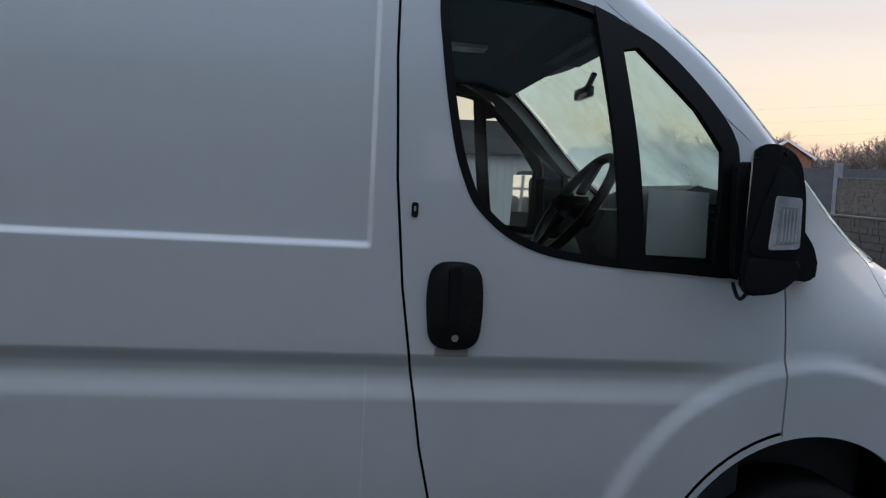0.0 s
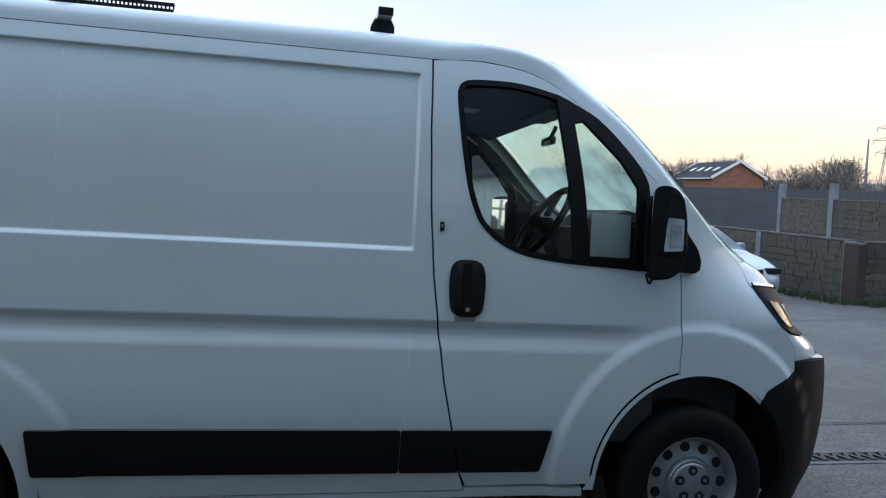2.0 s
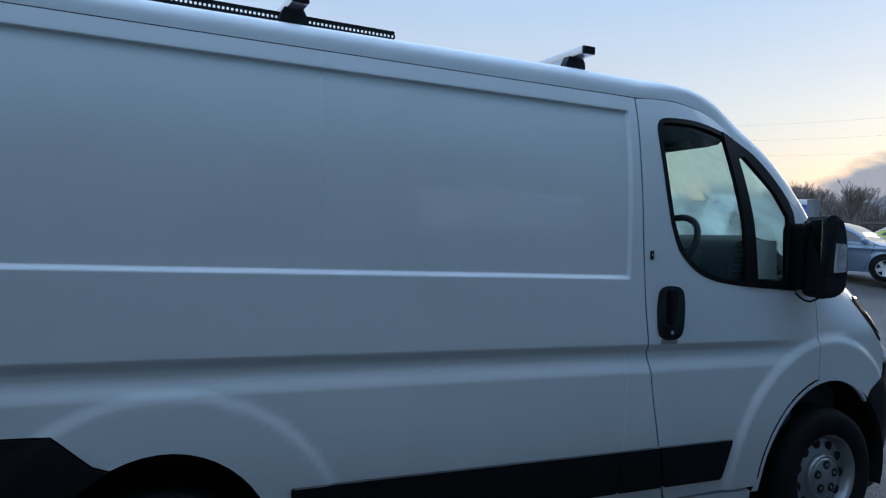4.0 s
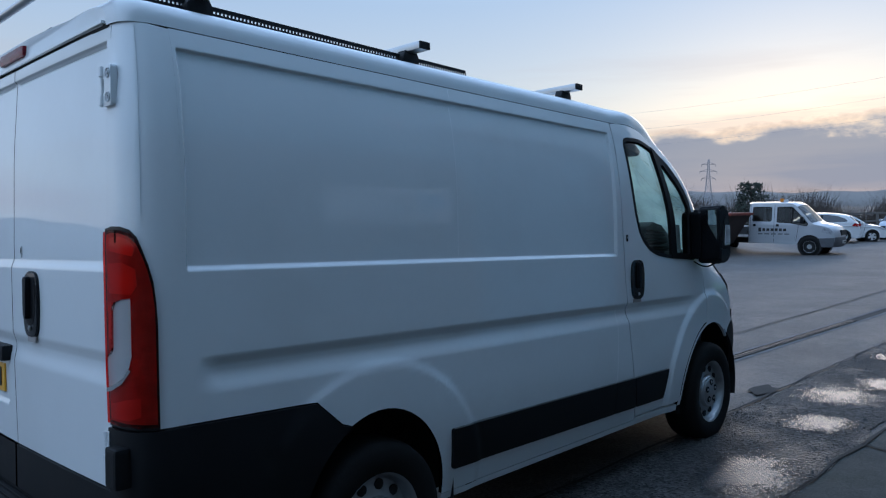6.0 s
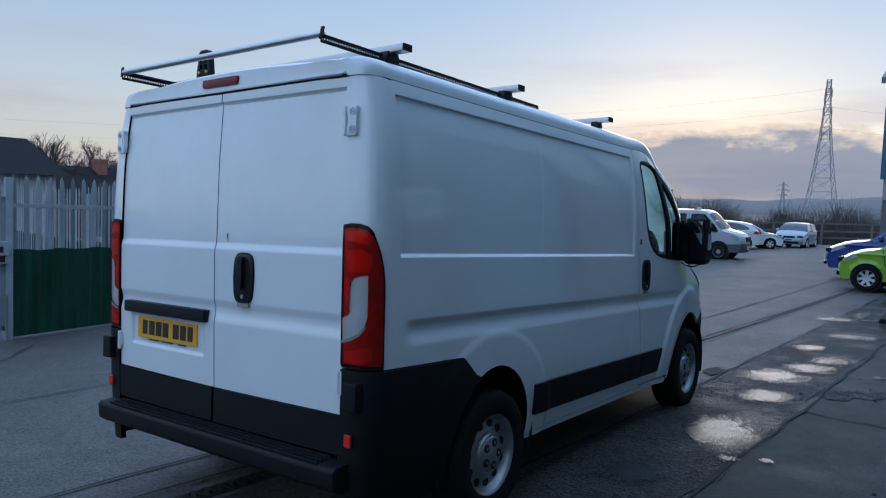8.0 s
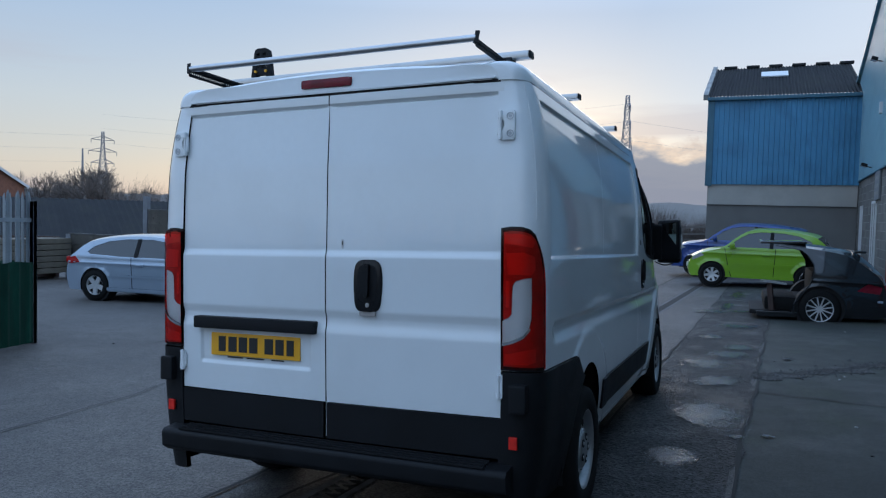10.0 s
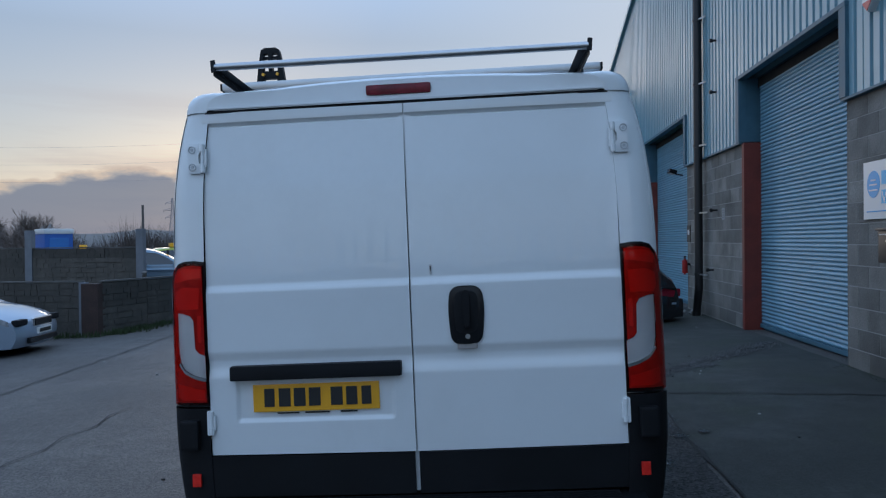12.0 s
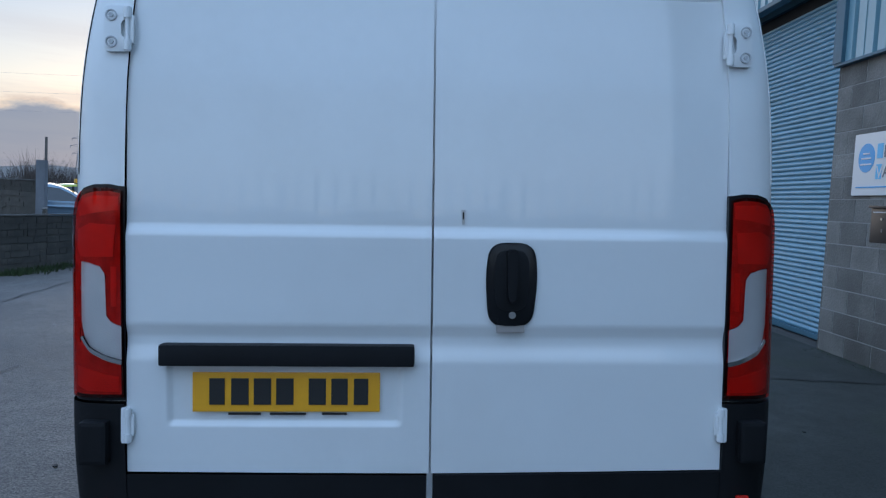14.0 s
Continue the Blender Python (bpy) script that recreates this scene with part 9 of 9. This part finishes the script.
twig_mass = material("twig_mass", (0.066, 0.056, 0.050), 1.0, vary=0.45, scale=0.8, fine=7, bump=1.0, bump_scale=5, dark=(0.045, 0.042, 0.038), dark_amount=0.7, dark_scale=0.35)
# paler copies of the twig colours, with distance haze mixed into the base colour
hazy_wood_mass = material("hazy_wood_mass", (0.165, 0.142, 0.128), 1.0, vary=0.40, scale=0.5, fine=5, bump=1.0, bump_scale=4, dark=(0.105, 0.096, 0.090), dark_amount=0.7, dark_scale=0.22)
hazy_wood_twig = material("hazy_wood_twig", (0.20, 0.165, 0.145), 0.95, vary=0.35, scale=2, per_island=0.3)
thicket("hedge_body", 1, 34, 62, 4.1, 9, "dense brown hedge along the yard's far side", 2)
thicket("wood_body", 33, 68, 92, 8.6, 30, "dense brown winter woodland on the slope", 5, hazy_wood_mass)
thicket("side_wood_body", 67, 84, 66, 5.0, 20, "dense winter trees behind the sheds", 8, hazy_wood_mass)
scrub("hedge_bank", [(2, 34, 60, 72, 2.8, 4.6, 14000, 0.014), (4, 22, 62, 75, 2.8, 4.9, 3200, 0.012)], "brown leafless hedge twigs along the yard's far side")
scrub("woodland", [(34, 68, 94, 122, 5.5, 9.0, 14000, 0.02), (66, 82, 66, 90, 3.0, 5.0, 2500, 0.025)], "brown winter woodland twigs on the slope", hazy_wood_twig)
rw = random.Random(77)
# far crowns take the twig colour that has the haze in it
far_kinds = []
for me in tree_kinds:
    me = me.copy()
    me.materials[0] = hazy_wood_twig
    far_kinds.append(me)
for i in range(54):
    a = radians(rw.uniform(33, 68))
    d = rw.uniform(92, 124)
    x, y = -2.5 + d * math.cos(a), -3 + d * math.sin(a)
    t = thing("bare_tree", pose(x, y, ground_z(x, y), 0, 0, rw.uniform(0, 360)) @ Matrix.Scale(rw.uniform(8.0, 11.5) / 7.4, 4), "leafless winter tree in the far woodland", "tree", "trees of the far woodland")
    new("crown", far_kinds[i % 3]).parent = t
for i, (az, d, top) in enumerate(((60.9, 104, 8.6), (59.1, 108, 9.4), (57.9, 106, 8.5), (54.6, 100, 7.6), (53.2, 102, 8.2), (51.4, 101, 7.4))):
    x, y = -0.12 + d * math.cos(radians(az)), -3.7 + d * math.sin(radians(az))
    z = ground_z(x, y)
    t = thing("bare_tree", pose(x, y, z, 0, 0, 70 * i) @ Matrix.Scale((top - z) / 7.2, 4), "leafless winter tree behind the brick house", "tree", "trees of the far woodland")
    new("crown", far_kinds[i % 3]).parent = t
thicket("rear_hedge_body", 148, 216, 23, 3.6, 4, "dense dark hedge behind the entrance fence", 11)
scrub("rear_hedge", [(150, 215, 26, 34, 1.2, 2.6, 5000, 0.12)], "brown hedge behind the entrance fence")

rng2 = random.Random(19)
ev, ef = [], []
for i in range(1500):
    u, h = rng2.uniform(0, 6.283), rng2.random()
    rr = 2.0 * (1 - 0.65 * h) * (0.45 + 0.55 * rng2.random()) * (1 + 0.25 * math.sin(3 * u + 9 * h))
    c = Vector((rr * math.cos(u), rr * math.sin(u), 0.2 + 3.7 * h))
    b = len(ev)
    d = Vector((rng2.gauss(0, 1), rng2.gauss(0, 1), rng2.gauss(0.3, 0.6))).normalized() * rng2.uniform(0.15, 0.32)
    q = d.orthogonal().normalized() * 0.10
    ev += [tuple(c - q), tuple(c + q), tuple(c + d)]
    ef.append((b, b + 1, b + 2))
me = bpy.data.meshes.new("crown")
me.from_pydata(ev, [], ef)
me.materials.append(material("evergreen", (0.018, 0.026, 0.016), 0.95, vary=0.4, scale=3, per_island=0.4))
bush = thing("evergreen_tree", pose(52.9, 18.2, ground_z(52.9, 18.2)), "dark evergreen tree beyond the yard hedge", "tree")
new("crown", me).parent = bush
part("trunk", bar(bmesh.new(), (0, 0, -0.2), (0, 0, 3.3), 0.14, 8, 0.05), bark, bush)

# hills
hill_mat = material("far_hill", (0.165, 0.155, 0.145), 1.0, vary=0.25, scale=0.004, fine=0.03, space="Object")


def ridge(name, d, az0, az1, zf, label):
    bm = bmesh.new()
    rows = []
    n = 160
    for k in range(3):
        row = []
        for i in range(n + 1):
            a = radians(az0 + (az1 - az0) * i / n)
            dd = d * (0.72 + 0.14 * k)
            row.append(bm.verts.new((dd * math.cos(a), dd * math.sin(a), [-30, 0.62, 1.0][k] * (zf(math.degrees(a)) if k else 1))))
        rows.append(row)
    for k in range(2):
        for i in range(n):
            bm.faces.new((rows[k][i], rows[k][i + 1], rows[k + 1][i + 1], rows[k + 1][i]))
    tagged(part(name, bm, hill_mat, smooth=60), label, "hill", kind="structure")


ridge("backdrop", 2400, -40, 120, lambda a: 38 + 11 * math.sin(a * 0.11 + 0.6) + 8 * math.sin(a * 0.31) + 3 * math.sin(a * 1.3), "long low hills on the horizon")


# pylons and lines
lattice = material("lattice_steel", (0.30, 0.30, 0.32), 0.7, 0.3, vary=0.1)


def pylon(x, y, z0, H, yaw, thick, arms=3):
    th = thing("pylon", pose(x, y, z0, 0, 0, yaw), "grey steel lattice electricity pylon", "pylon", "pylons")
    wd = lambda t: H * (0.095 * (1 - t) ** 1.6 + 0.013)
    bm = bmesh.new()
    n = 12
    tt = [1 - (1 - i / n) ** 1.25 for i in range(n + 1)]
    for i in range(n):
        t0, t1 = tt[i], tt[i + 1]
        a, b = wd(t0), wd(t1)
        ca = [Vector((sx * a, sy * a, H * t0)) for sx, sy in ((1, 1), (-1, 1), (-1, -1), (1, -1))]
        cb = [Vector((sx * b, sy * b, H * t1)) for sx, sy in ((1, 1), (-1, 1), (-1, -1), (1, -1))]
        for k in range(4):
            bar(bm, ca[k], cb[k], thick, 4)
            bar(bm, ca[k], cb[(k + 1) % 4], thick * 0.6, 3)
            bar(bm, ca[(k + 1) % 4], cb[k], thick * 0.6, 3)
            bar(bm, cb[k], cb[(k + 1) % 4], thick * 0.6, 3)
    part("mast", bm, lattice, th)
    for k in range(arms):
        t = 0.62 + 0.14 * k
        al = H * (0.13 if k != 1 else 0.16)
        for s in (1, -1):
            bm = bmesh.new()
            tip = Vector((0, s * al, H * t + 0.2))
            w0 = wd(t)
            for sx in (1, -1):
                bar(bm, (sx * w0, s * w0, H * t), tip, thick * 0.8, 4)
                bar(bm, (sx * w0, s * w0, H * (t + 0.045)), tip, thick * 0.8, 4)
            bar(bm, tip, tip - Vector((0, 0, H * 0.045)), thick * 0.9, 4)
            part("cross_arm", bm, lattice, th)
    return th


pylon(271.8, 43.7, 0, 47.0, -70, 0.14)
pylon(251, 281, -2.6, 38.5, 60, 0.15)
pylon(640, 278, -2.6, 45, 30, 0.20)
pylon(880, 185, -2.6, 40, 30, 0.22)
sp = thing("slim_mast", pose(271, 317, -2.6), "slim lattice mast on the skyline", "mast")
part("mast", bar(bmesh.new(), (0, 0, 0), (0, 0, 33), 1.2, 4, 0.5), lattice, sp)
cable = thing("power_line", Matrix(), "thin overhead power lines", "cable")
for p0, p1, z, sag in (((271.8, 43.7), (251, 281), 31, 6), ((271.8, 43.7), (251, 281), 37.5, 6), ((271.8, 43.7), (251, 281), 44, 6), ((251, 281), (-200, 420), 22, 8), ((251, 281), (-200, 420), 28, 8), ((251, 281), (-200, 420), 34, 8), ((271.8, 43.7), (420, -160), 31, 6), ((271.8, 43.7), (420, -160), 38, 6)):
    bm = bmesh.new()
    prev = None
    for i in range(25):
        t = i / 24
        q = Vector((p0[0] + (p1[0] - p0[0]) * t, p0[1] + (p1[1] - p0[1]) * t, z - 4 * sag * t * (1 - t)))
        if prev is not None:
            bar(bm, prev, q, 0.030, 3)
        prev = q
    part("wire", bm, lattice, cable)
for az, d, h in ((27.5, 55, 5.0), (23.0, 90, 5.5), (38.0, 60, 5.0)):
    a = radians(az)
    x, y = d * math.cos(a), d * math.sin(a)
    pl = thing("telegraph_pole", pose(x, y, ground_z(x, y)), "dark wooden telegraph pole", "pole", "telegraph poles")
    part("pole", bar(bmesh.new(), (0, 0, 0), (0, 0, h), 0.12, 8, 0.09), fence_grey, pl)

# blocks of the unit wall that the camera passes nearest
for x, z, w in near_blocks:
    shared("block", block_mesh(w), wall_unit, Matrix.Translation((x, 0, z)))
